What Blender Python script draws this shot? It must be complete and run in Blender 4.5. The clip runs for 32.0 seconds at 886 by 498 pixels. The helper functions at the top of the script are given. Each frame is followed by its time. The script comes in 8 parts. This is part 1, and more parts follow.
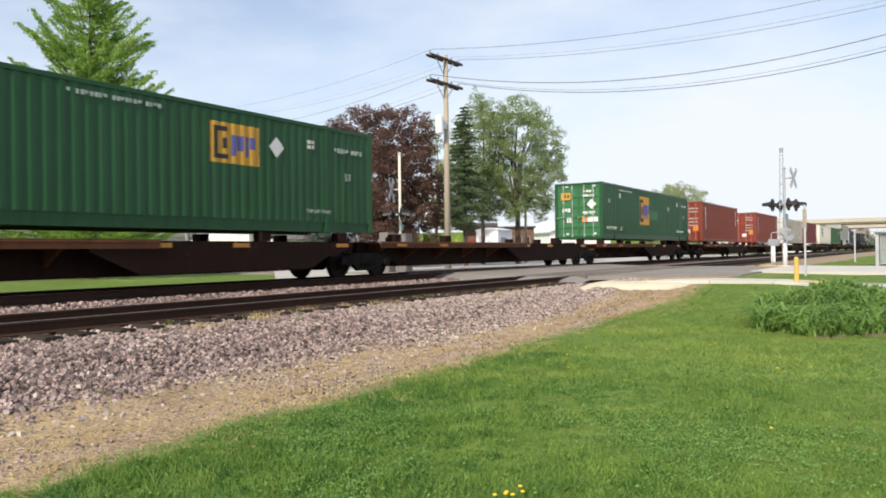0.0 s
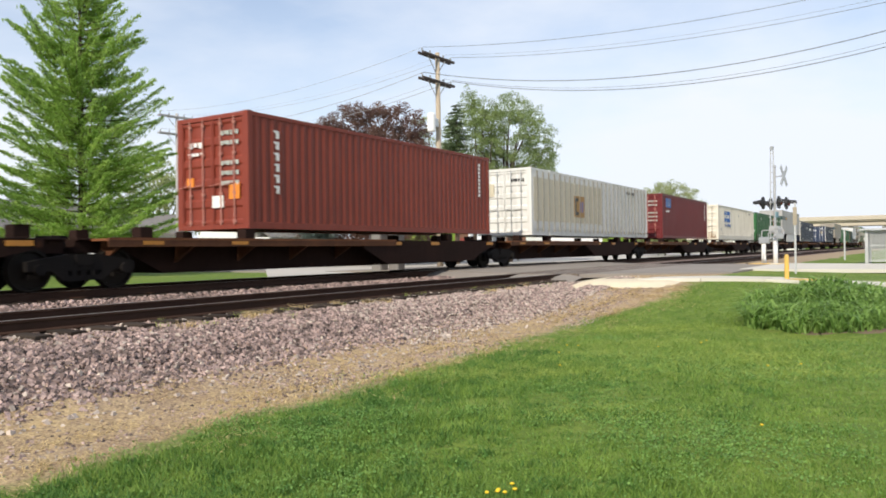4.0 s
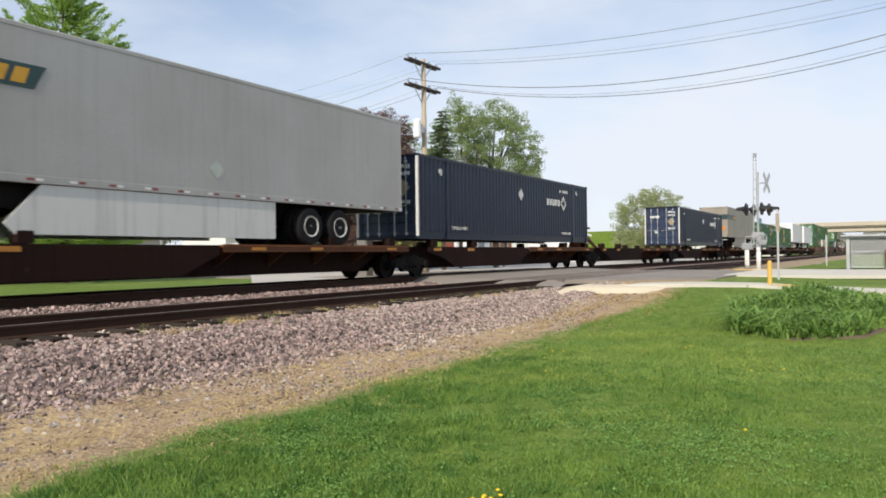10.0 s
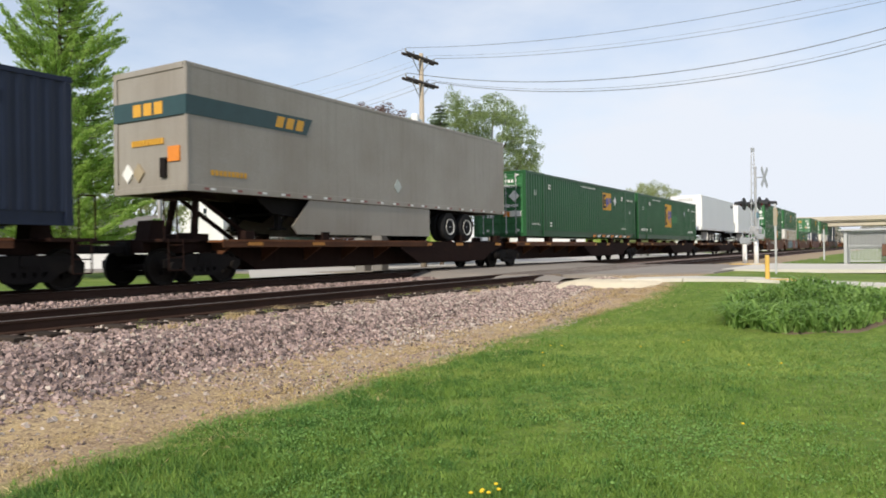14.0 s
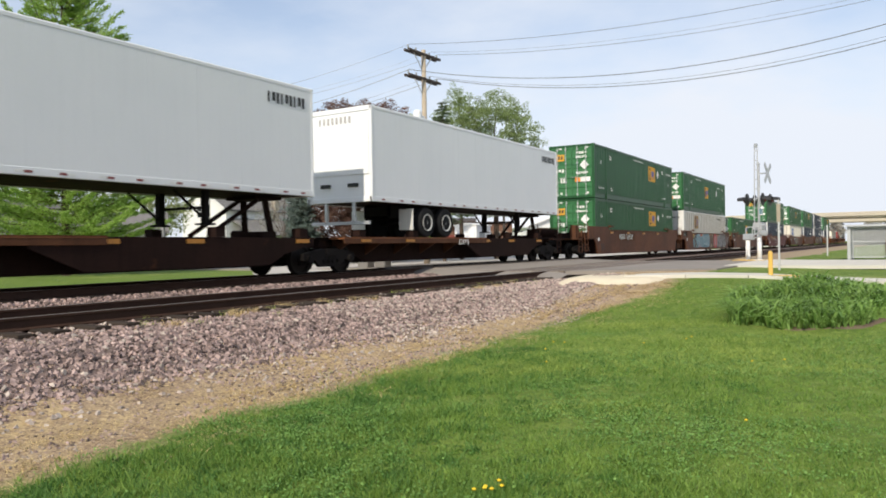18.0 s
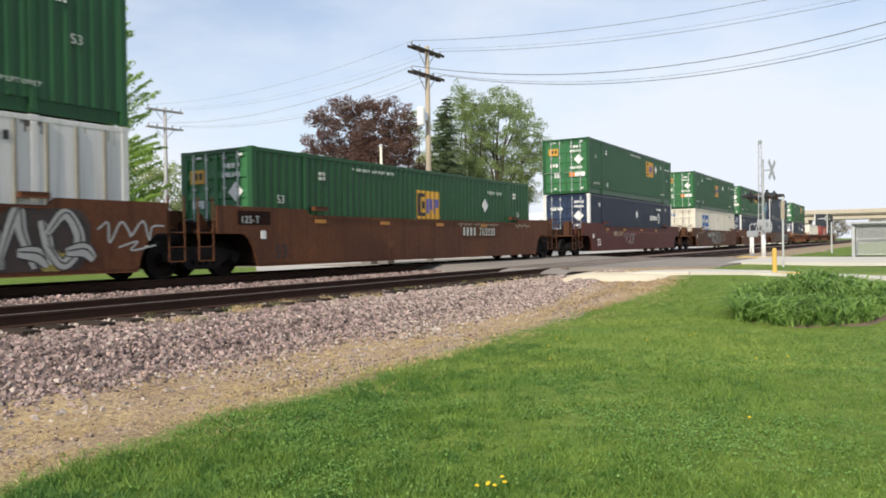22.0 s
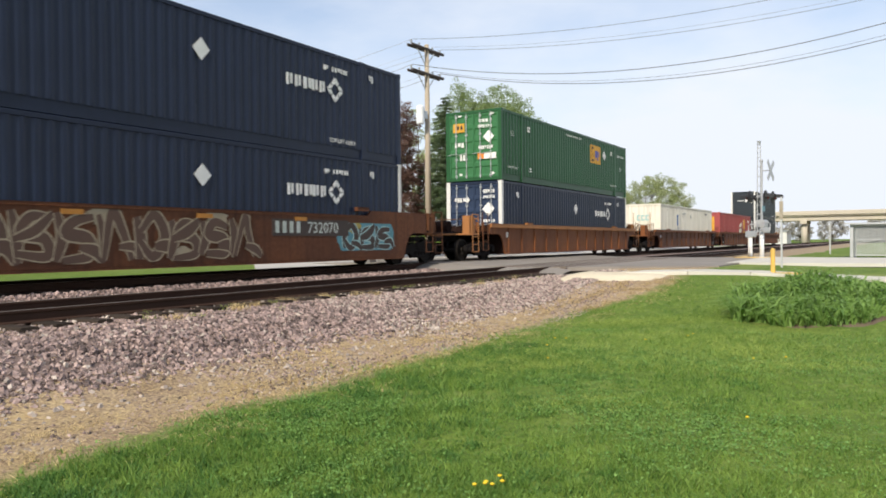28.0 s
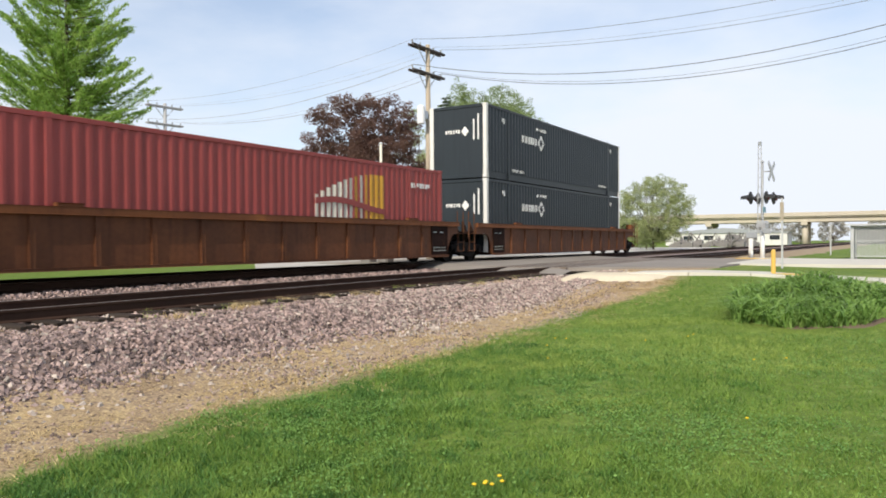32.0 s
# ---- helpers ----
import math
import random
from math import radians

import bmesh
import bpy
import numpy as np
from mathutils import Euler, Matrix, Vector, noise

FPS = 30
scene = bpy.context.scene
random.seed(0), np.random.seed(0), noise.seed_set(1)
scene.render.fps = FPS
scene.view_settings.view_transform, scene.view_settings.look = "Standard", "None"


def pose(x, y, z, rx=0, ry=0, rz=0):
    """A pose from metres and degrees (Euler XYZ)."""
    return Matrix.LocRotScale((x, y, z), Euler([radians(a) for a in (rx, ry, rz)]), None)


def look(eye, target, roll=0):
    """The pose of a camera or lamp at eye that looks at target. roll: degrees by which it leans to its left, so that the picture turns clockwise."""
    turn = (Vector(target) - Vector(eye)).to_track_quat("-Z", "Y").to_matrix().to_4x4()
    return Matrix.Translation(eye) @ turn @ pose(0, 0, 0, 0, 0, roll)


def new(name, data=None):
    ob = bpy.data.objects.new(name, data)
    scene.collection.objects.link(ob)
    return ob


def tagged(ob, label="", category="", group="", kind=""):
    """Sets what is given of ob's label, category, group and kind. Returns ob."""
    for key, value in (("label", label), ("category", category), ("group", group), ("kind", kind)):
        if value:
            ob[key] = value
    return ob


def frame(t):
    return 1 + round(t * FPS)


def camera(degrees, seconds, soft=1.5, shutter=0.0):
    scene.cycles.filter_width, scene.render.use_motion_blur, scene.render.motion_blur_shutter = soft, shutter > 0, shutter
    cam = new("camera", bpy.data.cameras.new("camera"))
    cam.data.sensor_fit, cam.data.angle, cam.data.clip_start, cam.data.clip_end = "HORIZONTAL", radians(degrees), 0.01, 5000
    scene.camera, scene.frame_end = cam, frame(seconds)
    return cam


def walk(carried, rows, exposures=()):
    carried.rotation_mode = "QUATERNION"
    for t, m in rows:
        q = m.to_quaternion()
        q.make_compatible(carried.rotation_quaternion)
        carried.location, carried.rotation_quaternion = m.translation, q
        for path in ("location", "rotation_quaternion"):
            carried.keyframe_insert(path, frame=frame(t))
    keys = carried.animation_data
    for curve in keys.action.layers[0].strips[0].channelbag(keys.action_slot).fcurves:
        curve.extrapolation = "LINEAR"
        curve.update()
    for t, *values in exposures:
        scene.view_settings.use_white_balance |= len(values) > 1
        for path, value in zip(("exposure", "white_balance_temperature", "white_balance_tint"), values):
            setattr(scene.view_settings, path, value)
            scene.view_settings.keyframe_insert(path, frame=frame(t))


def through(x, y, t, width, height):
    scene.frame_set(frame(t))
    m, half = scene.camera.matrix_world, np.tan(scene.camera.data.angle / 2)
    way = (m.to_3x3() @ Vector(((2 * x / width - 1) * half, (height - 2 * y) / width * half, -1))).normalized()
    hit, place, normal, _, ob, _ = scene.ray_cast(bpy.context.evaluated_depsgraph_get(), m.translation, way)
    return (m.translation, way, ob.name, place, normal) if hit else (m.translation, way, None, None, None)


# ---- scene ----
cam = camera(61.4, 32.0, soft=1.8, shutter=0.12)
EYE = (0.0, 0.0, 1.6)


def view(yaw, pitch, roll):
    """The hand-held camera's pose; yaw from the normal of the track towards +X."""
    a, b = radians(yaw), radians(pitch)
    d = Vector((math.sin(a) * math.cos(b), math.cos(a) * math.cos(b), math.sin(b)))
    return look(EYE, Vector(EYE) + d, roll)


walk(cam, [
    (0, view(57.137, 0.257, -0.744)),
    (0.5, view(57.172, 0.244, -0.761)),
    (1, view(57.216, 0.219, -0.768)),
    (1.5, view(57.251, 0.187, -0.774)),
    (2, view(57.311, 0.144, -0.774)),
    (2.5, view(57.410, 0.102, -0.796)),
    (3, view(57.533, 0.080, -0.812)),
    (3.5, view(57.619, 0.075, -0.797)),
    (5.5, view(58.197, 0.184, -0.651)),
    (6, view(58.279, 0.200, -0.615)),
    (6.5, view(58.391, 0.239, -0.630)),
    (7, view(58.469, 0.296, -0.645)),
    (7.5, view(58.510, 0.364, -0.660)),
    (8, view(58.549, 0.431, -0.671)),
    (8.5, view(58.606, 0.494, -0.689)),
    (9, view(58.684, 0.540, -0.708)),
    (9.5, view(58.768, 0.549, -0.729)),
    (10, view(58.844, 0.534, -0.753)),
    (10.5, view(58.918, 0.508, -0.779)),
    (11, view(58.981, 0.460, -0.791)),
    (11.5, view(59.023, 0.400, -0.803)),
    (12, view(59.048, 0.346, -0.808)),
    (12.5, view(59.059, 0.297, -0.814)),
    (13, view(59.049, 0.251, -0.818)),
    (13.5, view(59.018, 0.198, -0.821)),
    (14, view(58.990, 0.131, -0.825)),
    (14.5, view(58.974, 0.083, -0.838)),
    (16.5, view(58.872, -0.071, -0.874)),
    (17, view(58.849, -0.066, -0.897)),
    (17.5, view(58.812, -0.083, -0.908)),
    (18, view(58.778, -0.127, -0.916)),
    (18.5, view(58.740, -0.179, -0.925)),
    (19, view(58.673, -0.218, -0.929)),
    (19.5, view(58.575, -0.230, -0.925)),
    (20, view(58.502, -0.235, -0.915)),
    (20.5, view(58.473, -0.255, -0.897)),
    (21, view(58.467, -0.291, -0.881)),
    (21.5, view(58.483, -0.334, -0.866)),
    (22, view(58.516, -0.378, -0.856)),
    (22.5, view(58.563, -0.429, -0.845)),
    (23, view(58.627, -0.484, -0.827)),
    (23.5, view(58.695, -0.543, -0.817)),
    (24, view(58.746, -0.592, -0.816)),
    (24.5, view(58.773, -0.614, -0.821)),
    (25, view(58.773, -0.614, -0.837)),
    (25.5, view(58.749, -0.603, -0.811)),
    (27.5, view(58.616, -0.483, -0.622)),
    (28, view(58.617, -0.479, -0.569)),
    (28.5, view(58.630, -0.469, -0.549)),
    (29, view(58.646, -0.461, -0.526)),
    (29.5, view(58.661, -0.460, -0.504)),
    (30, view(58.677, -0.467, -0.473)),
    (30.5, view(58.687, -0.487, -0.456)),
    (31, view(58.665, -0.503, -0.440)),
    (31.5, view(58.614, -0.493, -0.420)),
    (32, view(58.582, -0.478, -0.394)),
], exposures=[(0, 0.1), (6.5, 0.1), (9, -0.02), (20, 0.0), (23, 0.05), (29, 0.07), (32, 0.07)])

# ---------------------------------------------------------------- world and sun
SUN_EL, SUN_SIDE = radians(36), -0.10
to_sun = Vector((-math.cos(SUN_EL), SUN_SIDE, math.sin(SUN_EL))).normalized()
world = bpy.data.worlds.new("sky")
scene.world = world
world.use_nodes = True
wn, wl = world.node_tree.nodes, world.node_tree.links
sky = wn.new("ShaderNodeTexSky")
sky.sky_type, sky.sun_disc = "NISHITA", False
sky.sun_elevation = SUN_EL
sky.sun_rotation = math.atan2(to_sun.x, to_sun.y)
sky.air_density, sky.dust_density, sky.ozone_density = 1.0, 0.7, 2.4
# thin high cloud, denser towards the horizon
tc = wn.new("ShaderNodeTexCoord")
mp = wn.new("ShaderNodeMapping")
mp.inputs["Scale"].default_value = (1.2, 1.2, 3.4)
cn = wn.new("ShaderNodeTexNoise")
cn.inputs["Scale"].default_value, cn.inputs["Detail"].default_value, cn.inputs["Roughness"].default_value = 1.7, 7, 0.55
cr = wn.new("ShaderNodeValToRGB")
cr.color_ramp.elements[0].position, cr.color_ramp.elements[1].position = 0.34, 0.66
sx = wn.new("ShaderNodeSeparateXYZ")
hz = wn.new("ShaderNodeMapRange")
hz.inputs["From Min"].default_value, hz.inputs["From Max"].default_value = 0.0, 0.42
hz.inputs["To Min"].default_value, hz.inputs["To Max"].default_value = 0.84, 0.13
ad = wn.new("ShaderNodeMath")
ad.operation, ad.use_clamp = "MULTIPLY_ADD", True
ad.inputs[1].default_value = 0.55
mixc = wn.new("ShaderNodeMixRGB")
mixc.inputs["Color2"].default_value = (5.65, 5.98, 6.56, 1)
wl.new(tc.outputs["Generated"], mp.inputs["Vector"])
wl.new(mp.outputs["Vector"], cn.inputs["Vector"])
wl.new(cn.outputs["Fac"], cr.inputs["Fac"])
wl.new(tc.outputs["Generated"], sx.inputs["Vector"])
wl.new(sx.outputs["Z"], hz.inputs["Value"])
wl.new(cr.outputs["Color"], ad.inputs[0])
wl.new(hz.outputs["Result"], ad.inputs[2])
wl.new(ad.outputs["Value"], mixc.inputs["Fac"])
wl.new(sky.outputs["Color"], mixc.inputs["Color1"])
wl.new(mixc.outputs["Color"], wn["Background"].inputs["Color"])
wn["Background"].inputs["Strength"].default_value = 0.15

sun = new("sun", bpy.data.lights.new("sun", "SUN"))
sun.data.energy, sun.data.angle, sun.data.color = 4.55, radians(0.55), (1.0, 0.905, 0.755)
sun.matrix_world = look((0, 0, 40), Vector((0, 0, 40)) - to_sun)

# ---------------------------------------------------------------- materials


def material(name, color, color2=None, rough=0.6, metal=0.0, scale=3.0, fine=40.0, amount=0.5, bump=0.15, streak=0.0,
             rust=None, rust_at=0.62, per_object=0.0, per_island=0.0, stretch=(1, 1, 1), bump_scale=None, spec=0.5, sheen=0.0):
    """A procedural surface: two colours mixed by coarse and fine noise, optional vertical streaks, rust and per-piece variation."""
    m = bpy.data.materials.new(name)
    m.use_nodes = True
    n, l = m.node_tree.nodes, m.node_tree.links
    b = n["Principled BSDF"]
    b.inputs["Roughness"].default_value, b.inputs["Metallic"].default_value = rough, metal
    b.inputs["Specular IOR Level"].default_value = spec
    tco = n.new("ShaderNodeTexCoord")
    mpg = n.new("ShaderNodeMapping")
    mpg.inputs["Scale"].default_value = stretch
    l.new(tco.outputs["Object"], mpg.inputs["Vector"])

    def noise_at(sc, detail=4, src=None):
        t = n.new("ShaderNodeTexNoise")
        t.inputs["Scale"].default_value, t.inputs["Detail"].default_value = sc, detail
        l.new((src or mpg).outputs["Vector"], t.inputs["Vector"])
        return t.outputs["Fac"]

    def ramp(src, a, c):
        r = n.new("ShaderNodeMapRange")
        r.inputs["From Min"].default_value, r.inputs["From Max"].default_value = a, c
        l.new(src, r.inputs["Value"])
        return r.outputs["Result"]

    def mix(fac, a, c):
        x = n.new("ShaderNodeMixRGB")
        for sock, val in (("Fac", fac), ("Color1", a), ("Color2", c)):
            if isinstance(val, (int, float)):
                x.inputs[sock].default_value = val
            elif isinstance(val, tuple):
                x.inputs[sock].default_value = (*val, 1)
            else:
                l.new(val, x.inputs[sock])
        return x.outputs["Color"]

    def times(src, k):
        t = n.new("ShaderNodeMath")
        t.operation = "MULTIPLY"
        l.new(src, t.inputs[0])
        t.inputs[1].default_value = k
        return t.outputs["Value"]

    color2 = color2 or tuple(c * 0.6 for c in color)
    coarse = ramp(noise_at(scale), 0.3, 0.7)
    finen = noise_at(fine, 6)
    col = mix(times(coarse, amount), color, color2)
    col = mix(times(ramp(finen, 0.35, 0.75), amount * 0.6), col, color2)
    if streak:
        sm = n.new("ShaderNodeMapping")
        sm.inputs["Scale"].default_value = (7, 7, 0.35)
        l.new(tco.outputs["Object"], sm.inputs["Vector"])
        s = ramp(noise_at(1.0, 5, sm), 0.5, 0.8)
        col = mix(times(s, streak), col, tuple(c * 0.45 for c in color2))
    if rust:
        rs = ramp(noise_at(scale * 1.7, 8), rust_at, rust_at + 0.12)
        col = mix(rs, col, rust)
    if per_object or per_island:
        src = n.new("ShaderNodeObjectInfo").outputs["Random"] if per_object else n.new("ShaderNodeNewGeometry").outputs["Random Per Island"]
        hsv = n.new("ShaderNodeHueSaturation")
        v = n.new("ShaderNodeMapRange")
        k = per_object or per_island
        v.inputs["To Min"].default_value, v.inputs["To Max"].default_value = 1 - k, 1 + k
        l.new(src, v.inputs["Value"])
        l.new(v.outputs["Result"], hsv.inputs["Value"])
        l.new(col, hsv.inputs["Color"])
        col = hsv.outputs["Color"]
    l.new(col, b.inputs["Base Color"])
    rr = n.new("ShaderNodeMapRange")
    rr.inputs["To Min"].default_value, rr.inputs["To Max"].default_value = max(0.05, rough - 0.12), min(1, rough + 0.15)
    l.new(finen, rr.inputs["Value"])
    l.new(rr.outputs["Result"], b.inputs["Roughness"])
    if bump:
        bp = n.new("ShaderNodeBump")
        bp.inputs["Strength"].default_value, bp.inputs["Distance"].default_value = bump, 0.02
        l.new(noise_at(bump_scale or fine, 6), bp.inputs["Height"])
        l.new(bp.outputs["Normal"], b.inputs["Normal"])
    return m


def leaf_material(name, color, color2, through=0.35, patch=0.9):
    """Leaves that let some light through; colour differs from clump to clump."""
    m = bpy.data.materials.new(name)
    m.use_nodes = True
    n, l = m.node_tree.nodes, m.node_tree.links
    b, out = n["Principled BSDF"], n["Material Output"]
    b.inputs["Roughness"].default_value = 0.55
    b.inputs["Specular IOR Level"].default_value = 0.3
    geo = n.new("ShaderNodeNewGeometry")
    tco = n.new("ShaderNodeTexCoord")
    nz = n.new("ShaderNodeTexNoise")
    nz.inputs["Scale"].default_value, nz.inputs["Detail"].default_value, nz.inputs["Roughness"].default_value = patch, 6, 0.7
    l.new(tco.outputs["Object"], nz.inputs["Vector"])
    ad2 = n.new("ShaderNodeMath")
    ad2.operation = "MULTIPLY_ADD"
    ad2.inputs[1].default_value, ad2.inputs[2].default_value = 0.6, -0.1
    l.new(geo.outputs["Random Per Island"], ad2.inputs[0])
    ad3 = n.new("ShaderNodeMath")
    ad3.operation, ad3.use_clamp = "MULTIPLY_ADD", True
    ad3.inputs[1].default_value = 0.8
    spread = n.new("ShaderNodeMapRange")
    spread.inputs["From Min"].default_value, spread.inputs["From Max"].default_value = 0.3, 0.7
    l.new(nz.outputs["Fac"], spread.inputs["Value"])
    l.new(spread.outputs["Result"], ad3.inputs[0])
    l.new(ad2.outputs["Value"], ad3.inputs[2])
    mx = n.new("ShaderNodeMixRGB")
    mx.inputs["Color1"].default_value, mx.inputs["Color2"].default_value = (*color, 1), (*color2, 1)
    l.new(ad3.outputs["Value"], mx.inputs["Fac"])
    l.new(mx.outputs["Color"], b.inputs["Base Color"])
    tr = n.new("ShaderNodeBsdfTranslucent")
    l.new(mx.outputs["Color"], tr.inputs["Color"])
    ms = n.new("ShaderNodeMixShader")
    ms.inputs["Fac"].default_value = through
    l.new(b.outputs["BSDF"], ms.inputs[1])
    l.new(tr.outputs["BSDF"], ms.inputs[2])
    l.new(ms.outputs["Shader"], out.inputs["Surface"])
    return m


def ground_material():
    """Mown lawn; towards the track it gives way to bare, straw-strewn dirt with a ragged edge."""
    m = bpy.data.materials.new("lawn_and_dirt")
    m.use_nodes = True
    n, l = m.node_tree.nodes, m.node_tree.links
    b = n["Principled BSDF"]
    b.inputs["Roughness"].default_value = 0.9
    b.inputs["Specular IOR Level"].default_value = 0.15
    tco = n.new("ShaderNodeTexCoord")

    def nz(sc, det=5):
        t = n.new("ShaderNodeTexNoise")
        t.inputs["Scale"].default_value, t.inputs["Detail"].default_value = sc, det
        l.new(tco.outputs["Object"], t.inputs["Vector"])
        return t.outputs["Fac"]

    def math_node(op, a, c, d=None, clamp=False):
        t = n.new("ShaderNodeMath")
        t.operation, t.use_clamp = op, clamp
        for i, v in enumerate((a, c, d)):
            if v is None:
                continue
            if isinstance(v, (int, float)):
                t.inputs[i].default_value = v
            else:
                l.new(v, t.inputs[i])
        return t.outputs["Value"]

    def mixc2(f, a, c):
        t = n.new("ShaderNodeMixRGB")
        for s, v in (("Fac", f), ("Color1", a), ("Color2", c)):
            if isinstance(v, tuple):
                t.inputs[s].default_value = (*v, 1)
            elif isinstance(v, (int, float)):
                t.inputs[s].default_value = v
            else:
                l.new(v, t.inputs[s])
        return t.outputs["Color"]

    def span(src, a, c):
        t = n.new("ShaderNodeMapRange")
        t.inputs["From Min"].default_value, t.inputs["From Max"].default_value = a, c
        l.new(src, t.inputs["Value"])
        return t.outputs["Result"]

    sep = n.new("ShaderNodeSeparateXYZ")
    l.new(tco.outputs["Object"], sep.inputs["Vector"])
    grass = mixc2(span(nz(0.9), 0.35, 0.7), (0.11, 0.18, 0.028), (0.165, 0.225, 0.04))
    grass = mixc2(span(nz(14), 0.4, 0.75), grass, (0.08, 0.13, 0.03))
    grass = mixc2(math_node("MULTIPLY", span(nz(4.5, 3), 0.5, 0.68), 0.5), grass, (0.23, 0.3, 0.075))
    grass = mixc2(math_node("MULTIPLY", span(nz(0.35), 0.58, 0.72), 0.55), grass, (0.36, 0.36, 0.13))
    dirt = mixc2(span(nz(3), 0.35, 0.65), (0.44, 0.325, 0.17), (0.29, 0.21, 0.135))
    dirt = mixc2(span(nz(0.8), 0.45, 0.62), dirt, (0.33, 0.245, 0.165))
    dirt = mixc2(span(nz(12, 3), 0.5, 0.62), dirt, (0.19, 0.135, 0.1))
    dirt = mixc2(math_node("MULTIPLY", span(nz(1.7, 3), 0.5, 0.6), 0.6), dirt, (0.24, 0.165, 0.11))
    dirt = mixc2(span(nz(30), 0.45, 0.7), dirt, (0.56, 0.43, 0.25))
    # the edge swings out towards the crossing and back in beside the footpath
    near = math_node("MINIMUM", math_node("MAXIMUM", math_node("SUBTRACT", sep.outputs["X"], 8.0), 0.0), 3.5)
    away = math_node("MINIMUM", math_node("MAXIMUM", math_node("SUBTRACT", sep.outputs["X"], 15.3), 0.0), 2.2)
    edge = math_node("SUBTRACT", math_node("MULTIPLY_ADD", near, 0.13, 5.45), math_node("MULTIPLY", away, 0.42))
    d = math_node("SUBTRACT", sep.outputs["Y"], edge)
    d = math_node("ADD", d, math_node("MULTIPLY", math_node("MAXIMUM", math_node("SUBTRACT", 5.0, sep.outputs["X"]), 0.0), 0.12))
    d = math_node("ADD", d, math_node("MULTIPLY_ADD", nz(1.6), 1.0, -0.5))
    d = math_node("ADD", d, math_node("MULTIPLY_ADD", nz(9), 0.5, -0.25))
    f = span(d, -0.15, 0.25)
    f = math_node("MULTIPLY", f, span(sep.outputs["Y"], 19.2, 18.6))
    l.new(mixc2(f, grass, dirt), b.inputs["Base Color"])
    bp = n.new("ShaderNodeBump")
    bp.inputs["Strength"].default_value, bp.inputs["Distance"].default_value = 0.7, 0.04
    l.new(nz(26, 8), bp.inputs["Height"])
    l.new(bp.outputs["Normal"], b.inputs["Normal"])
    return m


GROUND = ground_material()
M = {}
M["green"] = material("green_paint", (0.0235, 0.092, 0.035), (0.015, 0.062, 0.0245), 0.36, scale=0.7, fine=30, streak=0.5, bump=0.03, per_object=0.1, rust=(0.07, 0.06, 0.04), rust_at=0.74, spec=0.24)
# the sides' green made lighter: sun on the ends put into the colour
M["green_door"] = material("sunlit_end_and_fresh_green", (0.04, 0.165, 0.06), (0.028, 0.12, 0.045), 0.42, scale=0.9, streak=0.3, bump=0.03, spec=0.4)
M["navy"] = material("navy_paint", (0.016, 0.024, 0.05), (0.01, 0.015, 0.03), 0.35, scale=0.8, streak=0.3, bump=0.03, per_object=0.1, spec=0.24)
M["charcoal"] = material("charcoal_paint", (0.026, 0.034, 0.042), (0.018, 0.024, 0.03), 0.42, scale=0.8, streak=0.3, bump=0.03, spec=0.3)
M["redbrown"] = material("red_brown_paint", (0.23, 0.045, 0.026), (0.15, 0.03, 0.02), 0.45, scale=0.8, streak=0.4, bump=0.04, rust=(0.09, 0.04, 0.02), rust_at=0.76, spec=0.3)
M["maroon"] = material("maroon_paint", (0.15, 0.02, 0.022), (0.09, 0.014, 0.016), 0.45, scale=0.8, streak=0.4, bump=0.04, spec=0.3)
M["faded_red"] = material("faded_red_paint", (0.34, 0.06, 0.055), (0.22, 0.035, 0.03), 0.55, scale=0.6, streak=0.45, bump=0.04, rust=(0.16, 0.06, 0.03), rust_at=0.74)
M["cream"] = material("cream_white_paint", (0.72, 0.69, 0.6), (0.55, 0.5, 0.4), 0.5, scale=0.7, streak=0.5, bump=0.03, rust=(0.3, 0.15, 0.06), rust_at=0.76)
M["offwhite"] = material("off_white_panel", (0.68, 0.68, 0.66), (0.55, 0.54, 0.5), 0.45, scale=0.6, streak=0.45, bump=0.03)
M["patch"] = material("faded_beige_patch", (0.55, 0.5, 0.38), (0.45, 0.4, 0.3), 0.5, streak=0.3, bump=0.02)
M["white"] = material("white_paint", (0.78, 0.79, 0.8), (0.7, 0.72, 0.74), 0.4, scale=0.5, streak=0.05, bump=0.02)
M["mark"] = material("white_lettering", (0.8, 0.8, 0.78), (0.6, 0.6, 0.58), 0.5, bump=0.0)
M["grime"] = material("grey_brown_dirt_run", (0.34, 0.29, 0.22), (0.5, 0.46, 0.38), 0.7, scale=5, bump=0.0)
M["dull_mark"] = material("faded_white_lettering", (0.5, 0.53, 0.5), (0.3, 0.36, 0.31), 0.5, bump=0.0)
M["silver"] = material("bare_aluminium_panel", (0.44, 0.435, 0.43), (0.33, 0.31, 0.29), 0.42, metal=0.2, scale=0.5, amount=0.7, streak=0.18, bump=0.02)
M["silver_old"] = material("dirty_aluminium_panel", (0.34, 0.315, 0.275), (0.23, 0.195, 0.155), 0.45, metal=0.2, scale=0.5, amount=0.7, streak=0.2, bump=0.02)
M["band"] = material("dark_teal_band", (0.02, 0.06, 0.065), None, 0.4, bump=0.02)
M["yellow"] = material("amber_yellow_decal", (0.62, 0.33, 0.03), (0.5, 0.25, 0.02), 0.5, bump=0.02)
M["reflector"] = material("amber_reflective_tape", (0.5, 0.21, 0.02), (0.3, 0.12, 0.015), 0.4, scale=8, bump=0.02)
M["black"] = material("black_decal", (0.02, 0.02, 0.022), None, 0.55, bump=0.02)
M["blue"] = material("blue_decal", (0.03, 0.12, 0.36), (0.025, 0.09, 0.26), 0.5, bump=0.02)
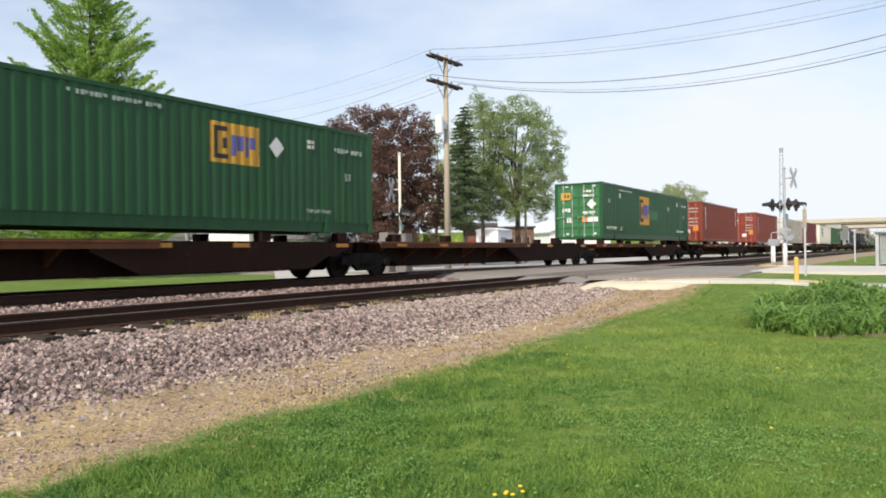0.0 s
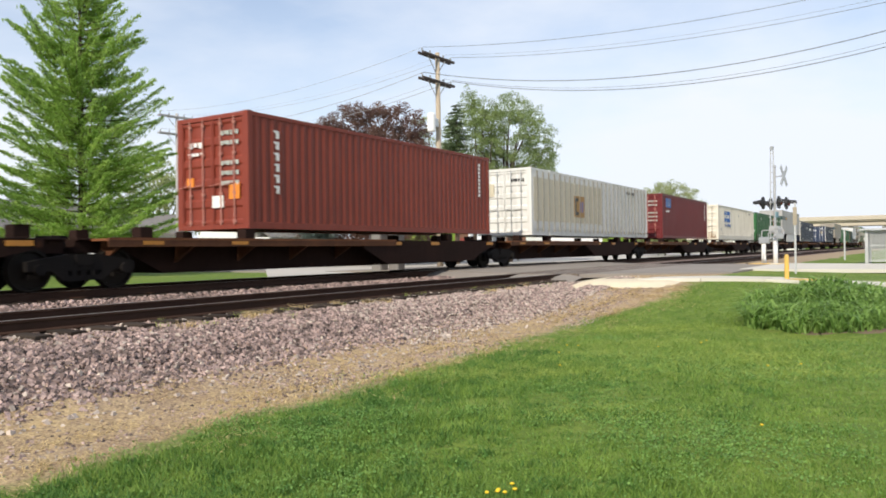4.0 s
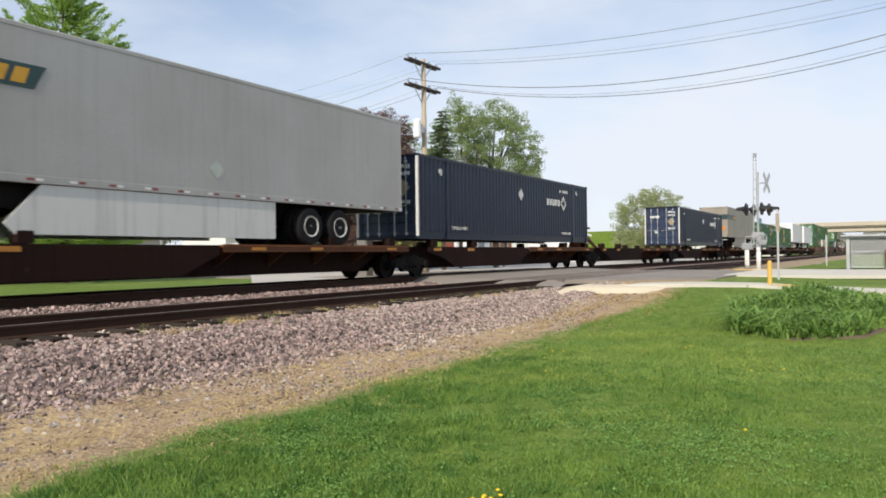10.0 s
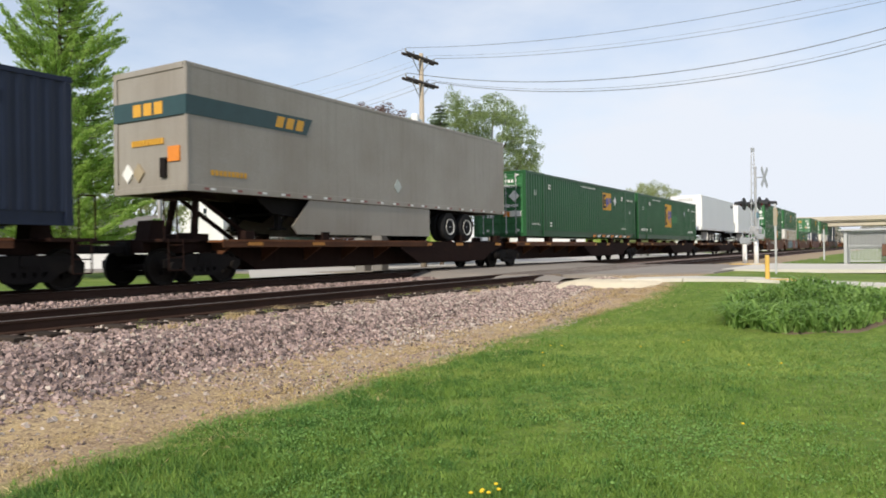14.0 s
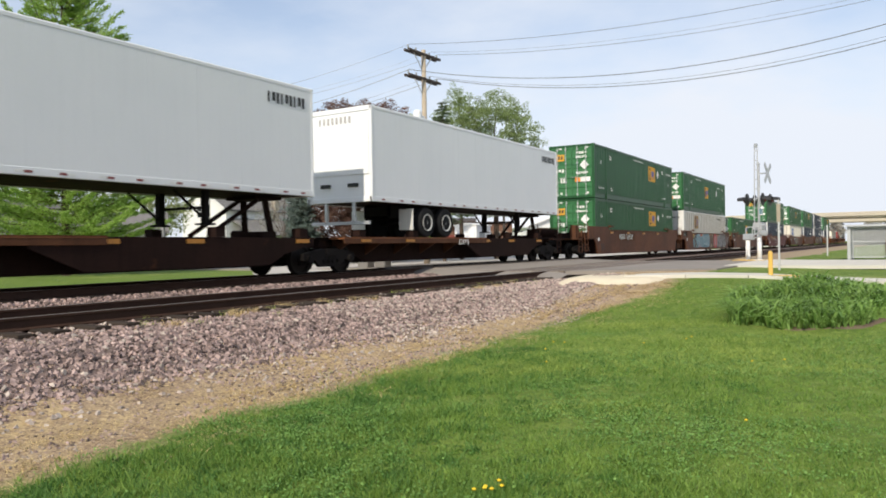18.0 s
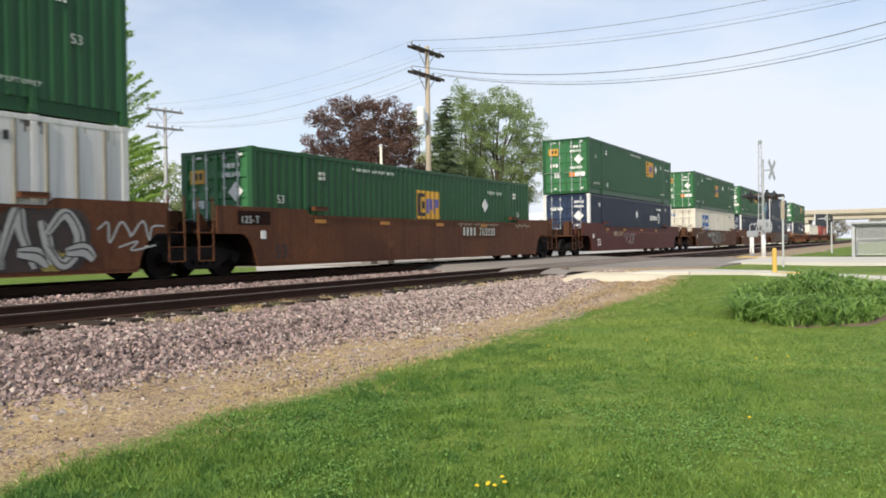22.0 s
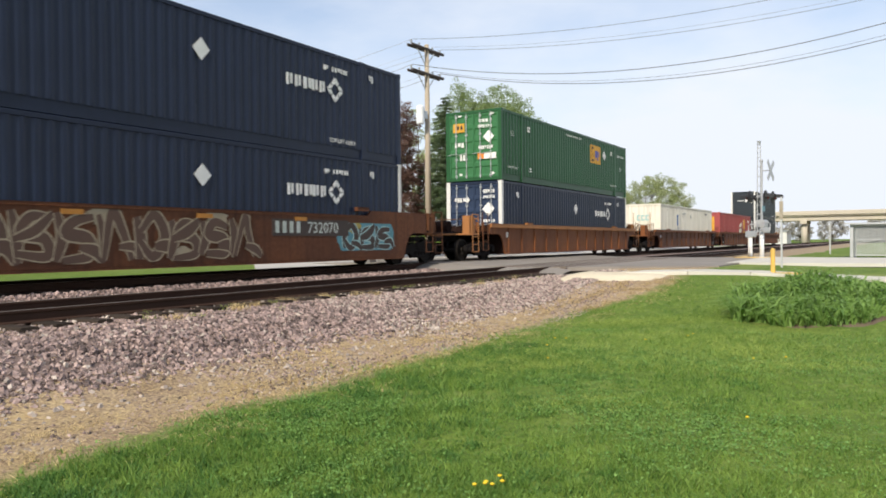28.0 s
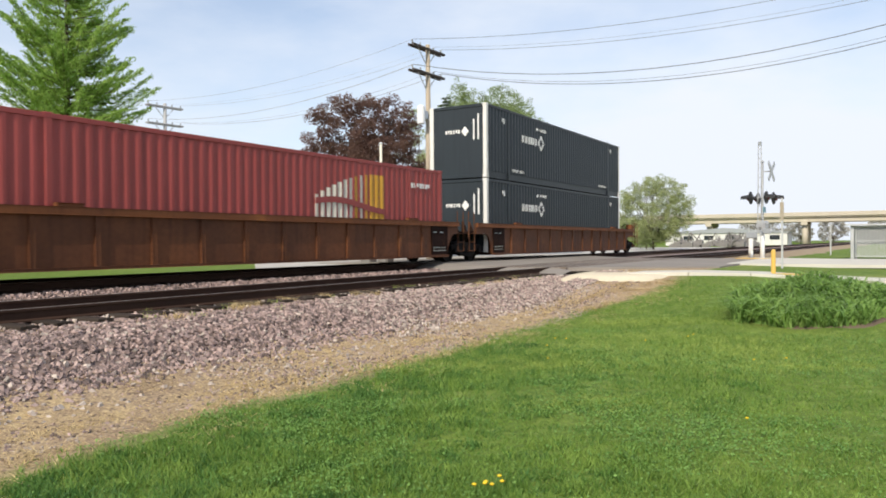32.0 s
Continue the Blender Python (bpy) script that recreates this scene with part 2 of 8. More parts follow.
M["violet"] = material("violet_blue_decal", (0.1, 0.1, 0.34), (0.08, 0.08, 0.26), 0.5, bump=0.02)
M["orange"] = material("orange_label", (0.75, 0.25, 0.03), None, 0.5, bump=0.02)
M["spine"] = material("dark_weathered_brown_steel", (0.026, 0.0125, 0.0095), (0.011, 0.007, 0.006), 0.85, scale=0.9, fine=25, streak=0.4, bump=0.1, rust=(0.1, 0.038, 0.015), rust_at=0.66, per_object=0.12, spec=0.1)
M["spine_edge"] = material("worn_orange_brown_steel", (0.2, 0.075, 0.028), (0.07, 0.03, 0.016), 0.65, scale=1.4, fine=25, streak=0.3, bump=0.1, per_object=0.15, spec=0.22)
M["well"] = material("rust_brown_well_steel", (0.175, 0.063, 0.024), (0.075, 0.03, 0.016), 0.6, scale=0.45, fine=12, amount=0.9, streak=0.6, bump=0.08, rust=(0.22, 0.085, 0.03), rust_at=0.64, per_object=0.08, spec=0.22)
M["well_red"] = material("dark_red_well_steel", (0.12, 0.03, 0.024), (0.075, 0.022, 0.018), 0.55, scale=0.7, streak=0.4, bump=0.06, spec=0.22)
M["well_orange"] = material("worn_orange_steel_flange", (0.37, 0.155, 0.042), (0.2, 0.08, 0.028), 0.6, scale=1.2, streak=0.3, bump=0.08)
M["truck"] = material("grimy_cast_steel", (0.013, 0.011, 0.01), (0.008, 0.007, 0.007), 0.8, scale=3, bump=0.2, spec=0.12)
M["wheel"] = material("wheel_steel", (0.016, 0.013, 0.011), (0.009, 0.008, 0.007), 0.55, metal=0.2, scale=4, bump=0.1, spec=0.12)
M["tyre"] = material("rubber_tyre", (0.02, 0.02, 0.021), None, 0.85, bump=0.1, spec=0.12)
M["rim"] = material("white_wheel_rim", (0.6, 0.6, 0.58), None, 0.4, bump=0.05)
M["rail"] = material("rusty_rail_steel", (0.06, 0.032, 0.022), (0.03, 0.018, 0.013), 0.8, spec=0.15, scale=3, fine=60, bump=0.15)
M["railtop"] = material("worn_rail_head", (0.25, 0.21, 0.18), (0.15, 0.12, 0.1), 0.42, metal=0.5, scale=3, bump=0.03)
M["tie"] = material("creosoted_timber", (0.05, 0.038, 0.03), (0.025, 0.02, 0.017), 0.85, stretch=(6, 1, 6), scale=2, bump=0.3, per_object=0.25, spec=0.12)
M["ballast"] = material("ballast_bed", (0.24, 0.17, 0.145), (0.12, 0.085, 0.075), 0.9, scale=6, fine=34, amount=0.9, bump=0.9, bump_scale=24)
M["stone"] = material("mauve_quartzite_stone", (0.34, 0.255, 0.228), (0.14, 0.098, 0.092), 0.8, scale=5, fine=50, amount=0.7, bump=0.2, per_island=0.75)
M["pale_stone"] = material("pale_stone", (0.45, 0.385, 0.33), (0.3, 0.25, 0.22), 0.8, scale=5, fine=50, bump=0.2, per_island=0.35)
M["asphalt"] = material("worn_grey_asphalt", (0.27, 0.24, 0.21), (0.16, 0.142, 0.125), 0.85, scale=0.6, fine=50, bump=0.25)
M["cabinet"] = material("dull_grey_cabinet_paint", (0.2, 0.19, 0.18), (0.14, 0.13, 0.125), 0.6, scale=2, streak=0.3, bump=0.03)
M["red_rod"] = material("worn_pinkish_red_rod", (0.42, 0.2, 0.16), (0.28, 0.1, 0.08), 0.5, bump=0.0)
M["plank"] = material("worn_crossing_timber", (0.2, 0.16, 0.13), (0.11, 0.09, 0.075), 0.85, stretch=(1, 6, 6), scale=2, bump=0.3, per_object=0.2)
M["brown_spray"] = material("dull_brown_spray_paint", (0.1, 0.055, 0.036), (0.07, 0.04, 0.028), 0.6, scale=2, bump=0.0)
M["verge"] = material("dusty_brown_verge", (0.33, 0.25, 0.155), (0.23, 0.17, 0.105), 0.95, scale=0.8, fine=20, bump=0.4)
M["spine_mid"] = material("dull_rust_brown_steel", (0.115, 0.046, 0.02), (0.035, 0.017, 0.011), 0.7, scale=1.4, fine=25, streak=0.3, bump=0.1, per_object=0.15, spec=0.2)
M["street"] = material("light_street_paving", (0.5, 0.47, 0.43), (0.38, 0.36, 0.33), 0.85, scale=0.5, fine=40, bump=0.15)
M["soil"] = material("garden_soil", (0.2, 0.14, 0.1), (0.11, 0.08, 0.06), 0.95, scale=5, fine=40, bump=0.6)
# lighter copy of the navy, with the end faces' sunlight painted in
M["navy_door"] = material("sunlit_end_navy", (0.024, 0.042, 0.09), (0.016, 0.028, 0.06), 0.4, scale=0.9, streak=0.3, bump=0.03, spec=0.4)
# wood of the far pole, its distance haze painted in as pale grey
M["hazewood"] = material("haze_grey_pole_wood", (0.4, 0.4, 0.4), (0.3, 0.3, 0.31), 0.85, stretch=(8, 8, 0.6), scale=2, bump=0.2)
# far span's wire, lightened in colour to stand for haze
M["farwire"] = material("haze_grey_wire", (0.4, 0.42, 0.46), None, 0.5, bump=0.0)
M["well_rust"] = material("orange_rust_well_steel", (0.22, 0.078, 0.026), (0.11, 0.04, 0.018), 0.6, scale=0.5, fine=14, amount=0.75, streak=0.6, bump=0.08, rust=(0.3, 0.12, 0.035), rust_at=0.66, per_object=0.06, spec=0.22)
M["yellowed"] = material("yellowed_cream_paint", (0.76, 0.73, 0.64), (0.62, 0.57, 0.45), 0.55, scale=0.6, streak=0.6, bump=0.03)
M["pale_teal"] = material("faded_teal_decal", (0.3, 0.5, 0.5), (0.4, 0.52, 0.48), 0.6, bump=0.0)
M["olive_spray"] = material("olive_yellow_spray_paint", (0.36, 0.28, 0.06), (0.22, 0.2, 0.05), 0.6, scale=3, bump=0.0)
M["silver_spray"] = material("silver_grey_spray_paint", (0.38, 0.38, 0.36), (0.27, 0.27, 0.26), 0.5, scale=2, bump=0.0)
M["red_spray"] = material("red_spray_paint", (0.5, 0.06, 0.05), (0.34, 0.04, 0.035), 0.55, scale=2, bump=0.0)
M["umber_spray"] = material("dark_umber_spray_paint", (0.035, 0.025, 0.022), (0.06, 0.035, 0.025), 0.6, scale=2, bump=0.0)
M["concrete"] = material("pale_concrete", (0.6, 0.57, 0.5), (0.48, 0.45, 0.4), 0.85, scale=0.9, fine=40, amount=0.5, bump=0.15, per_object=0.06)
M["sand"] = material("crushed_limestone", (0.68, 0.6, 0.45), (0.52, 0.45, 0.33), 0.95, scale=3, fine=40, bump=0.4)
M["bark"] = material("grey_brown_bark", (0.11, 0.08, 0.06), (0.05, 0.038, 0.03), 0.9, stretch=(6, 6, 1), scale=3, bump=0.5)
M["polewood"] = material("weathered_pole_wood", (0.43, 0.365, 0.28), (0.29, 0.235, 0.18), 0.85, stretch=(8, 8, 0.6), scale=2, bump=0.3)
M["armwood"] = material("dark_crossarm_wood", (0.07, 0.055, 0.05), None, 0.85, scale=3, bump=0.3)
M["wire"] = material("dark_wire", (0.12, 0.125, 0.13), None, 0.5, bump=0.0)
M["galv"] = material("galvanised_steel", (0.5, 0.51, 0.52), (0.4, 0.41, 0.42), 0.45, metal=0.5, scale=6, bump=0.03)
M["siding"] = material("white_clapboard", (0.78, 0.78, 0.77), (0.68, 0.68, 0.68), 0.6, scale=0.8, bump=0.05)
M["shingle"] = material("grey_asphalt_shingle", (0.19, 0.18, 0.17), (0.12, 0.115, 0.11), 0.9, scale=2, fine=25, bump=0.4)
M["darkwood"] = material("brown_board", (0.16, 0.08, 0.05), (0.09, 0.05, 0.035), 0.8, stretch=(1, 1, 6), scale=2, bump=0.2)
M["darkglass"] = material("dark_window_glass", (0.03, 0.035, 0.04), None, 0.12, bump=0.0)
M["safety"] = material("safety_yellow_paint", (0.66, 0.42, 0.08), (0.5, 0.33, 0.1), 0.5, scale=4, bump=0.03)
M["bridge"] = material("tan_concrete_girder", (0.5, 0.45, 0.36), (0.4, 0.36, 0.3), 0.85, scale=0.3, fine=6, streak=0.2, bump=0.1)
M["signalblack"] = material("black_signal_hood", (0.015, 0.015, 0.016), None, 0.5, bump=0.0)
M["redlens"] = material("dark_red_lens", (0.12, 0.01, 0.01), None, 0.15, bump=0.0)
M["teal"] = material("teal_spray_paint", (0.05, 0.19, 0.24), (0.12, 0.3, 0.34), 0.5, scale=5, bump=0.02)
M["ltblue"] = material("pale_blue_spray_paint", (0.2, 0.37, 0.43), None, 0.5, bump=0.02)
M["tan_spray"] = material("tan_spray_paint", (0.36, 0.3, 0.2), (0.25, 0.2, 0.13), 0.6, scale=5, bump=0.02)
M["bladeA"] = leaf_material("grass_blade", (0.052, 0.145, 0.024), (0.245, 0.365, 0.072), 0.35, 1.6)
M["dark_blade"] = leaf_material("rank_grass_blade", (0.028, 0.1, 0.02), (0.12, 0.24, 0.05), 0.3, 2.4)
M["yellow_blade"] = leaf_material("yellowing_grass_blade", (0.22, 0.33, 0.06), (0.4, 0.47, 0.12), 0.35, 2.0)
M["clover"] = leaf_material("clover_leaf", (0.07, 0.19, 0.035), (0.23, 0.39, 0.1), 0.25, 3.0)
M["straw"] = material("dry_straw", (0.52, 0.4, 0.2), (0.37, 0.27, 0.13), 0.8, per_island=0.45, bump=0.0)
M["lily"] = leaf_material("strap_leaf", (0.09, 0.2, 0.035), (0.29, 0.44, 0.12), 0.4, 2.5)
M["larch"] = leaf_material("larch_needle", (0.18, 0.33, 0.055), (0.44, 0.6, 0.16), 0.5, 1.8)
M["purple"] = leaf_material("purple_leaf", (0.09, 0.042, 0.038), (0.19, 0.115, 0.085), 0.3, 0.9)
M["maple"] = leaf_material("young_green_leaf", (0.13, 0.2, 0.06), (0.31, 0.39, 0.16), 0.35)
M["spruce"] = leaf_material("spruce_needle", (0.07, 0.11, 0.05), (0.15, 0.21, 0.1), 0.15)
M["bluespruce"] = leaf_material("blue_spruce_needle", (0.09, 0.13, 0.11), (0.17, 0.22, 0.19), 0.15)
M["budding"] = leaf_material("budding_leaf", (0.22, 0.28, 0.1), (0.38, 0.42, 0.2), 0.3)
M["twig"] = leaf_material("bare_twig", (0.26, 0.25, 0.22), (0.38, 0.37, 0.32), 0.05)
M["dandelion"] = material("dandelion_yellow", (0.8, 0.55, 0.02), None, 0.7, bump=0.0)
M["tarp"] = material("grey_metal_wall", (0.32, 0.34, 0.36), (0.25, 0.27, 0.28), 0.5, metal=0.2, scale=2, streak=0.2, bump=0.03)
M["ribtan"] = material("grimy_grey_olive_rib", (0.25, 0.235, 0.19), (0.14, 0.125, 0.1), 0.55, scale=3, bump=0.05)
M["chimney"] = material("tan_chimney_brick", (0.36, 0.32, 0.25), (0.22, 0.185, 0.14), 0.8, scale=3, bump=0.1)
M["old_amber"] = material("faded_brown_amber_decal", (0.36, 0.2, 0.05), (0.25, 0.15, 0.06), 0.6, scale=2, bump=0.02)
M["hitch"] = material("dull_red_steel", (0.22, 0.03, 0.02), (0.09, 0.025, 0.018), 0.6, scale=2, bump=0.08)
M["ruststain"] = material("rust_stain", (0.3, 0.16, 0.07), (0.45, 0.32, 0.2), 0.7, scale=6, bump=0.02)

# ---------------------------------------------------------------- mesh building


class Mesh:
    """Collects boxes, tubes and sheets into one mesh."""

    def __init__(self):
        self.v, self.f = [], []

    def add(self, verts, faces):
        k = len(self.v)
        self.v += [tuple(p) for p in verts]
        self.f += [tuple(i + k for i in f) for f in faces]
        return self

    def box(self, x0, y0, z0, x1, y1, z1, c=0.0):
        if not c:
            v = [(x, y, z) for x in (x0, x1) for y in (y0, y1) for z in (z0, z1)]
            return self.add(v, [(0, 1, 3, 2), (4, 6, 7, 5), (0, 4, 5, 1), (2, 3, 7, 6), (0, 2, 6, 4), (1, 5, 7, 3)])
        c = min(c, 0.45 * min(abs(x1 - x0), abs(y1 - y0), abs(z1 - z0)))
        # octagonal section round the longest axis, chamfered along its length
        d = (x1 - x0, y1 - y0, z1 - z0)
        a = max(range(3), key=lambda i: abs(d[i]))
        u, w = [i for i in range(3) if i != a]
        lo, hi = (x0, y0, z0), (x1, y1, z1)
        ring = [(lo[u] + c, lo[w]), (hi[u] - c, lo[w]), (hi[u], lo[w] + c), (hi[u], hi[w] - c), (hi[u] - c, hi[w]), (lo[u] + c, hi[w]), (lo[u], hi[w] - c), (lo[u], lo[w] + c)]
        v = []
        for s in (lo[a], hi[a]):
            for p in ring:
                q = [0, 0, 0]
                q[a], q[u], q[w] = s, p[0], p[1]
                v.append(q)
        f = [(i, (i + 1) % 8, 8 + (i + 1) % 8, 8 + i) for i in range(8)] + [tuple(range(8)), tuple(range(15, 7, -1))]
        return self.add(v, f)

    def tube(self, p, q, r, r2=None, n=8, caps=True):
        p, q = Vector(p), Vector(q)
        r2 = r if r2 is None else r2
        d = (q - p).normalized()
        a = d.cross(Vector((0, 0, 1)) if abs(d.z) < 0.9 else Vector((1, 0, 0))).normalized()
        b = d.cross(a)
        v = []
        for c, rr in ((p, r), (q, r2)):
            for i in range(n):
                t = 2 * math.pi * i / n
                v.append(c + (a * math.cos(t) + b * math.sin(t)) * rr)
        f = [(i, (i + 1) % n, n + (i + 1) % n, n + i) for i in range(n)]
        if caps:
            f += [tuple(range(n - 1, -1, -1)), tuple(range(n, 2 * n))]
        return self.add(v, f)

    def path(self, pts, r, n=6):
        pts = [Vector(p) for p in pts]
        v, f = [], []
        for i, p in enumerate(pts):
            d = (pts[min(i + 1, len(pts) - 1)] - pts[max(i - 1, 0)]).normalized()
            a = d.cross(Vector((0, 0, 1)) if abs(d.z) < 0.9 else Vector((1, 0, 0))).normalized()
            b = d.cross(a)
            v += [p + (a * math.cos(2 * math.pi * k / n) + b * math.sin(2 * math.pi * k / n)) * r for k in range(n)]
        for i in range(len(pts) - 1):
            f += [(i * n + k, i * n + (k + 1) % n, (i + 1) * n + (k + 1) % n, (i + 1) * n + k) for k in range(n)]
        f += [tuple(range(n - 1, -1, -1)), tuple(range(len(v) - n, len(v)))]
        return self.add(v, f)

    def prism(self, poly, y0, y1, axis="y"):
        """A polygon (a, b) drawn in the plane across the axis, from y0 to y1."""
        k = len(poly)
        put = {"y": lambda a, b, s: (a, s, b), "x": lambda a, b, s: (s, a, b), "z": lambda a, b, s: (a, b, s)}[axis]
        v = [put(a, b, s) for s in (y0, y1) for a, b in poly]
        f = [(i, (i + 1) % k, k + (i + 1) % k, k + i) for i in range(k)] + [tuple(range(k - 1, -1, -1)), tuple(range(k, 2 * k))]
        return self.add(v, f)

    def lathe(self, prof, centre=(0, 0, 0), axis="z", n=16):
        """Turns (radius, height) pairs round an axis."""
        v, f = [], []
        for r, h in prof:
            for i in range(n):
                t = 2 * math.pi * i / n
                a, b = r * math.cos(t), r * math.sin(t)
                p = {"z": (a, b, h), "y": (a, h, b), "x": (h, a, b)}[axis]
                v.append((p[0] + centre[0], p[1] + centre[1], p[2] + centre[2]))
        for j in range(len(prof) - 1):
            for i in range(n):
                f.append((j * n + i, j * n + (i + 1) % n, (j + 1) * n + (i + 1) % n, (j + 1) * n + i))
        f += [tuple(range(n - 1, -1, -1)), tuple(range((len(prof) - 1) * n, len(prof) * n))]
        return self.add(v, f)

    def strip(self, line, z0, z1):
        """An upright sheet over a plan line."""
        v = [(x, y, z) for x, y in line for z in (z0, z1)]
        return self.add(v, [(2 * i, 2 * i + 2, 2 * i + 3, 2 * i + 1) for i in range(len(line) - 1)])

    def data(self, name, mat, smooth=False):
        me = bpy.data.meshes.new(name)
        me.from_pydata(self.v, [], self.f)
        me.materials.append(mat)
        bm = bmesh.new()
        bm.from_mesh(me)
        bmesh.ops.recalc_face_normals(bm, faces=bm.faces)
        bm.to_mesh(me)
        bm.free()
        if smooth:
            me.polygons.foreach_set("use_smooth", [True] * len(me.polygons))
        return me


def thing(name, label, category, at=(0, 0, 0), group="", kind="", rz=0):
    ob = new(name)
    ob.empty_display_size = 0.2
    ob.matrix_basis = pose(*at, 0, 0, rz)
    return tagged(ob, label, category, group, kind)


def part(name, mesh, mat, parent, label="", smooth=False):
    ob = new(name, mesh.data(name, mat, smooth) if isinstance(mesh, Mesh) else mesh)
    ob.parent = parent
    return tagged(ob, label)


def solid(name, mesh, mat, label, category, kind="", group="", smooth=False):
    return tagged(new(name, mesh.data(name, mat, smooth)), label, category, group, kind)


lettering = {}


def writing(text, size, mat, parent, at, name="lettering", turn=(90, 0, 0), thick=0.004, label=""):
    """Raised lettering in the built-in font, as a mesh part."""
    if (text, size, mat.name) in lettering:
        ob = new(name, lettering[text, size, mat.name])
        ob.parent = parent
        ob.matrix_basis = pose(*at, *turn)
        return tagged(ob, label)
    cu = bpy.data.curves.new(name, "FONT")
    cu.body, cu.size, cu.extrude = text, size, thick
    cu.resolution_u = 2
    tmp = bpy.data.objects.new(name, cu)
    scene.collection.objects.link(tmp)
    bpy.context.view_layer.update()
    me = bpy.data.meshes.new_from_object(tmp.evaluated_get(bpy.context.evaluated_depsgraph_get()))
    bpy.data.objects.remove(tmp)
    me.materials.clear()
    me.materials.append(mat)
    lettering[text, size, mat.name] = me
    ob = new(name, me)
    ob.parent = parent
    ob.matrix_basis = pose(*at, *turn)
    return tagged(ob, label)

# ---------------------------------------------------------------- ground, tracks, road
RAIL, NEAR_RAIL = 0.90, 0.80          # rail heads of the train's track and of the empty near track
TRACK_Y, NEAR_Y = 14.95, 10.27        # centre lines
GAUGE = 0.755                         # from the centre line to the middle of the rail head


def smooth01(a, b, x):
    t = min(1, max(0, (x - a) / (b - a)))
    return t * t * (3 - 2 * t)


def ground_z(x, y):
    lawn = 0.55 * smooth01(13, 22, x) + 0.19 * smooth01(0, 6, y) * smooth01(14, 24, x) * (1 - smooth01(14, 18, y))
    bed = 0.30 * smooth01(6.5, 8.1, y) * (1 - smooth01(13, 21, x))
    far = 0.6 * smooth01(15, 19, y)
    z = max(lawn + bed, far)
    if 7.6 < y < 18.3:
        z = min(z, 0.42)
    return z


def spaced(a, b, step):
    k = max(1, int(round((b - a) / step)))
    return [a + (b - a) * i / k for i in range(k)]


xs = [-3000, -1200, -500, -200, -80, -40] + spaced(-20, 0, 4) + spaced(0, 26, 0.5) + spaced(26, 60, 2) + spaced(60, 260, 20) + [260, 400, 700, 1200, 3000]
ys = [-3000, -1200, -400, -150, -60, -30] + spaced(-16, -2, 2) + spaced(-2, 10, 0.4) + spaced(10, 20, 0.5) + spaced(20, 60, 4) + [60, 80, 120, 200, 400, 1200, 3000]
g = Mesh()
g.v = [(x, y, ground_z(x, y) + 0.03 * noise.noise((x * 0.35, y * 0.35, 0)) * (1 if abs(x) < 60 else 0)) for x in xs for y in ys]
ny = len(ys)
g.f = [(i * ny + j, (i + 1) * ny + j, (i + 1) * ny + j + 1, i * ny + j + 1) for i in range(len(xs) - 1) for j in range(ny - 1)]
solid("ground", g, GROUND, "mown green lawn with bare straw-strewn dirt beside the ballast", "ground", "structure", smooth=True)

# the ballast bed of both tracks, humped and uneven
bed_line = [(7.15, -0.1), (7.45, 0.1), (7.72, 0.31), (8.0, 0.44), (8.55, 0.54), (8.95, 0.575), (9.5, 0.60), (10.27, 0.62), (11.2, 0.62), (11.9, 0.6), (12.6, 0.62), (13.3, 0.70), (14.2, 0.72), (15.0, 0.72), (16.4, 0.72), (17.0, 0.6), (18.4, 0.36)]
bx = [-600, -300, -100, -40] + spaced(-12, 0, 2) + spaced(0, 40, 0.3) + spaced(40, 120, 4) + [120, 200, 320, 500, 800]
b = Mesh()
for x in bx:
    for y, z in bed_line:
        k = 1 if -2 < x < 60 else 0
        b.v.append((x, y + (0.12 if y > 8.6 else 0.03) * k * noise.noise((x * 0.6, y, 3)), z + 0.035 * k * noise.noise((x * 2.2, y * 2.2, 0))))
nb = len(bed_line)
b.f = [(i * nb + j, (i + 1) * nb + j, (i + 1) * nb + j + 1, i * nb + j + 1) for i in range(len(bx) - 1) for j in range(nb - 1)]
solid("ballast_bed", b, M["ballast"], "mauve-grey crushed stone ballast under two railway tracks", "ballast", "structure", smooth=True)


def rail_track(name, cy, top, label):
    t = thing(name, label, "railway track", (0, 0, 0), kind="structure")
    for side in (-1, 1):
        y = cy + side * GAUGE
        prof = [(-0.07, -0.172), (0.07, -0.172), (0.07, -0.155), (0.012, -0.135), (0.01, -0.045), (0.036, -0.035), (0.036, -0.004), (-0.036, -0.004), (-0.036, -0.035), (-0.01, -0.045), (-0.012, -0.135), (-0.07, -0.155)]
        part("rail", Mesh().prism([(y + a, top + c) for a, c in prof], -600, 800, "x"), M["rail"], t)
        part("rail_head", Mesh().prism([(y - 0.034, top - 0.004), (y + 0.034, top - 0.004), (y + 0.026, top), (y - 0.026, top)], -600, 800, "x"), M["railtop"], t, "polished running surface")
    return t


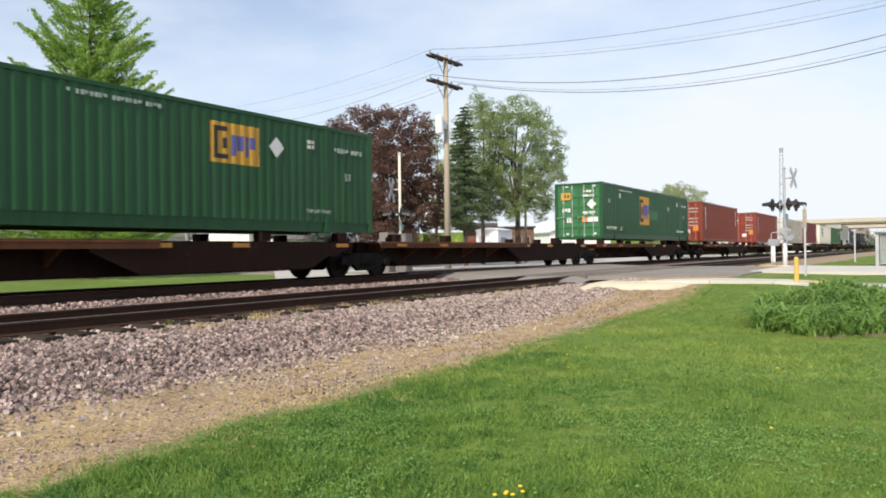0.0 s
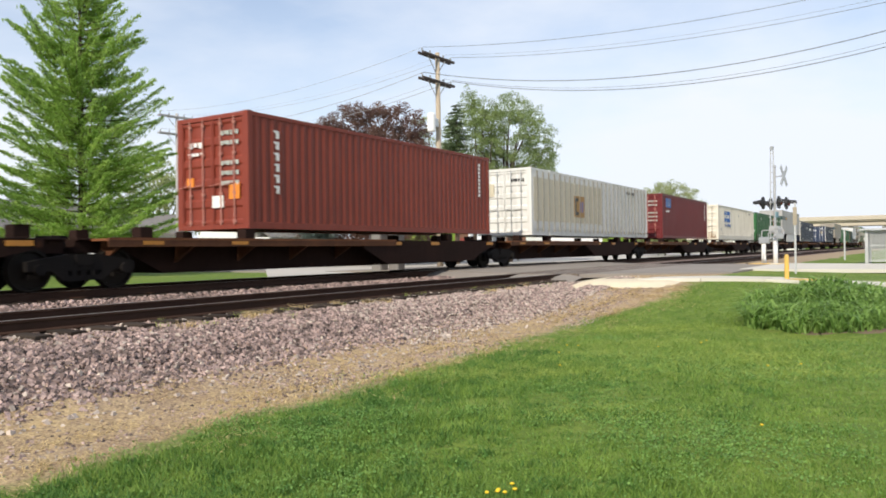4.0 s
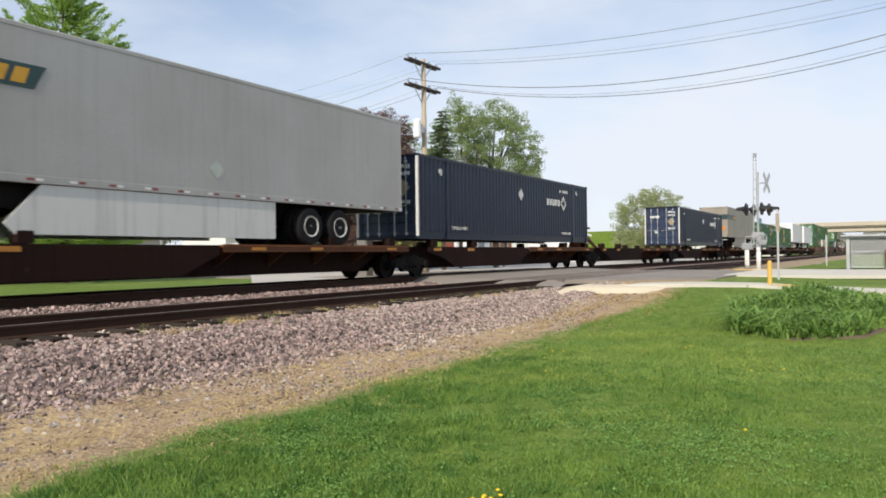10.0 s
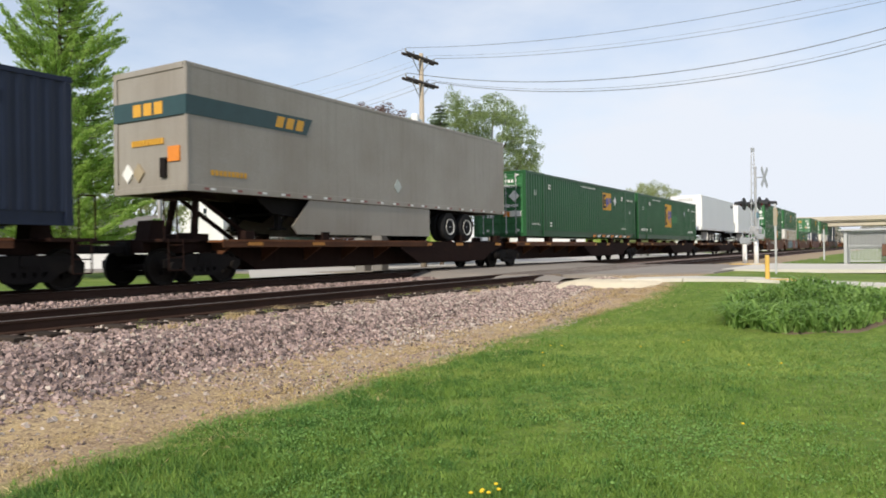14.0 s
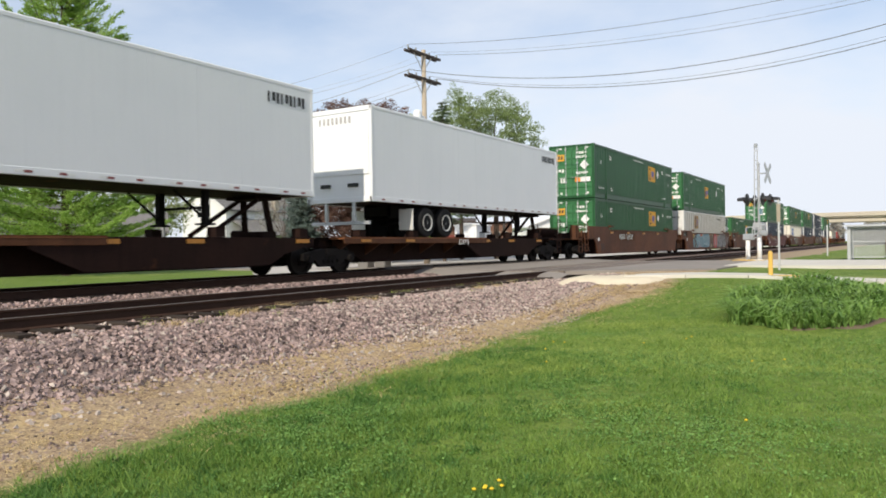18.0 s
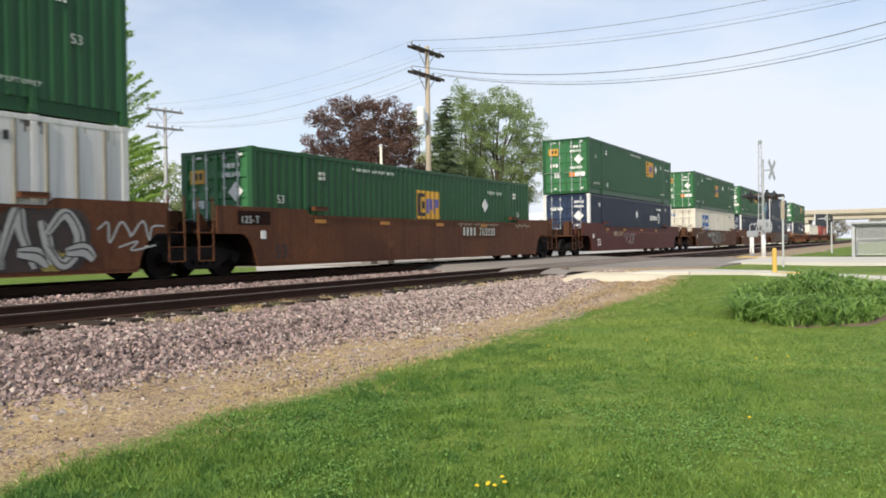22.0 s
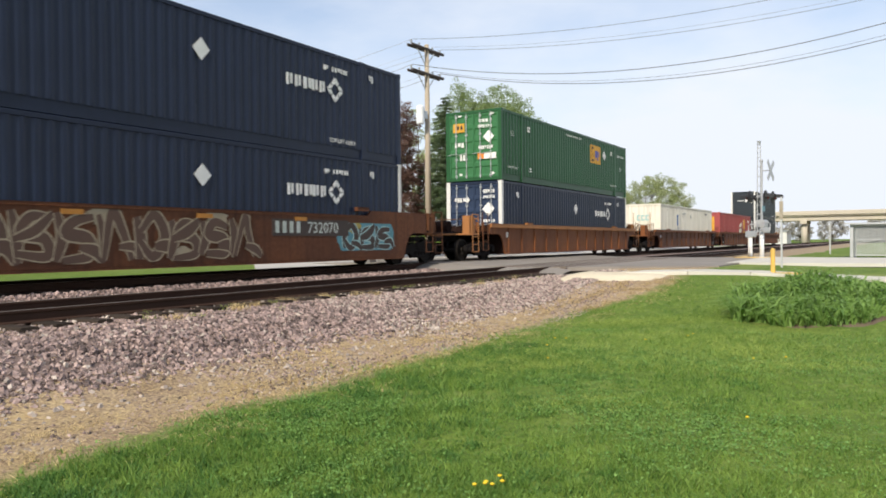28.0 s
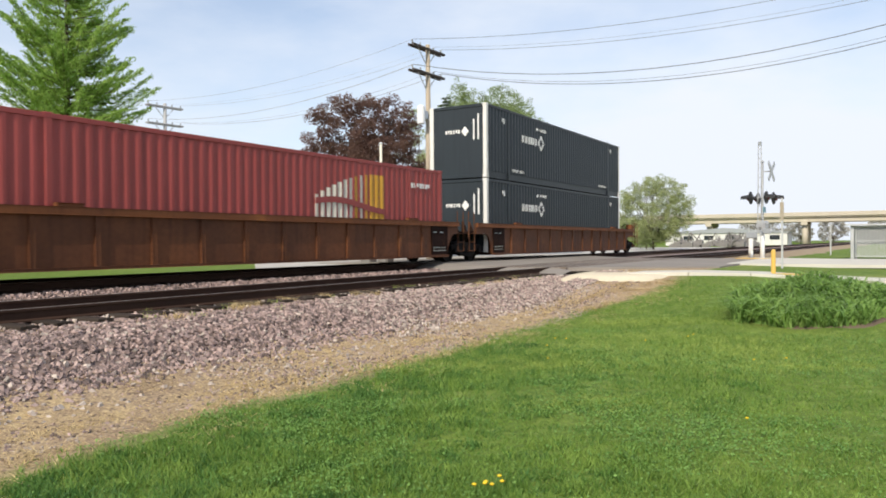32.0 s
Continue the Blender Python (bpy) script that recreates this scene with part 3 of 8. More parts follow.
track_near = rail_track("track_near", NEAR_Y, NEAR_RAIL, "empty railway track with rusty rails on timber ties")
track_far = rail_track("track_far", TRACK_Y, RAIL, "railway track carrying the freight train")
tie_mesh = Mesh().box(-0.115, -1.38, -0.17, 0.115, 1.38, 0.0, 0.015).data("tie", M["tie"])
rng = random.Random(4)
for tr, cy, top in ((track_near, NEAR_Y, NEAR_RAIL), (track_far, TRACK_Y, RAIL)):
    for i in range(44 if tr is track_near else 40):
        x = 1.0 + i * 0.5
        if x > 21.6:
            break
        o = part("tie", tie_mesh, None, tr)
        o.matrix_basis = pose(x + rng.uniform(-0.02, 0.02), cy + rng.uniform(-0.05, 0.05), top - 0.16, 0, 0, rng.uniform(-1, 1))
    for i in range(60):
        x = 38.5 + i * 0.5
        o = part("tie", tie_mesh, None, tr)
        o.matrix_basis = pose(x, cy, top - 0.16, 0, 0, rng.uniform(-1, 1))

# road: concrete south of the crossing, asphalt over and beyond it
def sheet(name, plan, mat, label, cat, thick=0.12, parent=None):
    """A slab from rows of (y, z, x_left, x_right)."""
    m = Mesh()
    k = 9
    for y, z, a, c in plan:
        for i in range(k):
            x = a + (c - a) * i / (k - 1)
            m.v.append((x, y, z))
    n = len(plan)
    m.f = [(i * k + j, i * k + j + 1, (i + 1) * k + j + 1, (i + 1) * k + j) for i in range(n - 1) for j in range(k - 1)]
    base = len(m.v)
    m.v += [(x, y, z - thick) for x, y, z in m.v]
    rim = [j for j in range(k)] + [i * k + k - 1 for i in range(1, n)] + [(n - 1) * k + j for j in range(k - 2, -1, -1)] + [i * k for i in range(n - 2, 0, -1)]
    m.f += [(rim[i], rim[(i + 1) % len(rim)], base + rim[(i + 1) % len(rim)], base + rim[i]) for i in range(len(rim))]
    if parent:
        return part(name, m, mat, parent, label)
    return solid(name, m, mat, label, cat, "structure")


sheet("road", [(4.9, 0.775, 25.0, 37.5), (9.3, 0.787, 22.0, 36.5), (9.47, 0.787, 22.0, 36.5), (11.1, 0.787, 22.0, 36.5), (13.4, 0.885, 22.0, 36.5), (14.1, 0.887, 22.0, 36.5), (15.8, 0.887, 22.0, 36.5), (18.5, 0.82, 24.5, 36.5), (24, 0.68, 26.5, 36.5), (60, 0.64, 27.5, 36.5), (160, 0.64, 27.5, 36.5)], M["asphalt"], "worn grey asphalt road over the level crossing", "road")
sheet("road_concrete", [(5.3, 0.79, 28.4, 38.0), (3, 0.74, 29.6, 39.0), (0, 0.70, 31.0, 40.5), (-20, 0.66, 34, 44), (-60, 0.66, 36, 46)], M["concrete"], "pale concrete street leading to the crossing", "road")
sheet("street_far", [(19.7, 0.69, 19.4, 110.0), (22.0, 0.70, 21.6, 110.0), (28.0, 0.70, 27.4, 110.0), (40.0, 0.68, 39.0, 110.0)], M["street"], "pale street running beside the tracks on the far side", "road")
walkway = thing("pavement", "pale concrete footpath beside the street", "footpath", (0, 0, 0), kind="structure")
for i in range(12):
    y0, y1 = 6.4 - i * 1.5, 6.4 - (i + 1) * 1.5 + 0.02
    x = lambda y: float(np.interp(-y, [-6.4, -5.5, -3.6, -2.4, -1.2, 0, 4, 13], [20.2, 20.6, 21.5, 21.6, 21.2, 20.8, 19.8, 17.5]))
    zz = lambda y: max(0.5, ground_z(x(y) + 0.8, y)) + 0.055
    sheet("slab", [(y0, zz(y0), x(y0), x(y0) + 1.7), (y1, zz(y1), x(y1), x(y1) + 1.7)], M["concrete"], "", "", 0.14, walkway)
# bare dusty strip between the far rails and the street
vg = Mesh()
vx = spaced(38, 70, 4) + spaced(70, 215, 12) + [215]
vy = spaced(4.4, 8.4, 0.8) + [8.4]
vg.v = [(x, y if 0 < j < len(vy) - 1 else y + 0.5 * noise.noise((x * 0.3, y, 2)), ground_z(x, y) + (0.05 if 0 < j < len(vy) - 1 else -0.02)) for x in vx for j, y in enumerate(vy)]
nv = len(vy)
vg.f = [(i * nv + j, (i + 1) * nv + j, (i + 1) * nv + j + 1, i * nv + j + 1) for i in range(len(vx) - 1) for j in range(nv - 1)]
solid("verge", vg, M["verge"], "bare dusty brown strip beside the rails", "verge", "structure", smooth=True)
# limestone apron between footpath and track
ap = Mesh()
ring, steps = 36, 7
ap.v.append((21.5, 6.8, 0.71))
for j in range(1, steps + 1):
    k = j / steps
    for i in range(ring):
        a = 2 * math.pi * i / ring
        u, v = math.cos(a), math.sin(a)
        rr = k * (1 + 0.1 * noise.noise((u * 2, v * 2, 5))) / (abs(u) ** 3 + abs(v) ** 3) ** (1 / 3)
        x, y = 21.5 + 2.35 * rr * u, 6.8 + 1.6 * rr * v
        lie = max(ground_z(x, y), 0.17 + 0.3 * (y - 7.0) if 7 < y < 8.5 else 0)
        ap.v.append((x, y, 0.71 * (1 - k ** 9) + (lie - 0.04) * k ** 9 + 0.012 * noise.noise((x * 3, y * 3, 1))))
ap.f = [(0, 1 + i, 1 + (i + 1) % ring) for i in range(ring)] + [(1 + (j - 1) * ring + i, 1 + j * ring + i, 1 + j * ring + (i + 1) % ring, 1 + (j - 1) * ring + (i + 1) % ring) for j in range(1, steps) for i in range(ring)]
solid("gravel_apron", ap, M["sand"], "pale crushed limestone apron at the end of the footpath", "gravel", "structure", smooth=True)
# crumbled asphalt tapering off beside the crossing
ramp = Mesh()
ry = spaced(8.7, 16.9, 0.4) + [16.9]
for y in ry:
    zt = float(np.interp(y, [8.7, 9.3, 11.1, 13.4, 16.2, 16.9], [0.7, 0.785, 0.785, 0.882, 0.882, 0.75]))
    for x, f in ((22.08, 1.0), (21.6, 0.82), (21.1, 0.45), (20.5 + 0.5 * noise.noise((y * 1.3, 0, 2)), 0.0)):
        ramp.v.append((x + 0.12 * noise.noise((x * 2, y * 2, 7)) * (f < 1), y, 0.5 + (zt - 0.5) * f - (0.004 if f == 1 else 0)))
ramp.f = [(4 * i + j, 4 * i + 4 + j, 4 * i + 5 + j, 4 * i + 1 + j) for i in range(len(ry) - 1) for j in range(3)]
solid("road_edge", ramp, M["asphalt"], "crumbled asphalt edge tapering off beside the crossing", "road", "structure", smooth=True)
# timber and rubber panels beside the rails at the crossing
pan = thing("crossing_panels", "grey timber panels laid beside the rails of the crossing", "crossing panel", (0, 0, 0), kind="structure")
for cy, top in ((NEAR_Y, NEAR_RAIL), (TRACK_Y, RAIL)):
    for y in (cy - GAUGE - 0.36, cy - GAUGE + 0.36, cy + GAUGE - 0.36, cy + GAUGE + 0.36):
        for i in range(6):
            part("panel", Mesh().box(22.1 + i * 2.4, y - 0.2, top - 0.2, 22.1 + i * 2.4 + 2.37, y + 0.2, top + 0.004, 0.012), M["plank"], pan)

# ---------------------------------------------------------------- the train
SPEED = 16.023
train = []       # every thing that runs with the train, with its place along it


def rides(ob, s, y=TRACK_Y, z=RAIL):
    ob.matrix_basis = pose(s, y, z)
    train.append((ob, s, y, z))
    return ob


HALF = 1.295


def wave(x, pitch, depth):
    """Depth of a pressed-steel side at x: flat crests and troughs joined by slopes."""
    t = (x / pitch) % 1.0
    return depth * (0 if t < 0.27 else (t - 0.27) / 0.23 if t < 0.5 else 1 if t < 0.77 else 1 - (t - 0.77) / 0.23)


def wave_points(x0, x1, pitch, depth):
    pts, i = {x0, x1}, math.floor(x0 / pitch)
    while i * pitch < x1:
        for t in (0, 0.27, 0.5, 0.77):
            x = (i + t) * pitch
            if x0 < x < x1:
                pts.add(x)
        i += 1
    return [(x, wave(x, pitch, depth)) for x in sorted(pts)]


wheel_parts = []


class Box:
    """One freight container; x runs along the train, the camera's side is at -HALF."""

    def __init__(self, s, z, length, paint, label, pitch=0.28, depth=0.029, height=2.896, door=None, posts=True, post_mat=None, smooth_end=False, plain=False, frame_mat=None, rods=None):
        self.t = t = rides(thing("shipping_container", label, "container", group="containers on the train"), s, TRACK_Y, RAIL + z)
        self.l, self.h, self.pitch, self.depth = length, height, pitch, depth
        frame_mat = frame_mat or paint
        door = door or paint
        z0, z1 = (0.29 if length > 14 else 0.16), height - 0.11
        for side in (-1, 1):
            line = [(x, side * (HALF - 0.012 - d)) for x, d in wave_points(0.12, length - 0.12, pitch, depth)]
            part("side_panel", Mesh().strip(line, z0 - 0.02, z1 + 0.02), paint, t)
            low = 0.3 if length > 14 else 0.17
            part("bottom_rail", Mesh().box(0.1, side * (HALF - (0.055 if length > 14 else 0)), 0, length - 0.1, side * (HALF - 0.11), low, 0.008), frame_mat, t)
            part("top_rail", Mesh().box(0.1, side * (HALF - 0.004), height - 0.12, length - 0.1, side * (HALF - 0.07), height - 0.015, 0.008), frame_mat, t)
            ends = [0.0, length - 0.16]
            for x in ends:
                m = Mesh().box(x, side * HALF, 0.1, x + 0.16, side * (HALF - 0.16), height - 0.1, 0.012)
                for zc in (0.0, height - 0.12):
                    m.box(x - 0.004, side * (HALF + 0.004), zc, x + 0.164, side * (HALF - 0.17), zc + 0.12, 0.012)
                part("corner_post", m, post_mat or frame_mat, t)
            if posts and length > 14:
                off = (length - 12.19) / 2
                for x in (off, length - off):
                    m = Mesh().box(x - 0.07, side * (HALF + 0.001), 0.02, x + 0.07, side * (HALF - 0.05), height - 0.02, 0.01)
                    for zc in (0.0, height - 0.115):
                        m.box(x - 0.09, side * (HALF + 0.004), zc, x + 0.09, side * (HALF - 0.17), zc + 0.118, 0.012)
                    part("lifting_post", m, frame_mat, t)
        roof = Mesh()
        pts = wave_points(0.05, length - 0.05, 0.56, 0.02)
        roof.v = [(x, y, height - 0.02 - d) for x, d in pts for y in (-HALF + 0.05, HALF - 0.05)]
        roof.f = [(2 * i, 2 * i + 2, 2 * i + 3, 2 * i + 1) for i in range(len(pts) - 1)]
        part("roof", roof, frame_mat, t)
        part("floor", Mesh().box(0.1, -HALF + 0.08, 0.06, length - 0.1, HALF - 0.08, 0.16), M["spine"], t)
        # far end wall
        line = [(y, length - 0.03 - d) for y, d in wave_points(-HALF + 0.15, HALF - 0.15, 0.28, 0.036)]
        e = Mesh()
        e.v = [(x, y, zz) for y, x in line for zz in (0.1, height - 0.1)]
        e.f = [(2 * i, 2 * i + 2, 2 * i + 3, 2 * i + 1) for i in range(len(line) - 1)]
        part("end_wall", e, paint, t)
        part("header", Mesh().box(0.0, -HALF + 0.16, height - 0.13, 0.1, HALF - 0.16, height - 0.01, 0.01), frame_mat, t)
        part("sill", Mesh().box(0.0, -HALF + 0.16, 0.0, 0.1, HALF - 0.16, 0.13, 0.01), frame_mat, t)
        if plain:
            part("front_wall", Mesh().box(0.03, -HALF + 0.155, 0.13, 0.07, HALF - 0.155, height - 0.13, 0.005), door, t)
            return
        for k, (ya, yb) in enumerate(((-HALF + 0.165, -0.008), (0.008, HALF - 0.165))):
            m = Mesh()
            zs = spaced(0.14, height - 0.14, 0.52) + [height - 0.14]
            # pressed door leaf with shallow horizontal recesses
            rowz, rowx = [], []
            for a, c in zip(zs, zs[1:]):
                h = c - a
                rowz += [a, a + 0.14 * h, a + 0.24 * h, a + 0.76 * h, a + 0.86 * h]
                rowx += [0.03, 0.03, 0.062, 0.062, 0.03]
            rowz.append(zs[-1])
            rowx.append(0.03)
            m.v = [(x, y, zz) for zz, x in zip(rowz, rowx) for y in (ya, yb)]
            m.f = [(2 * i, 2 * i + 1, 2 * i + 3, 2 * i + 2) for i in range(len(rowz) - 1)]
            m.box(0.012, ya, 0.135, 0.05, ya + 0.05, height - 0.135).box(0.012, yb - 0.05, 0.135, 0.05, yb, height - 0.135)
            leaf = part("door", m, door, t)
            for y in (ya + 0.32, yb - 0.32):
                r = Mesh().tube((-0.012, y, 0.1), (-0.012, y, height - 0.1), 0.02, n=6)
                for zz in (0.2, 0.9, 1.9, height - 0.25):
                    r.box(-0.02, y - 0.05, zz - 0.03, 0.03, y + 0.05, zz + 0.03)
                r.tube((-0.03, y, 1.15), (-0.03, y + 0.4, 1.1), 0.014, n=5)
                part("lock_rod", r, rods or M["galv"], leaf)

    def patch(self, x0, x1, z0, z1, mat, name="marking", lift=0.004, label=""):
        """Paint that follows the pressed side."""
        pts = wave_points(x0, x1, self.pitch, self.depth)
        m = Mesh().strip([(x, -HALF + 0.012 + d - lift) for x, d in pts], z0, z1)
        return part(name, m, mat, self.t, label)

    def shape(self, poly, mat, name="marking", lift=0.004, label=""):
        """A convex outline (x, z) painted on the outer face of the side."""
        m = Mesh().prism([(x, z) for x, z in poly], -HALF - lift - 0.004, -HALF - lift + 0.006)
        return part(name, m, mat, self.t, label)

    def runs(self, n, seed, mat, low=0.1, high=0.7, x0=0.3, x1=None):
        """Narrow dirt runs below the top rail and above the bottom rail, following the pressed side."""
        r = random.Random(seed)
        for i in range(n):
            x, w, h = r.uniform(x0, x1 or self.l - 0.3), r.uniform(0.015, 0.05), low + (high - low) * r.random() ** 2.5
            z = self.h - 0.12 if r.random() < 0.7 else 0.31 + h
            pts = wave_points(x, x + w, self.pitch, self.depth)
            m = Mesh()
            for j, (a, d) in enumerate(pts):
                k = h * (0.55 + 0.45 * math.sin(math.pi * (j + 0.5) / len(pts)))
                m.v += [(a, -HALF + 0.012 + d - 0.003, z - k), (a, -HALF + 0.012 + d - 0.003, z)]
            m.f = [(2 * j, 2 * j + 2, 2 * j + 3, 2 * j + 1) for j in range(len(pts) - 1)]
            part("dirt_run", m, mat, self.t)

    def diamond(self, x, z, r=0.3, mat=None):
        return self.shape([(x - r, z), (x, z + r * 1.05), (x + r, z), (x, z - r * 1.05)], mat or M["mark"], "diamond_placard", label="white diamond placard")

    def bars(self, x0, x1, z, h, n, mat=None, vertical=False, name="stencilled_mark"):
        """Writing too small to read: a row of plain bars."""
        m = Mesh()
        w = (x1 - x0) / n
        for i in range(n):
            a = x0 + i * w
            k = 0.38 + 0.34 * ((i * 7 + n) % 5) / 4
            if (i * 5 + n) % 8 == 3 and n > 6:
                continue
            m.box(a, -HALF - 0.008, z + (0.3 * h if (i + n) % 4 == 2 else 0), a + w * k, -HALF + 0.004, z + h)
        return tagged(part(name, m, mat or M["mark"], self.t), kind="stuff")

    def end_bars(self, y0, y1, z, h, n, mat=None, name="stencilled_mark", x=-0.004):
        m = Mesh()
        w = (y1 - y0) / n
        for i in range(n):
            m.box(x, y0 + i * w, z + (0.25 * h if (i + n) % 3 == 1 and n > 2 else 0), x + 0.03, y0 + i * w + w * (0.45 + 0.25 * ((i * 3 + n) % 4) / 3), z + h)
        return tagged(part(name, m, mat or M["mark"], self.t), kind="stuff")

    def end_block(self, y0, y1, z0, z1, mat, name="label_panel", x=-0.002, label=""):
        return part(name, Mesh().box(x, y0, z0, x + 0.03, y1, z1), mat, self.t, label)

    def end_diamond(self, y, z, r=0.24, mat=None):
        poly = [(y - r, z), (y, z - r), (y + r, z), (y, z + r)]
        return part("diamond_placard", Mesh().prism(poly, -0.012, 0.02, "x"), mat or M["mark"], self.t, "white diamond placard")


def amber_logo(c, x, z=1.56, w=1.48, h=0.95):
    """Amber square with dark and violet shapes."""
    c.patch(x, x + w, z, z + h, M["yellow"], "logo_panel", 0.004, "amber square logo panel")
    for a, b, e, f in ((0.06, 0.14, 0.1, 0.9), (0.14, 0.36, 0.1, 0.22), (0.14, 0.33, 0.78, 0.9), (0.24, 0.32, 0.36, 0.62)):
        c.patch(x + a * w, x + b * w, z + e * h, z + f * h, M["black"], "logo_shape", 0.008)
    for a, b, e, f in ((0.42, 0.5, 0.2, 0.72), (0.52, 0.66, 0.34, 0.72), (0.7, 0.78, 0.2, 0.72), (0.8, 0.93, 0.42, 0.72)):
        c.patch(x + a * w, x + b * w, z + e * h, z + f * h, M["violet"], "logo_shape", 0.008)


def amber_end(c):
    """Markings of the green containers' doors."""
    h = c.h
    c.end_block(0.42, 0.95, h - 0.86, h - 0.5, M["yellow"], "logo_panel", label="small amber logo panel")
    c.end_bars(0.5, 0.84, h - 0.76, 0.18, 2, M["black"], x=-0.006)
    c.end_bars(-0.85, -0.2, h - 0.52, 0.13, 4)
    c.end_bars(-0.85, -0.2, h - 0.75, 0.13, 6)
    c.end_diamond(-0.72, h - 1.12, 0.25)
    c.end_bars(-0.9, -0.2, h - 1.62, 0.14, 7)
    c.end_block(-0.5, -0.2, h - 2.02, h - 1.78, M["orange"], label="orange and white label")
    c.end_block(-1.05, -0.5, h - 2.02, h - 1.78, M["mark"])
    c.end_bars(0.45, 0.95, h - 1.5, 0.2, 3)
    c.end_bars(0.4, 0.7, h - 2.05, 0.25, 2)
    for y in (-0.95, 0.55):
        c.end_bars(y, y + 0.3, h - 0.22, 0.06, 1)
        c.end_bars(y, y + 0.2, 0.22, 0.1, 1)


def green_box(s, z, logo=10.2, big=False, label="", end=True, gap=2.05):
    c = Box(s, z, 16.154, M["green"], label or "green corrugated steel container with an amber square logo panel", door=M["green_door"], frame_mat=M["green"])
    if big:
        amber_logo(c, logo, 0.85, 1.8, 1.62)
        c.patch(logo + 1.95, logo + 3.5, 1.2, 1.7, M["green_door"], "paint_patch", 0.003, "fresh green paint patch")
        c.diamond(logo + 5.6, 1.95, 0.22, M["tarp"])
    else:
        amber_logo(c, logo, 1.24 if logo < 8 else 1.56)
        c.diamond(logo + gap, 1.84 if gap > 4 else 2.1, 0.25)
    if end:
        amber_end(c)
    c.bars(logo - 3.4, logo - 1.3, 2.56, 0.09, 22, M["dull_mark"])
    for zz in (2.33, 2.2):
        c.bars(14.6 if gap > 4 else 13.42, 14.88 if gap > 4 else 13.7, zz, 0.09, 3)
        c.bars(2.5, 2.78, zz, 0.09, 3)
    c.bars(12.4 if gap > 4 else 14.5, 13.6 if gap > 4 else 15.7, 2.28 if gap > 4 else 2.2, 0.13, 10, M["dull_mark"])
    writing("53", 0.3, M["dull_mark"], c.t, (0.85, -HALF - 0.004, 1.5 if gap > 4 else 1.86), "size_mark")
    writing("53", 0.28, M["dull_mark"], c.t, (14.9, -HALF - 0.004, 1.45), "size_mark")
    for zz in (0.46, 0.58):
        c.bars(2.68, 2.9, zz, 0.08, 2)
    for x in (0.9, 13.7):
        writing("TOP LIFT ONLY", 0.22 if big else 0.14, M["mark"] if big else M["dull_mark"], c.t, (x - 0.35, -HALF - 0.004, 0.5), "handling_mark")
    return c


def navy_box(s, z, label="", paint=None, logo=10.9, plain=False, lower=False):
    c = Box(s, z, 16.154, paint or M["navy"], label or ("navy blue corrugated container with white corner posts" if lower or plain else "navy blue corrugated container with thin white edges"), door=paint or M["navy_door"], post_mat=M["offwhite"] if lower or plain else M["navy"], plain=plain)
    if not (lower or plain):
        for y in (-HALF - 0.006, HALF - 0.084):
            part("edge_trim", Mesh().box(-0.012, y, 0.1, 0.05, y + 0.09, 2.8), M["offwhite"], c.t, "white edge strip")
    # white wordmark bars and a ring of four blocks
    m = Mesh()
    for i, w in enumerate((0.26, 0.26, 0.36, 0.28, 0.24)):
        x = logo + i * 0.33
        m.box(x, -HALF - 0.007, 1.69, x + w * 0.36, -HALF + 0.003, 2.0)
        m.box(x + w * 0.55, -HALF - 0.007, 1.73, x + w * 0.85, -HALF + 0.003, 2.0)
    part("logo_shape", m, M["mark"], c.t, "white wordmark bars")
    x, z, r = logo + 1.98, 1.85, 0.36
    for dx, dz in ((1, 1), (1, -1), (-1, 1), (-1, -1)):
        for p, q in ((0.04, 0.44), (0.56, 0.96)):
            ring = [(r * (1 - p), r * p), (r * (1 - q), r * q), (r * 0.56 * (1 - q), r * 0.56 * q), (r * 0.56 * (1 - p), r * 0.56 * p)]
            c.shape([(x + dx * u, z + dz * v) for u, v in ring], M["mark"], "logo_shape")
    if not plain:
        c.diamond(8.1, 2.0, 0.25)
    c.bars(logo + 1.5, logo + 2.6, 2.36, 0.13, 9)
    c.bars(1.35, 1.6, 2.25, 0.22, 2)
    c.bars(14.5, 14.7, 2.35, 0.2, 2)
    for xx in (2.2, 12.6):
        writing("TOP LIFT ONLY", 0.17, M["mark"], c.t, (xx, -HALF - 0.004, 0.36), "handling_mark")
    if plain:
        c.end_bars(-0.08, 0.62, 1.78, 0.15, 6, x=0.02)
        part("logo_shape", Mesh().prism([(-0.5, 1.85), (-0.32, 2.05), (-0.16, 1.85), (-0.32, 1.65)], 0.018, 0.04, "x"), M["mark"], c.t)
        for i in range(2):
            c.end_block(-0.95 + i * 0.2, -0.89 + i * 0.2, 1.5, 2.5 - 0.2 * i, M["mark"], "stencilled_mark", 0.02)
    else:
        c.end_bars(0.45, 0.95, 2.05, 0.18, 4)
        c.end_diamond(0.32, 2.14, 0.14)
        c.end_bars(-0.95, -0.4, 2.4, 0.15, 5)
        c.end_bars(-0.95, -0.4, 2.18, 0.12, 6)
        c.end_diamond(-0.68, 1.75, 0.28, M["mark"] if lower else M["tan_spray"])
        c.end_bars(-0.95, -0.4, 1.2, 0.12, 5)
        c.end_bars(0.35, 0.6, 0.9, 0.2, 2)
    return c


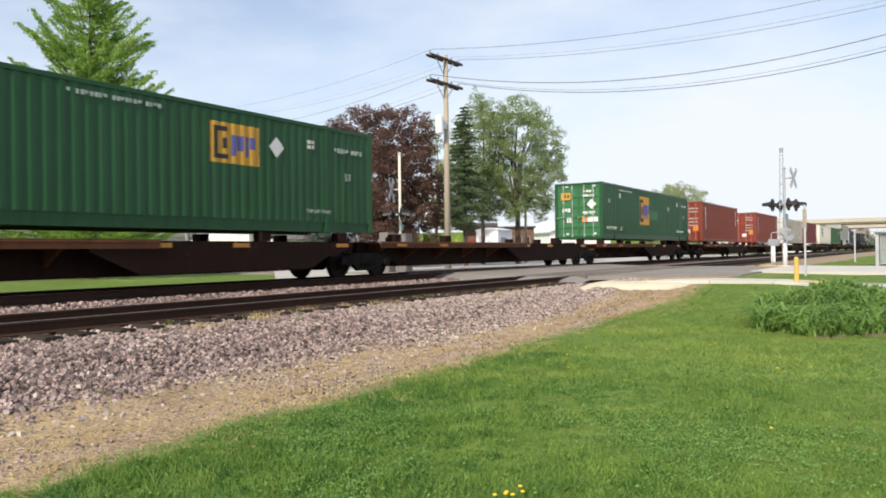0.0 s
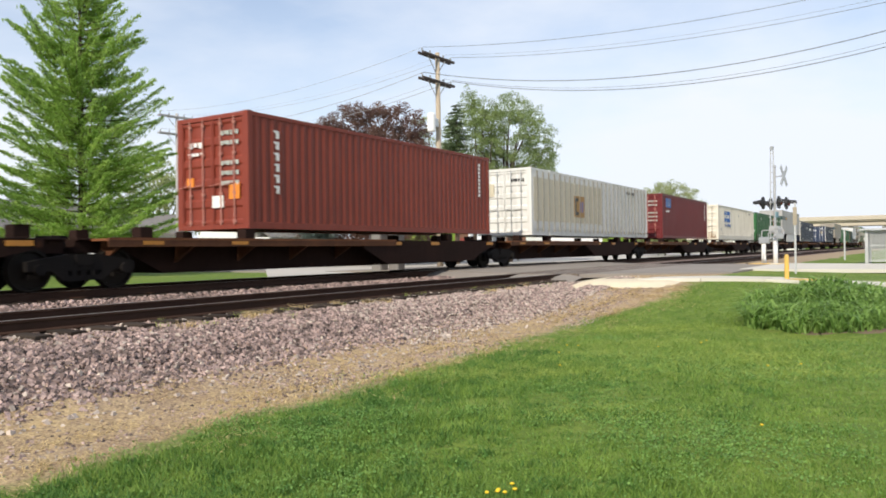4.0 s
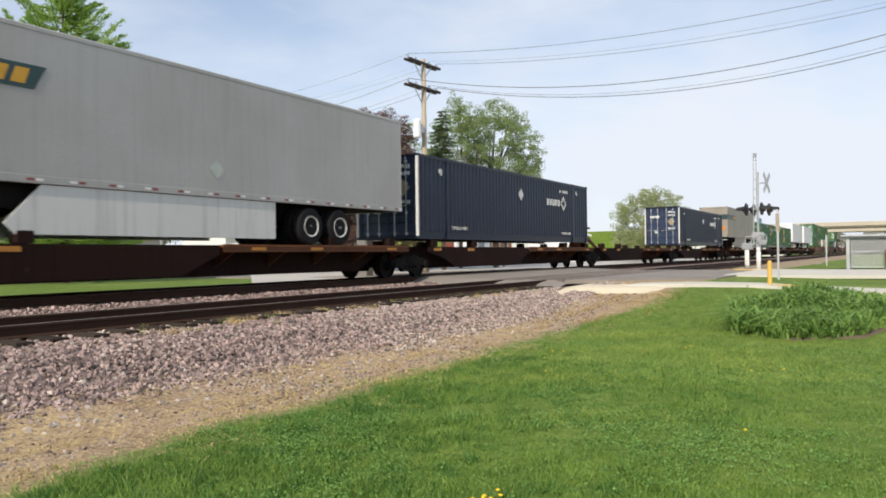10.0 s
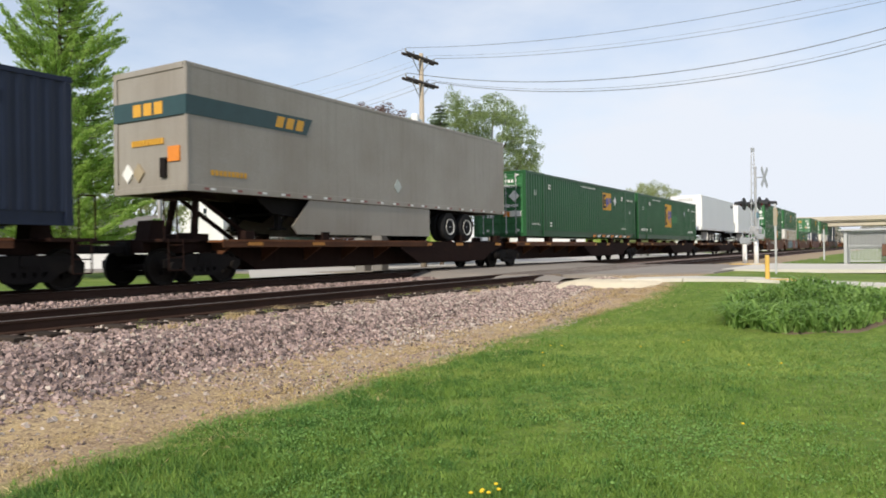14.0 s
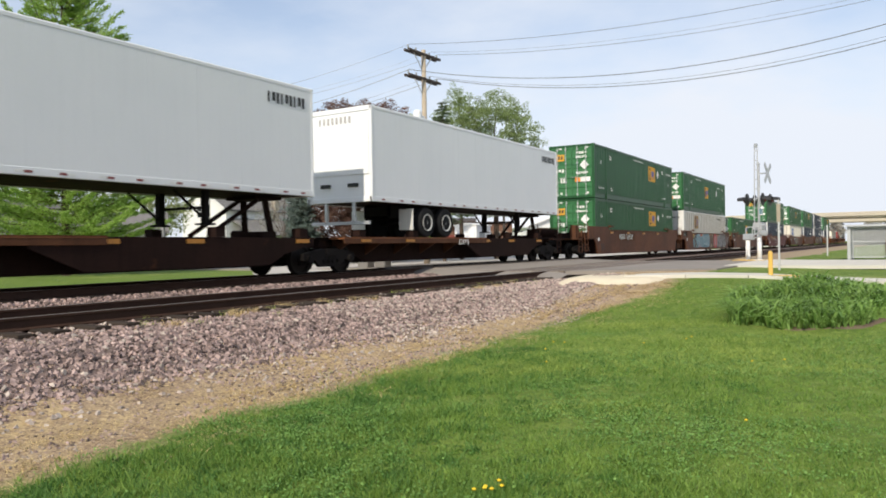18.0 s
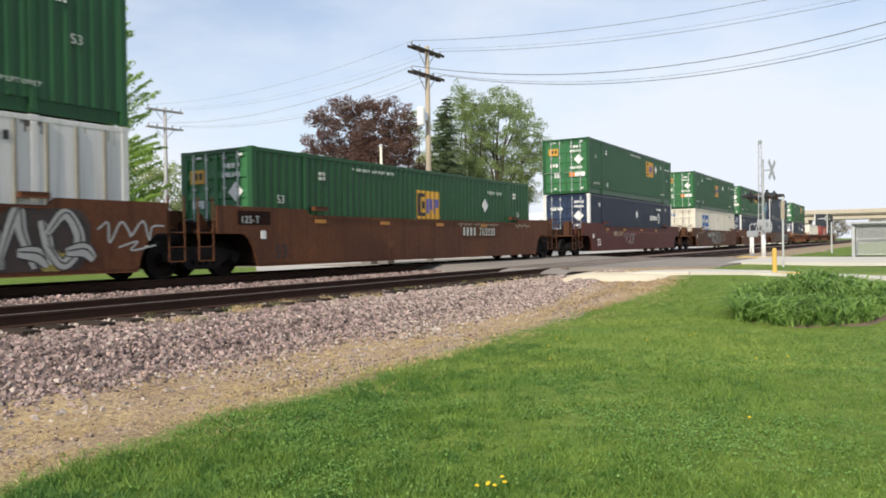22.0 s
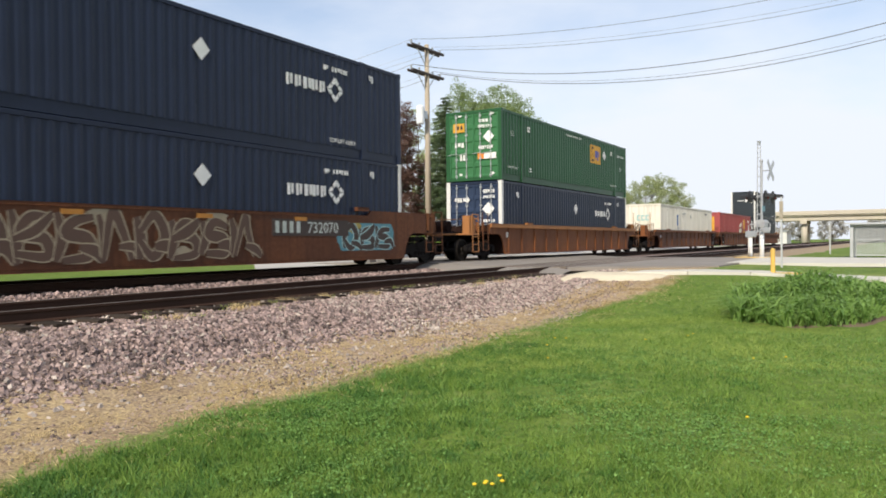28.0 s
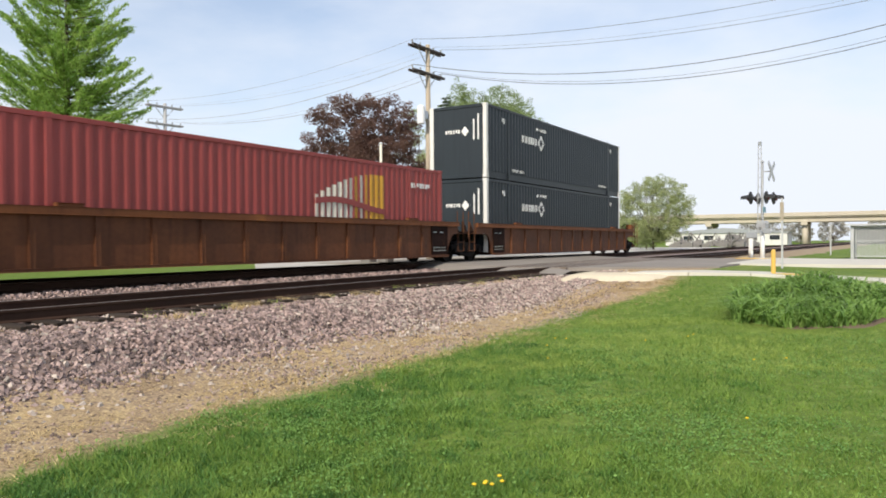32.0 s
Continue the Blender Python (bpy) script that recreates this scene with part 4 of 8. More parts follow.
def blue_white_box(s, z, label="", yellowed=False):
    paint = M["yellowed"] if yellowed else M["cream"]
    c = Box(s, z, 16.154, paint, label or "cream-white corrugated container with blue block lettering shapes, rust at the door", pitch=0.36, depth=0.045, frame_mat=paint, rods=M["ribtan"], plain=yellowed)
    if yellowed:
        c.patch(4.45, 4.45 + 0.5, 1.45, 2.25, M["blue"], "logo_shape", label="cut-off blue logo shape")
        c.patch(4.45 + 0.24, 4.45 + 0.42, 1.7, 2.0, paint, "paint_patch", 0.008)
        c.bars(4.45 + 0.1, 4.45 + 0.5, 1.15, 0.2, 2, M["tarp"])
        for y, q in ((0.55, 0.04), (-0.6, 0.05)):
            part("rust_stain", Mesh().box(0.012, y, 0.14, 0.03, y + q, 2.3), M["ruststain"], c.t)
        for y in (0.1, -0.2, -0.5):
            for zz in (1.75, 2.05):
                c.end_block(y, y + 0.24, zz, zz + 0.1, M["pale_teal"], "logo_shape", 0.012)
            c.end_block(y + 0.14, y + 0.24, 1.75, 2.15, M["pale_teal"], "logo_shape", 0.014)
        c.bars(5.8, 7.2, 2.3, 0.12, 8, M["tarp"])
    part("bottom_band", Mesh().box(0.17, -HALF - 0.006, 0.0, 15.98, -HALF + 0.03, 0.36, 0.006), paint, c.t)
    x, w = 2.5, 2.6
    for i, cut in enumerate((0.5, 0.36, 0.62) if not yellowed else ()):
        a, b = x + i * w / 3, x + (i + 0.84) * w / 3
        c.patch(a, b, 1.5 + 0.62, 1.5 + 0.95, M["blue"], "logo_shape")
        c.patch(a, b, 1.5, 1.5 + 0.33, M["blue"], "logo_shape")
        c.patch(a + (b - a) * (cut - 0.36), a + (b - a) * cut, 1.83, 2.12, M["blue"], "logo_shape")
    if not yellowed:
        c.bars(x + 0.2, x + w, 1.12, 0.24, 9, M["blue"], name="logo_shape")
        c.end_bars(0.25, 0.95, 2.3, 0.22, 3, M["blue"])
    c.bars(13.4, 14.4, 2.45, 0.12, 8, M["black"])
    c.diamond(8.6, 2.2, 0.17, M["tarp"])
    c.bars(1.0, 1.3, 0.75, 0.2, 2, M["tarp"])
    c.runs(44, int(s), M["grime"])
    rs = random.Random(int(s))
    for i in range(90 if not yellowed else 30):
        y = rs.choice((-0.95, -0.7, -0.1, 0.12, 0.45, 0.9)) + rs.gauss(0, 0.12)
        y, w2, h2 = max(-1.12, min(1.06, y)), rs.uniform(0.01, 0.05), rs.uniform(0.06, 0.3) + (0.5 * rs.random() ** 3)
        x, m = 0.009 + 0.0002 * i, Mesh()
        m.v = [(x, y + 0.4 * w2, 0.14 + h2), (x, y + 0.8 * w2, 0.14 + h2 * 0.6), (x, y + 1.2 * w2, 0.14), (x, y - 0.2 * w2, 0.14), (x, y, 0.14 + h2 * 0.5)]
        m.f = [(0, 1, 2, 3, 4)]
        part("rust_stain", m, M["ruststain"] if i % 3 else M["spine_mid"], c.t)
    return c


def ribbed_box(s, z, label, logo, lz=1.57, stain=0.0):
    """Sheet-and-post container: flat off-white panels between narrow upright ribs."""
    c = Box(s, z, 16.154, M["offwhite"], label, pitch=40, depth=0.0, door=M["offwhite"], frame_mat=M["offwhite"])
    for i in range(1, 27):
        x = i * 0.6
        part("rib", Mesh().box(x - 0.03, -HALF - 0.03, 0.17, x + 0.03, -HALF + 0.02, 2.78, 0.01), M["ribtan"], c.t)
    if stain:
        part("stain_patch", Mesh().box(0.25, -HALF - 0.002, 0.62, stain, -HALF + 0.02, 2.5), M["patch"], c.t, "beige stained patch")
    c.shape([(logo, lz), (logo + 1.4, lz), (logo + 1.4, lz + 1.02), (logo, lz + 1.02)], M["old_amber"], "logo_panel", 0.014, "faded brown and amber logo panel")
    for a, b, e, f in ((0.06, 0.2, 0.1, 0.92), (0.2, 0.42, 0.1, 0.26), (0.2, 0.38, 0.76, 0.92)):
        c.shape([(logo + a * 1.4, lz + e), (logo + b * 1.4, lz + e), (logo + b * 1.4, lz + f), (logo + a * 1.4, lz + f)], M["black"], "logo_shape", 0.018)
    for a in (0.5, 0.68):
        c.shape([(logo + a * 1.4, lz + 0.24), (logo + a * 1.4 + 0.14, lz + 0.24), (logo + a * 1.4 + 0.22, lz + 0.75), (logo + a * 1.4 + 0.08, lz + 0.75)], M["violet"], "logo_shape", 0.018)
    c.runs(30, int(s) + 3, M["grime"])
    c.bars(12.3, 13.75, 2.38, 0.17, 10, M["black"])
    c.runs(16, int(s) + 5, M["umber_spray"], 0.08, 0.4, 13.9, 14.3)
    c.end_bars(-0.95, -0.3, 2.3, 0.14, 6, M["black"])
    c.end_block(0.5, 0.98, 1.7, 2.25, M["patch"])
    return c


def box40(s, z, paint, label, kind):
    c = Box(s, z, 12.192, paint, label, rods=M["red_rod"])
    if kind == "a":
        for i in range(6):
            zz = 2.3 - i * 0.28
            c.bars(0.95, 1.17, zz, 0.2, 1, name="logo_shape")
            c.bars(0.88, 1.24, zz + 0.15, 0.05, 1, name="logo_shape")
        c.end_block(-0.98, -0.62, 0.75, 1.15, M["orange"], label="orange label")
        c.end_block(-0.4, 0.0, 0.55, 0.85, M["mark"])
        c.end_block(0.7, 0.95, 1.1, 1.35, M["orange"])
    else:
        c.shape([(0.75, 2.02), (1.95, 2.02), (1.95, 2.62), (0.75, 2.62)], M["blue"], "logo_panel", 0.004, "blue logo panel with white and amber shapes")
        c.bars(0.85, 1.85, 2.12, 0.2, 5)
        c.bars(1.2, 1.85, 2.42, 0.12, 2, M["yellow"])
        c.bars(0.85, 1.6, 1.72, 0.12, 5)
    for zz in (2.35, 2.1, 1.6, 1.35, 1.1):
        c.end_bars(-0.95, -0.3, zz, 0.11, 6, M["dull_mark"])
    c.end_bars(0.35, 0.95, 2.1, 0.14, 3)
    c.end_bars(0.35, 0.95, 1.9, 0.08, 4)
    m = Mesh()
    for i in range(9):
        m.box(11.35, -HALF - 0.006, 2.5 - i * 0.14, 11.47, -HALF + 0.004, 2.6 - i * 0.14)
    part("stencilled_mark", m, M["mark"], c.t)
    return c


WHEEL_R = 0.42
truck_meshes = {}


def truck(parent, x):
    """A two-axle freight truck: cast side frames, bolster, springs, bearings and four dished steel wheels."""
    if not truck_meshes:
        m = Mesh()
        for side in (-1, 1):
            y0, y1 = side * 0.98, side * 1.12
            prof = [(-1.12, 0.4), (-1.12, 0.58), (-0.8, 0.64), (-0.3, 0.72), (0.3, 0.72), (0.8, 0.64), (1.12, 0.58), (1.12, 0.4), (0.78, 0.46), (0.42, 0.2), (-0.42, 0.2), (-0.78, 0.46)]
            top = [p for p in prof[:8]]
            m.prism(top[:2] + top[2:6] + top[6:], y0, y1)
            m.prism([(-0.78, 0.5), (-0.5, 0.62), (-0.3, 0.3), (-0.42, 0.2)], y0, y1).prism([(0.78, 0.5), (0.42, 0.2), (0.3, 0.3), (0.5, 0.62)], y0, y1)
            m.prism([(-0.42, 0.2), (-0.42, 0.3), (0.42, 0.3), (0.42, 0.2)], y0, y1)
            for a in (-0.89, 0.89):
                m.tube((a, side * 1.0, 0.43), (a, side * 1.2, 0.43), 0.11, n=10)
            for a in (-0.2, 0.0, 0.2):
                m.tube((a, side * 1.06, 0.28), (a, side * 1.06, 0.56), 0.075, n=8)
        m.box(-0.18, -1.15, 0.5, 0.18, 1.15, 0.72, 0.03)
        for a in (-0.89, 0.89):
            m.tube((a, -0.8, WHEEL_R), (a, 0.8, WHEEL_R), 0.075, n=8)
            m.box(a - 0.1, -0.9, 0.25, a + 0.1, -0.6, 0.33)
        truck_meshes["frame"] = m.data("truck", M["truck"])
        r = WHEEL_R
        prof = [(0.05, -0.09), (0.11, -0.09), (0.12, -0.04), (r * 0.82, -0.02), (r * 0.86, -0.065), (r, -0.065), (r + 0.004, 0.045), (r + 0.028, 0.05), (r + 0.028, 0.072), (r * 0.88, 0.075), (r * 0.84, 0.03), (0.12, 0.03), (0.1, 0.08), (0.05, 0.08)]
        for side in (-1, 1):
            truck_meshes[side] = Mesh().lathe([(p, -q * side) for p, q in prof], axis="y", n=22).data("wheel", M["wheel"])
    fr = part("truck", truck_meshes["frame"], None, parent, "black grimy cast-steel truck")
    fr.matrix_basis = pose(x, 0, 0)
    for a in (-0.89, 0.89):
        for side in (-1, 1):
            w = part("wheel", truck_meshes[side], None, fr)
            w.matrix_basis = pose(a, side * 0.745, WHEEL_R)
            wheel_parts.append((w, a, side * 0.745))
    return fr


def stirrup(m, x, y, z0, z1, w=0.4):
    m.tube((x - w / 2, y, z0), (x - w / 2, y, z1), 0.018, n=5).tube((x + w / 2, y, z0), (x + w / 2, y, z1), 0.018, n=5)
    for i in range(3):
        z = z0 + (z1 - z0) * i / 2.5
        m.tube((x - w / 2, y, z), (x + w / 2, y, z), 0.016, n=5)


def spine_car(trucks, label, flip=False):
    """An articulated spine car: a deep box sill per unit, outrigger platforms, hitch stands and trucks."""
    s0 = trucks[0]
    t = rides(thing("spine_car", label, "freight car", group="cars of the train"), s0)
    rel = [x - s0 for x in trucks]
    for k, x in enumerate(rel):
        truck(t, x)
    for k, (a, b) in enumerate(zip(rel, rel[1:])):
        first, last = k == 0, k == len(rel) - 2
        x0, x1 = (a - 1.3 if first else a + 0.12), (b + 1.3 if last else b - 0.12)
        # fish-bellied centre sill
        prof = [(x0, 1.0), (x0, 0.74), (a + 1.3, 0.74), (a + 2.2, 0.27), (b - 2.2, 0.27), (b - 1.3, 0.74), (x1, 0.74), (x1, 1.0)]
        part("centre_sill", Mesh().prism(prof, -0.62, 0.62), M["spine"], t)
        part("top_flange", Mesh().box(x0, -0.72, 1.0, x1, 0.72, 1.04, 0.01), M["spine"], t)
        # side girder skins on the near half, platforms on the far half
        mid = (a + b) / 2
        fx = (lambda x, a=a, b=b: a + b - x) if flip else (lambda x: x)
        p0, p1 = sorted((fx(mid + (-1.4 if flip else 0.3)), fx(b - 0.4)))
        for side in (-1, 1):
            y0, y1 = side * 0.74, side * 1.3
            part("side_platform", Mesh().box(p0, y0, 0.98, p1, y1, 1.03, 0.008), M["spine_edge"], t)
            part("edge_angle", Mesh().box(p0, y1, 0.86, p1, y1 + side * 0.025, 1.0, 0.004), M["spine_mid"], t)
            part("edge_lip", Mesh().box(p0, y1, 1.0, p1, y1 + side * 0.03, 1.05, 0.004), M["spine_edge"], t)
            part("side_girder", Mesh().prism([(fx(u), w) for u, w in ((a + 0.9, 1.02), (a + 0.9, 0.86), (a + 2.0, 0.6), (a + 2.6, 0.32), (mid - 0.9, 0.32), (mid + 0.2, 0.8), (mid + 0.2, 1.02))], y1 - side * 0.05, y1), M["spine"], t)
            for i in range(5):
                x = fx(mid + 0.7 + i * (b - mid - 1.4) / 4)
                part("outrigger", Mesh().prism([(0.62, 0.5), (0.62, 0.98), (1.28, 0.98), (1.28, 0.88)] if side > 0 else [(-0.62, 0.5), (-1.28, 0.88), (-1.28, 0.98), (-0.62, 0.98)], x - 0.03, x + 0.03, "x"), M["spine_mid"], t)
        for i, x in enumerate((a + 1.2, a + 3.6, mid + 1.2, mid + 3.4, b - 1.6)):
            part("reflective_strip", Mesh().box(x, -1.332, 0.9, x + 0.5, -1.322, 0.98) if p0 < x < p1 - 0.5 else Mesh().box(x, -1.312, 0.88, x + 0.5, -1.302, 0.98), M["reflector"], t, "amber reflective strip")
        # container pedestals
        for x in (a + 1.3, a + 4.2, b - 4.2, b - 1.3):
            for side in (-1, 1):
                part("container_pedestal", Mesh().box(x - 0.15, side * 1.0, 1.03, x + 0.15, side * 1.3, 1.27, 0.02), M["spine"], t)
        if k > 0:
            m = Mesh().tube((a, 0, 0.72), (a, 0, 1.1), 0.3, n=12).box(a - 0.6, -0.3, 0.8, a + 0.6, 0.3, 0.98, 0.03)
            part("articulation", m, M["truck"], t)
        # hitch stand folded or raised at the king-pin end
    for x, d in ((rel[0] - 1.3, -1), (rel[-1] + 1.3, 1)):
        m = Mesh().box(min(x, x + d * 0.75), -0.1, 0.74, max(x, x + d * 0.75), 0.1, 0.92, 0.02)
        m.box(x - 0.1, -0.2, 0.68, x + 0.1, 0.2, 1.0, 0.02)
        part("coupler", m, M["truck"], t)
        m = Mesh()
        stirrup(m, x - d * 0.35, -1.3, 0.35, 1.05)
        m.tube((x - d * 0.05, -1.28, 1.0), (x - d * 0.05, -1.28, 1.9), 0.018, n=6).tube((x - d * 0.4, -1.28, 1.0), (x - d * 0.4, -1.28, 1.9), 0.018, n=6)
        m.tube((x - d * 0.05, -1.28, 1.9), (x - d * 0.4, -1.28, 1.9), 0.018, n=6)
        m.box(min(x, x - d * 1.0), -1.3, 0.98, max(x, x - d * 1.0), 1.3, 1.05, 0.01)
        part("end_platform", m, M["spine"], t, "dark end platform with grab irons")
        part("brake_housing", Mesh().prism([(x - d * 0.35, 1.05), (x - d * 0.85, 1.05), (x - d * 0.8, 1.5), (x - d * 0.45, 1.5)], -0.35, 0.15), M["spine"], t)
    return t, rel


def trailer(s, length, paint, label, rear_first, z=1.25):
    """A semi-trailer on the spine car: panelled body, rails, doors, landing gear and tandem wheels. rear_first: its doors face -X."""
    t = rides(thing("semi_trailer", label, "trailer", group="trailers on the train"), s)
    b, h = 2.15, 5.1
    for side in (-1, 1):
        n = int(length / 1.22)
        line = []
        for i in range(n):
            line += [(i * length / n, side * (HALF - 0.0105)), (i * length / n + 0.006, side * (HALF - 0.008)), ((i + 1) * length / n - 0.006, side * (HALF - 0.008))]
        line.append((length, side * (HALF - 0.018)))
        part("side_panel", Mesh().strip(line, b + 0.14, h - 0.1), paint, t)
        part("bottom_rail", Mesh().box(0, side * HALF, b, length, side * (HALF - 0.08), b + 0.16, 0.012), paint, t)
        part("top_rail", Mesh().box(0, side * HALF, h - 0.11, length, side * (HALF - 0.06), h, 0.02), paint, t)
        pale, dark = Mesh(), Mesh()
        for i in range(int(length / 0.85)):
            for j in range(2):
                (pale if (i + j) % 2 else dark).box(0.5 + i * 0.85 + j * 0.17, side * (HALF + 0.004), b + 0.05, 0.66 + i * 0.85 + j * 0.17, side * (HALF - 0.01), b + 0.1)
        tagged(part("conspicuity_tape", pale, M["mark"], t, "white reflective tape"), kind="stuff")
        tagged(part("conspicuity_tape", dark, M["tape"], t, "dull red reflective tape"), kind="stuff")
    part("roof", Mesh().box(0.02, -HALF + 0.03, h - 0.03, length - 0.02, HALF - 0.03, h + 0.01, 0.01), paint, t)
    part("floor", Mesh().box(0.05, -HALF + 0.05, b + 0.02, length - 0.05, HALF - 0.05, b + 0.12), M["spine"], t)
    for x in (0.0, length - 0.1):
        m = Mesh()
        for side in (-1, 1):
            m.box(x, side * (HALF + 0.003), b, x + 0.1, side * (HALF - 0.1), h, 0.02)
        m.box(x, -HALF + 0.1, h - 0.14, x + 0.1, HALF - 0.1, h, 0.01).box(x, -HALF + 0.1, b, x + 0.1, HALF - 0.1, b + 0.16, 0.01)
        part("end_frame", m, paint, t)
    part("end_wall", Mesh().box(length - 0.07, -HALF + 0.1, b + 0.15, length - 0.03, HALF - 0.1, h - 0.13), paint, t)
    part("end_wall", Mesh().box(0.03, -HALF + 0.1, b + 0.15, 0.07, HALF - 0.1, h - 0.13), paint, t)
    mx = lambda x: x if not rear_first else length - x
    # tandem
    for x in (length - 4.4, length - 3.15):
        x = mx(x)
        for side in (-1, 1):
            for yy in (1.15, 0.82):
                w = part("wheel", Mesh().lathe([(0.28, -0.13), (0.46, -0.13), (0.51, -0.09), (0.51, 0.09), (0.46, 0.13), (0.28, 0.13)], (x, side * yy, 1.56), "y", 20), M["tyre"], t)
                if yy > 1:
                    part("rim", Mesh().lathe([(0.05, 0.1), (0.09, 0.08), (0.17, 0.05), (0.25, 0.1), (0.29, 0.12), (0.28, 0.02)] if side > 0 else [(0.05, -0.1), (0.09, -0.08), (0.17, -0.05), (0.25, -0.1), (0.29, -0.12), (0.28, -0.02)], (x, side * 1.18, 1.56), "y", 16), M["rim"], w, "white steel rim")
        part("axle", Mesh().tube((x, -1.0, 1.56), (x, 1.0, 1.56), 0.07), M["truck"], t)
    xa, xb = sorted((mx(length - 5.4), mx(length - 2.0)))
    part("bogie_frame", Mesh().box(xa, -0.55, 1.72, xb, -0.43, 2.15).box(xa, 0.43, 1.72, xb, 0.55, 2.15).box(xa, -0.55, 1.8, xa + 0.2, 0.55, 2.1).box(xb - 0.2, -0.55, 1.8, xb, 0.55, 2.1), M["truck"], t)
    # landing gear and hitch stand under the nose
    m = Mesh()
    x = mx(3.4)
    for side in (-1, 1):
        m.box(x - 0.08, side * 0.9, 1.35, x + 0.08, side * 0.74, 2.15, 0.01).box(x - 0.18, side * 0.98, 1.32, x + 0.18, side * 0.66, 1.37)
        m.tube((x, side * 0.82, 1.45), (x + (0.9 if not rear_first else -0.9), side * 0.82, 2.12), 0.035)
    m.tube((x, -0.82, 1.75), (x, 0.82, 1.75), 0.035)
    part("landing_gear", m, M["truck"], t)
    m = Mesh()
    x = mx(1.0)
    d = 1 if not rear_first else -1
    m.box(x - 0.5, -0.55, 2.06, x + 0.5, 0.55, 2.14, 0.02)
    for side in (-1, 1):
        m.tube((x, side * 0.4, 2.06), (x - d * 0.15, side * 0.5, 1.05), 0.09, n=6)
        m.tube((x + d * 0.2, side * 0.35, 2.06), (x + d * 1.9, side * 0.35, 1.08), 0.06, n=6)
    m.box(x - 0.28, -0.62, 1.04, x + 0.2, 0.62, 1.2, 0.02)
    part("hitch_stand", m, M["spine"], t, "steel hitch stand under the nose")
    return t, mx


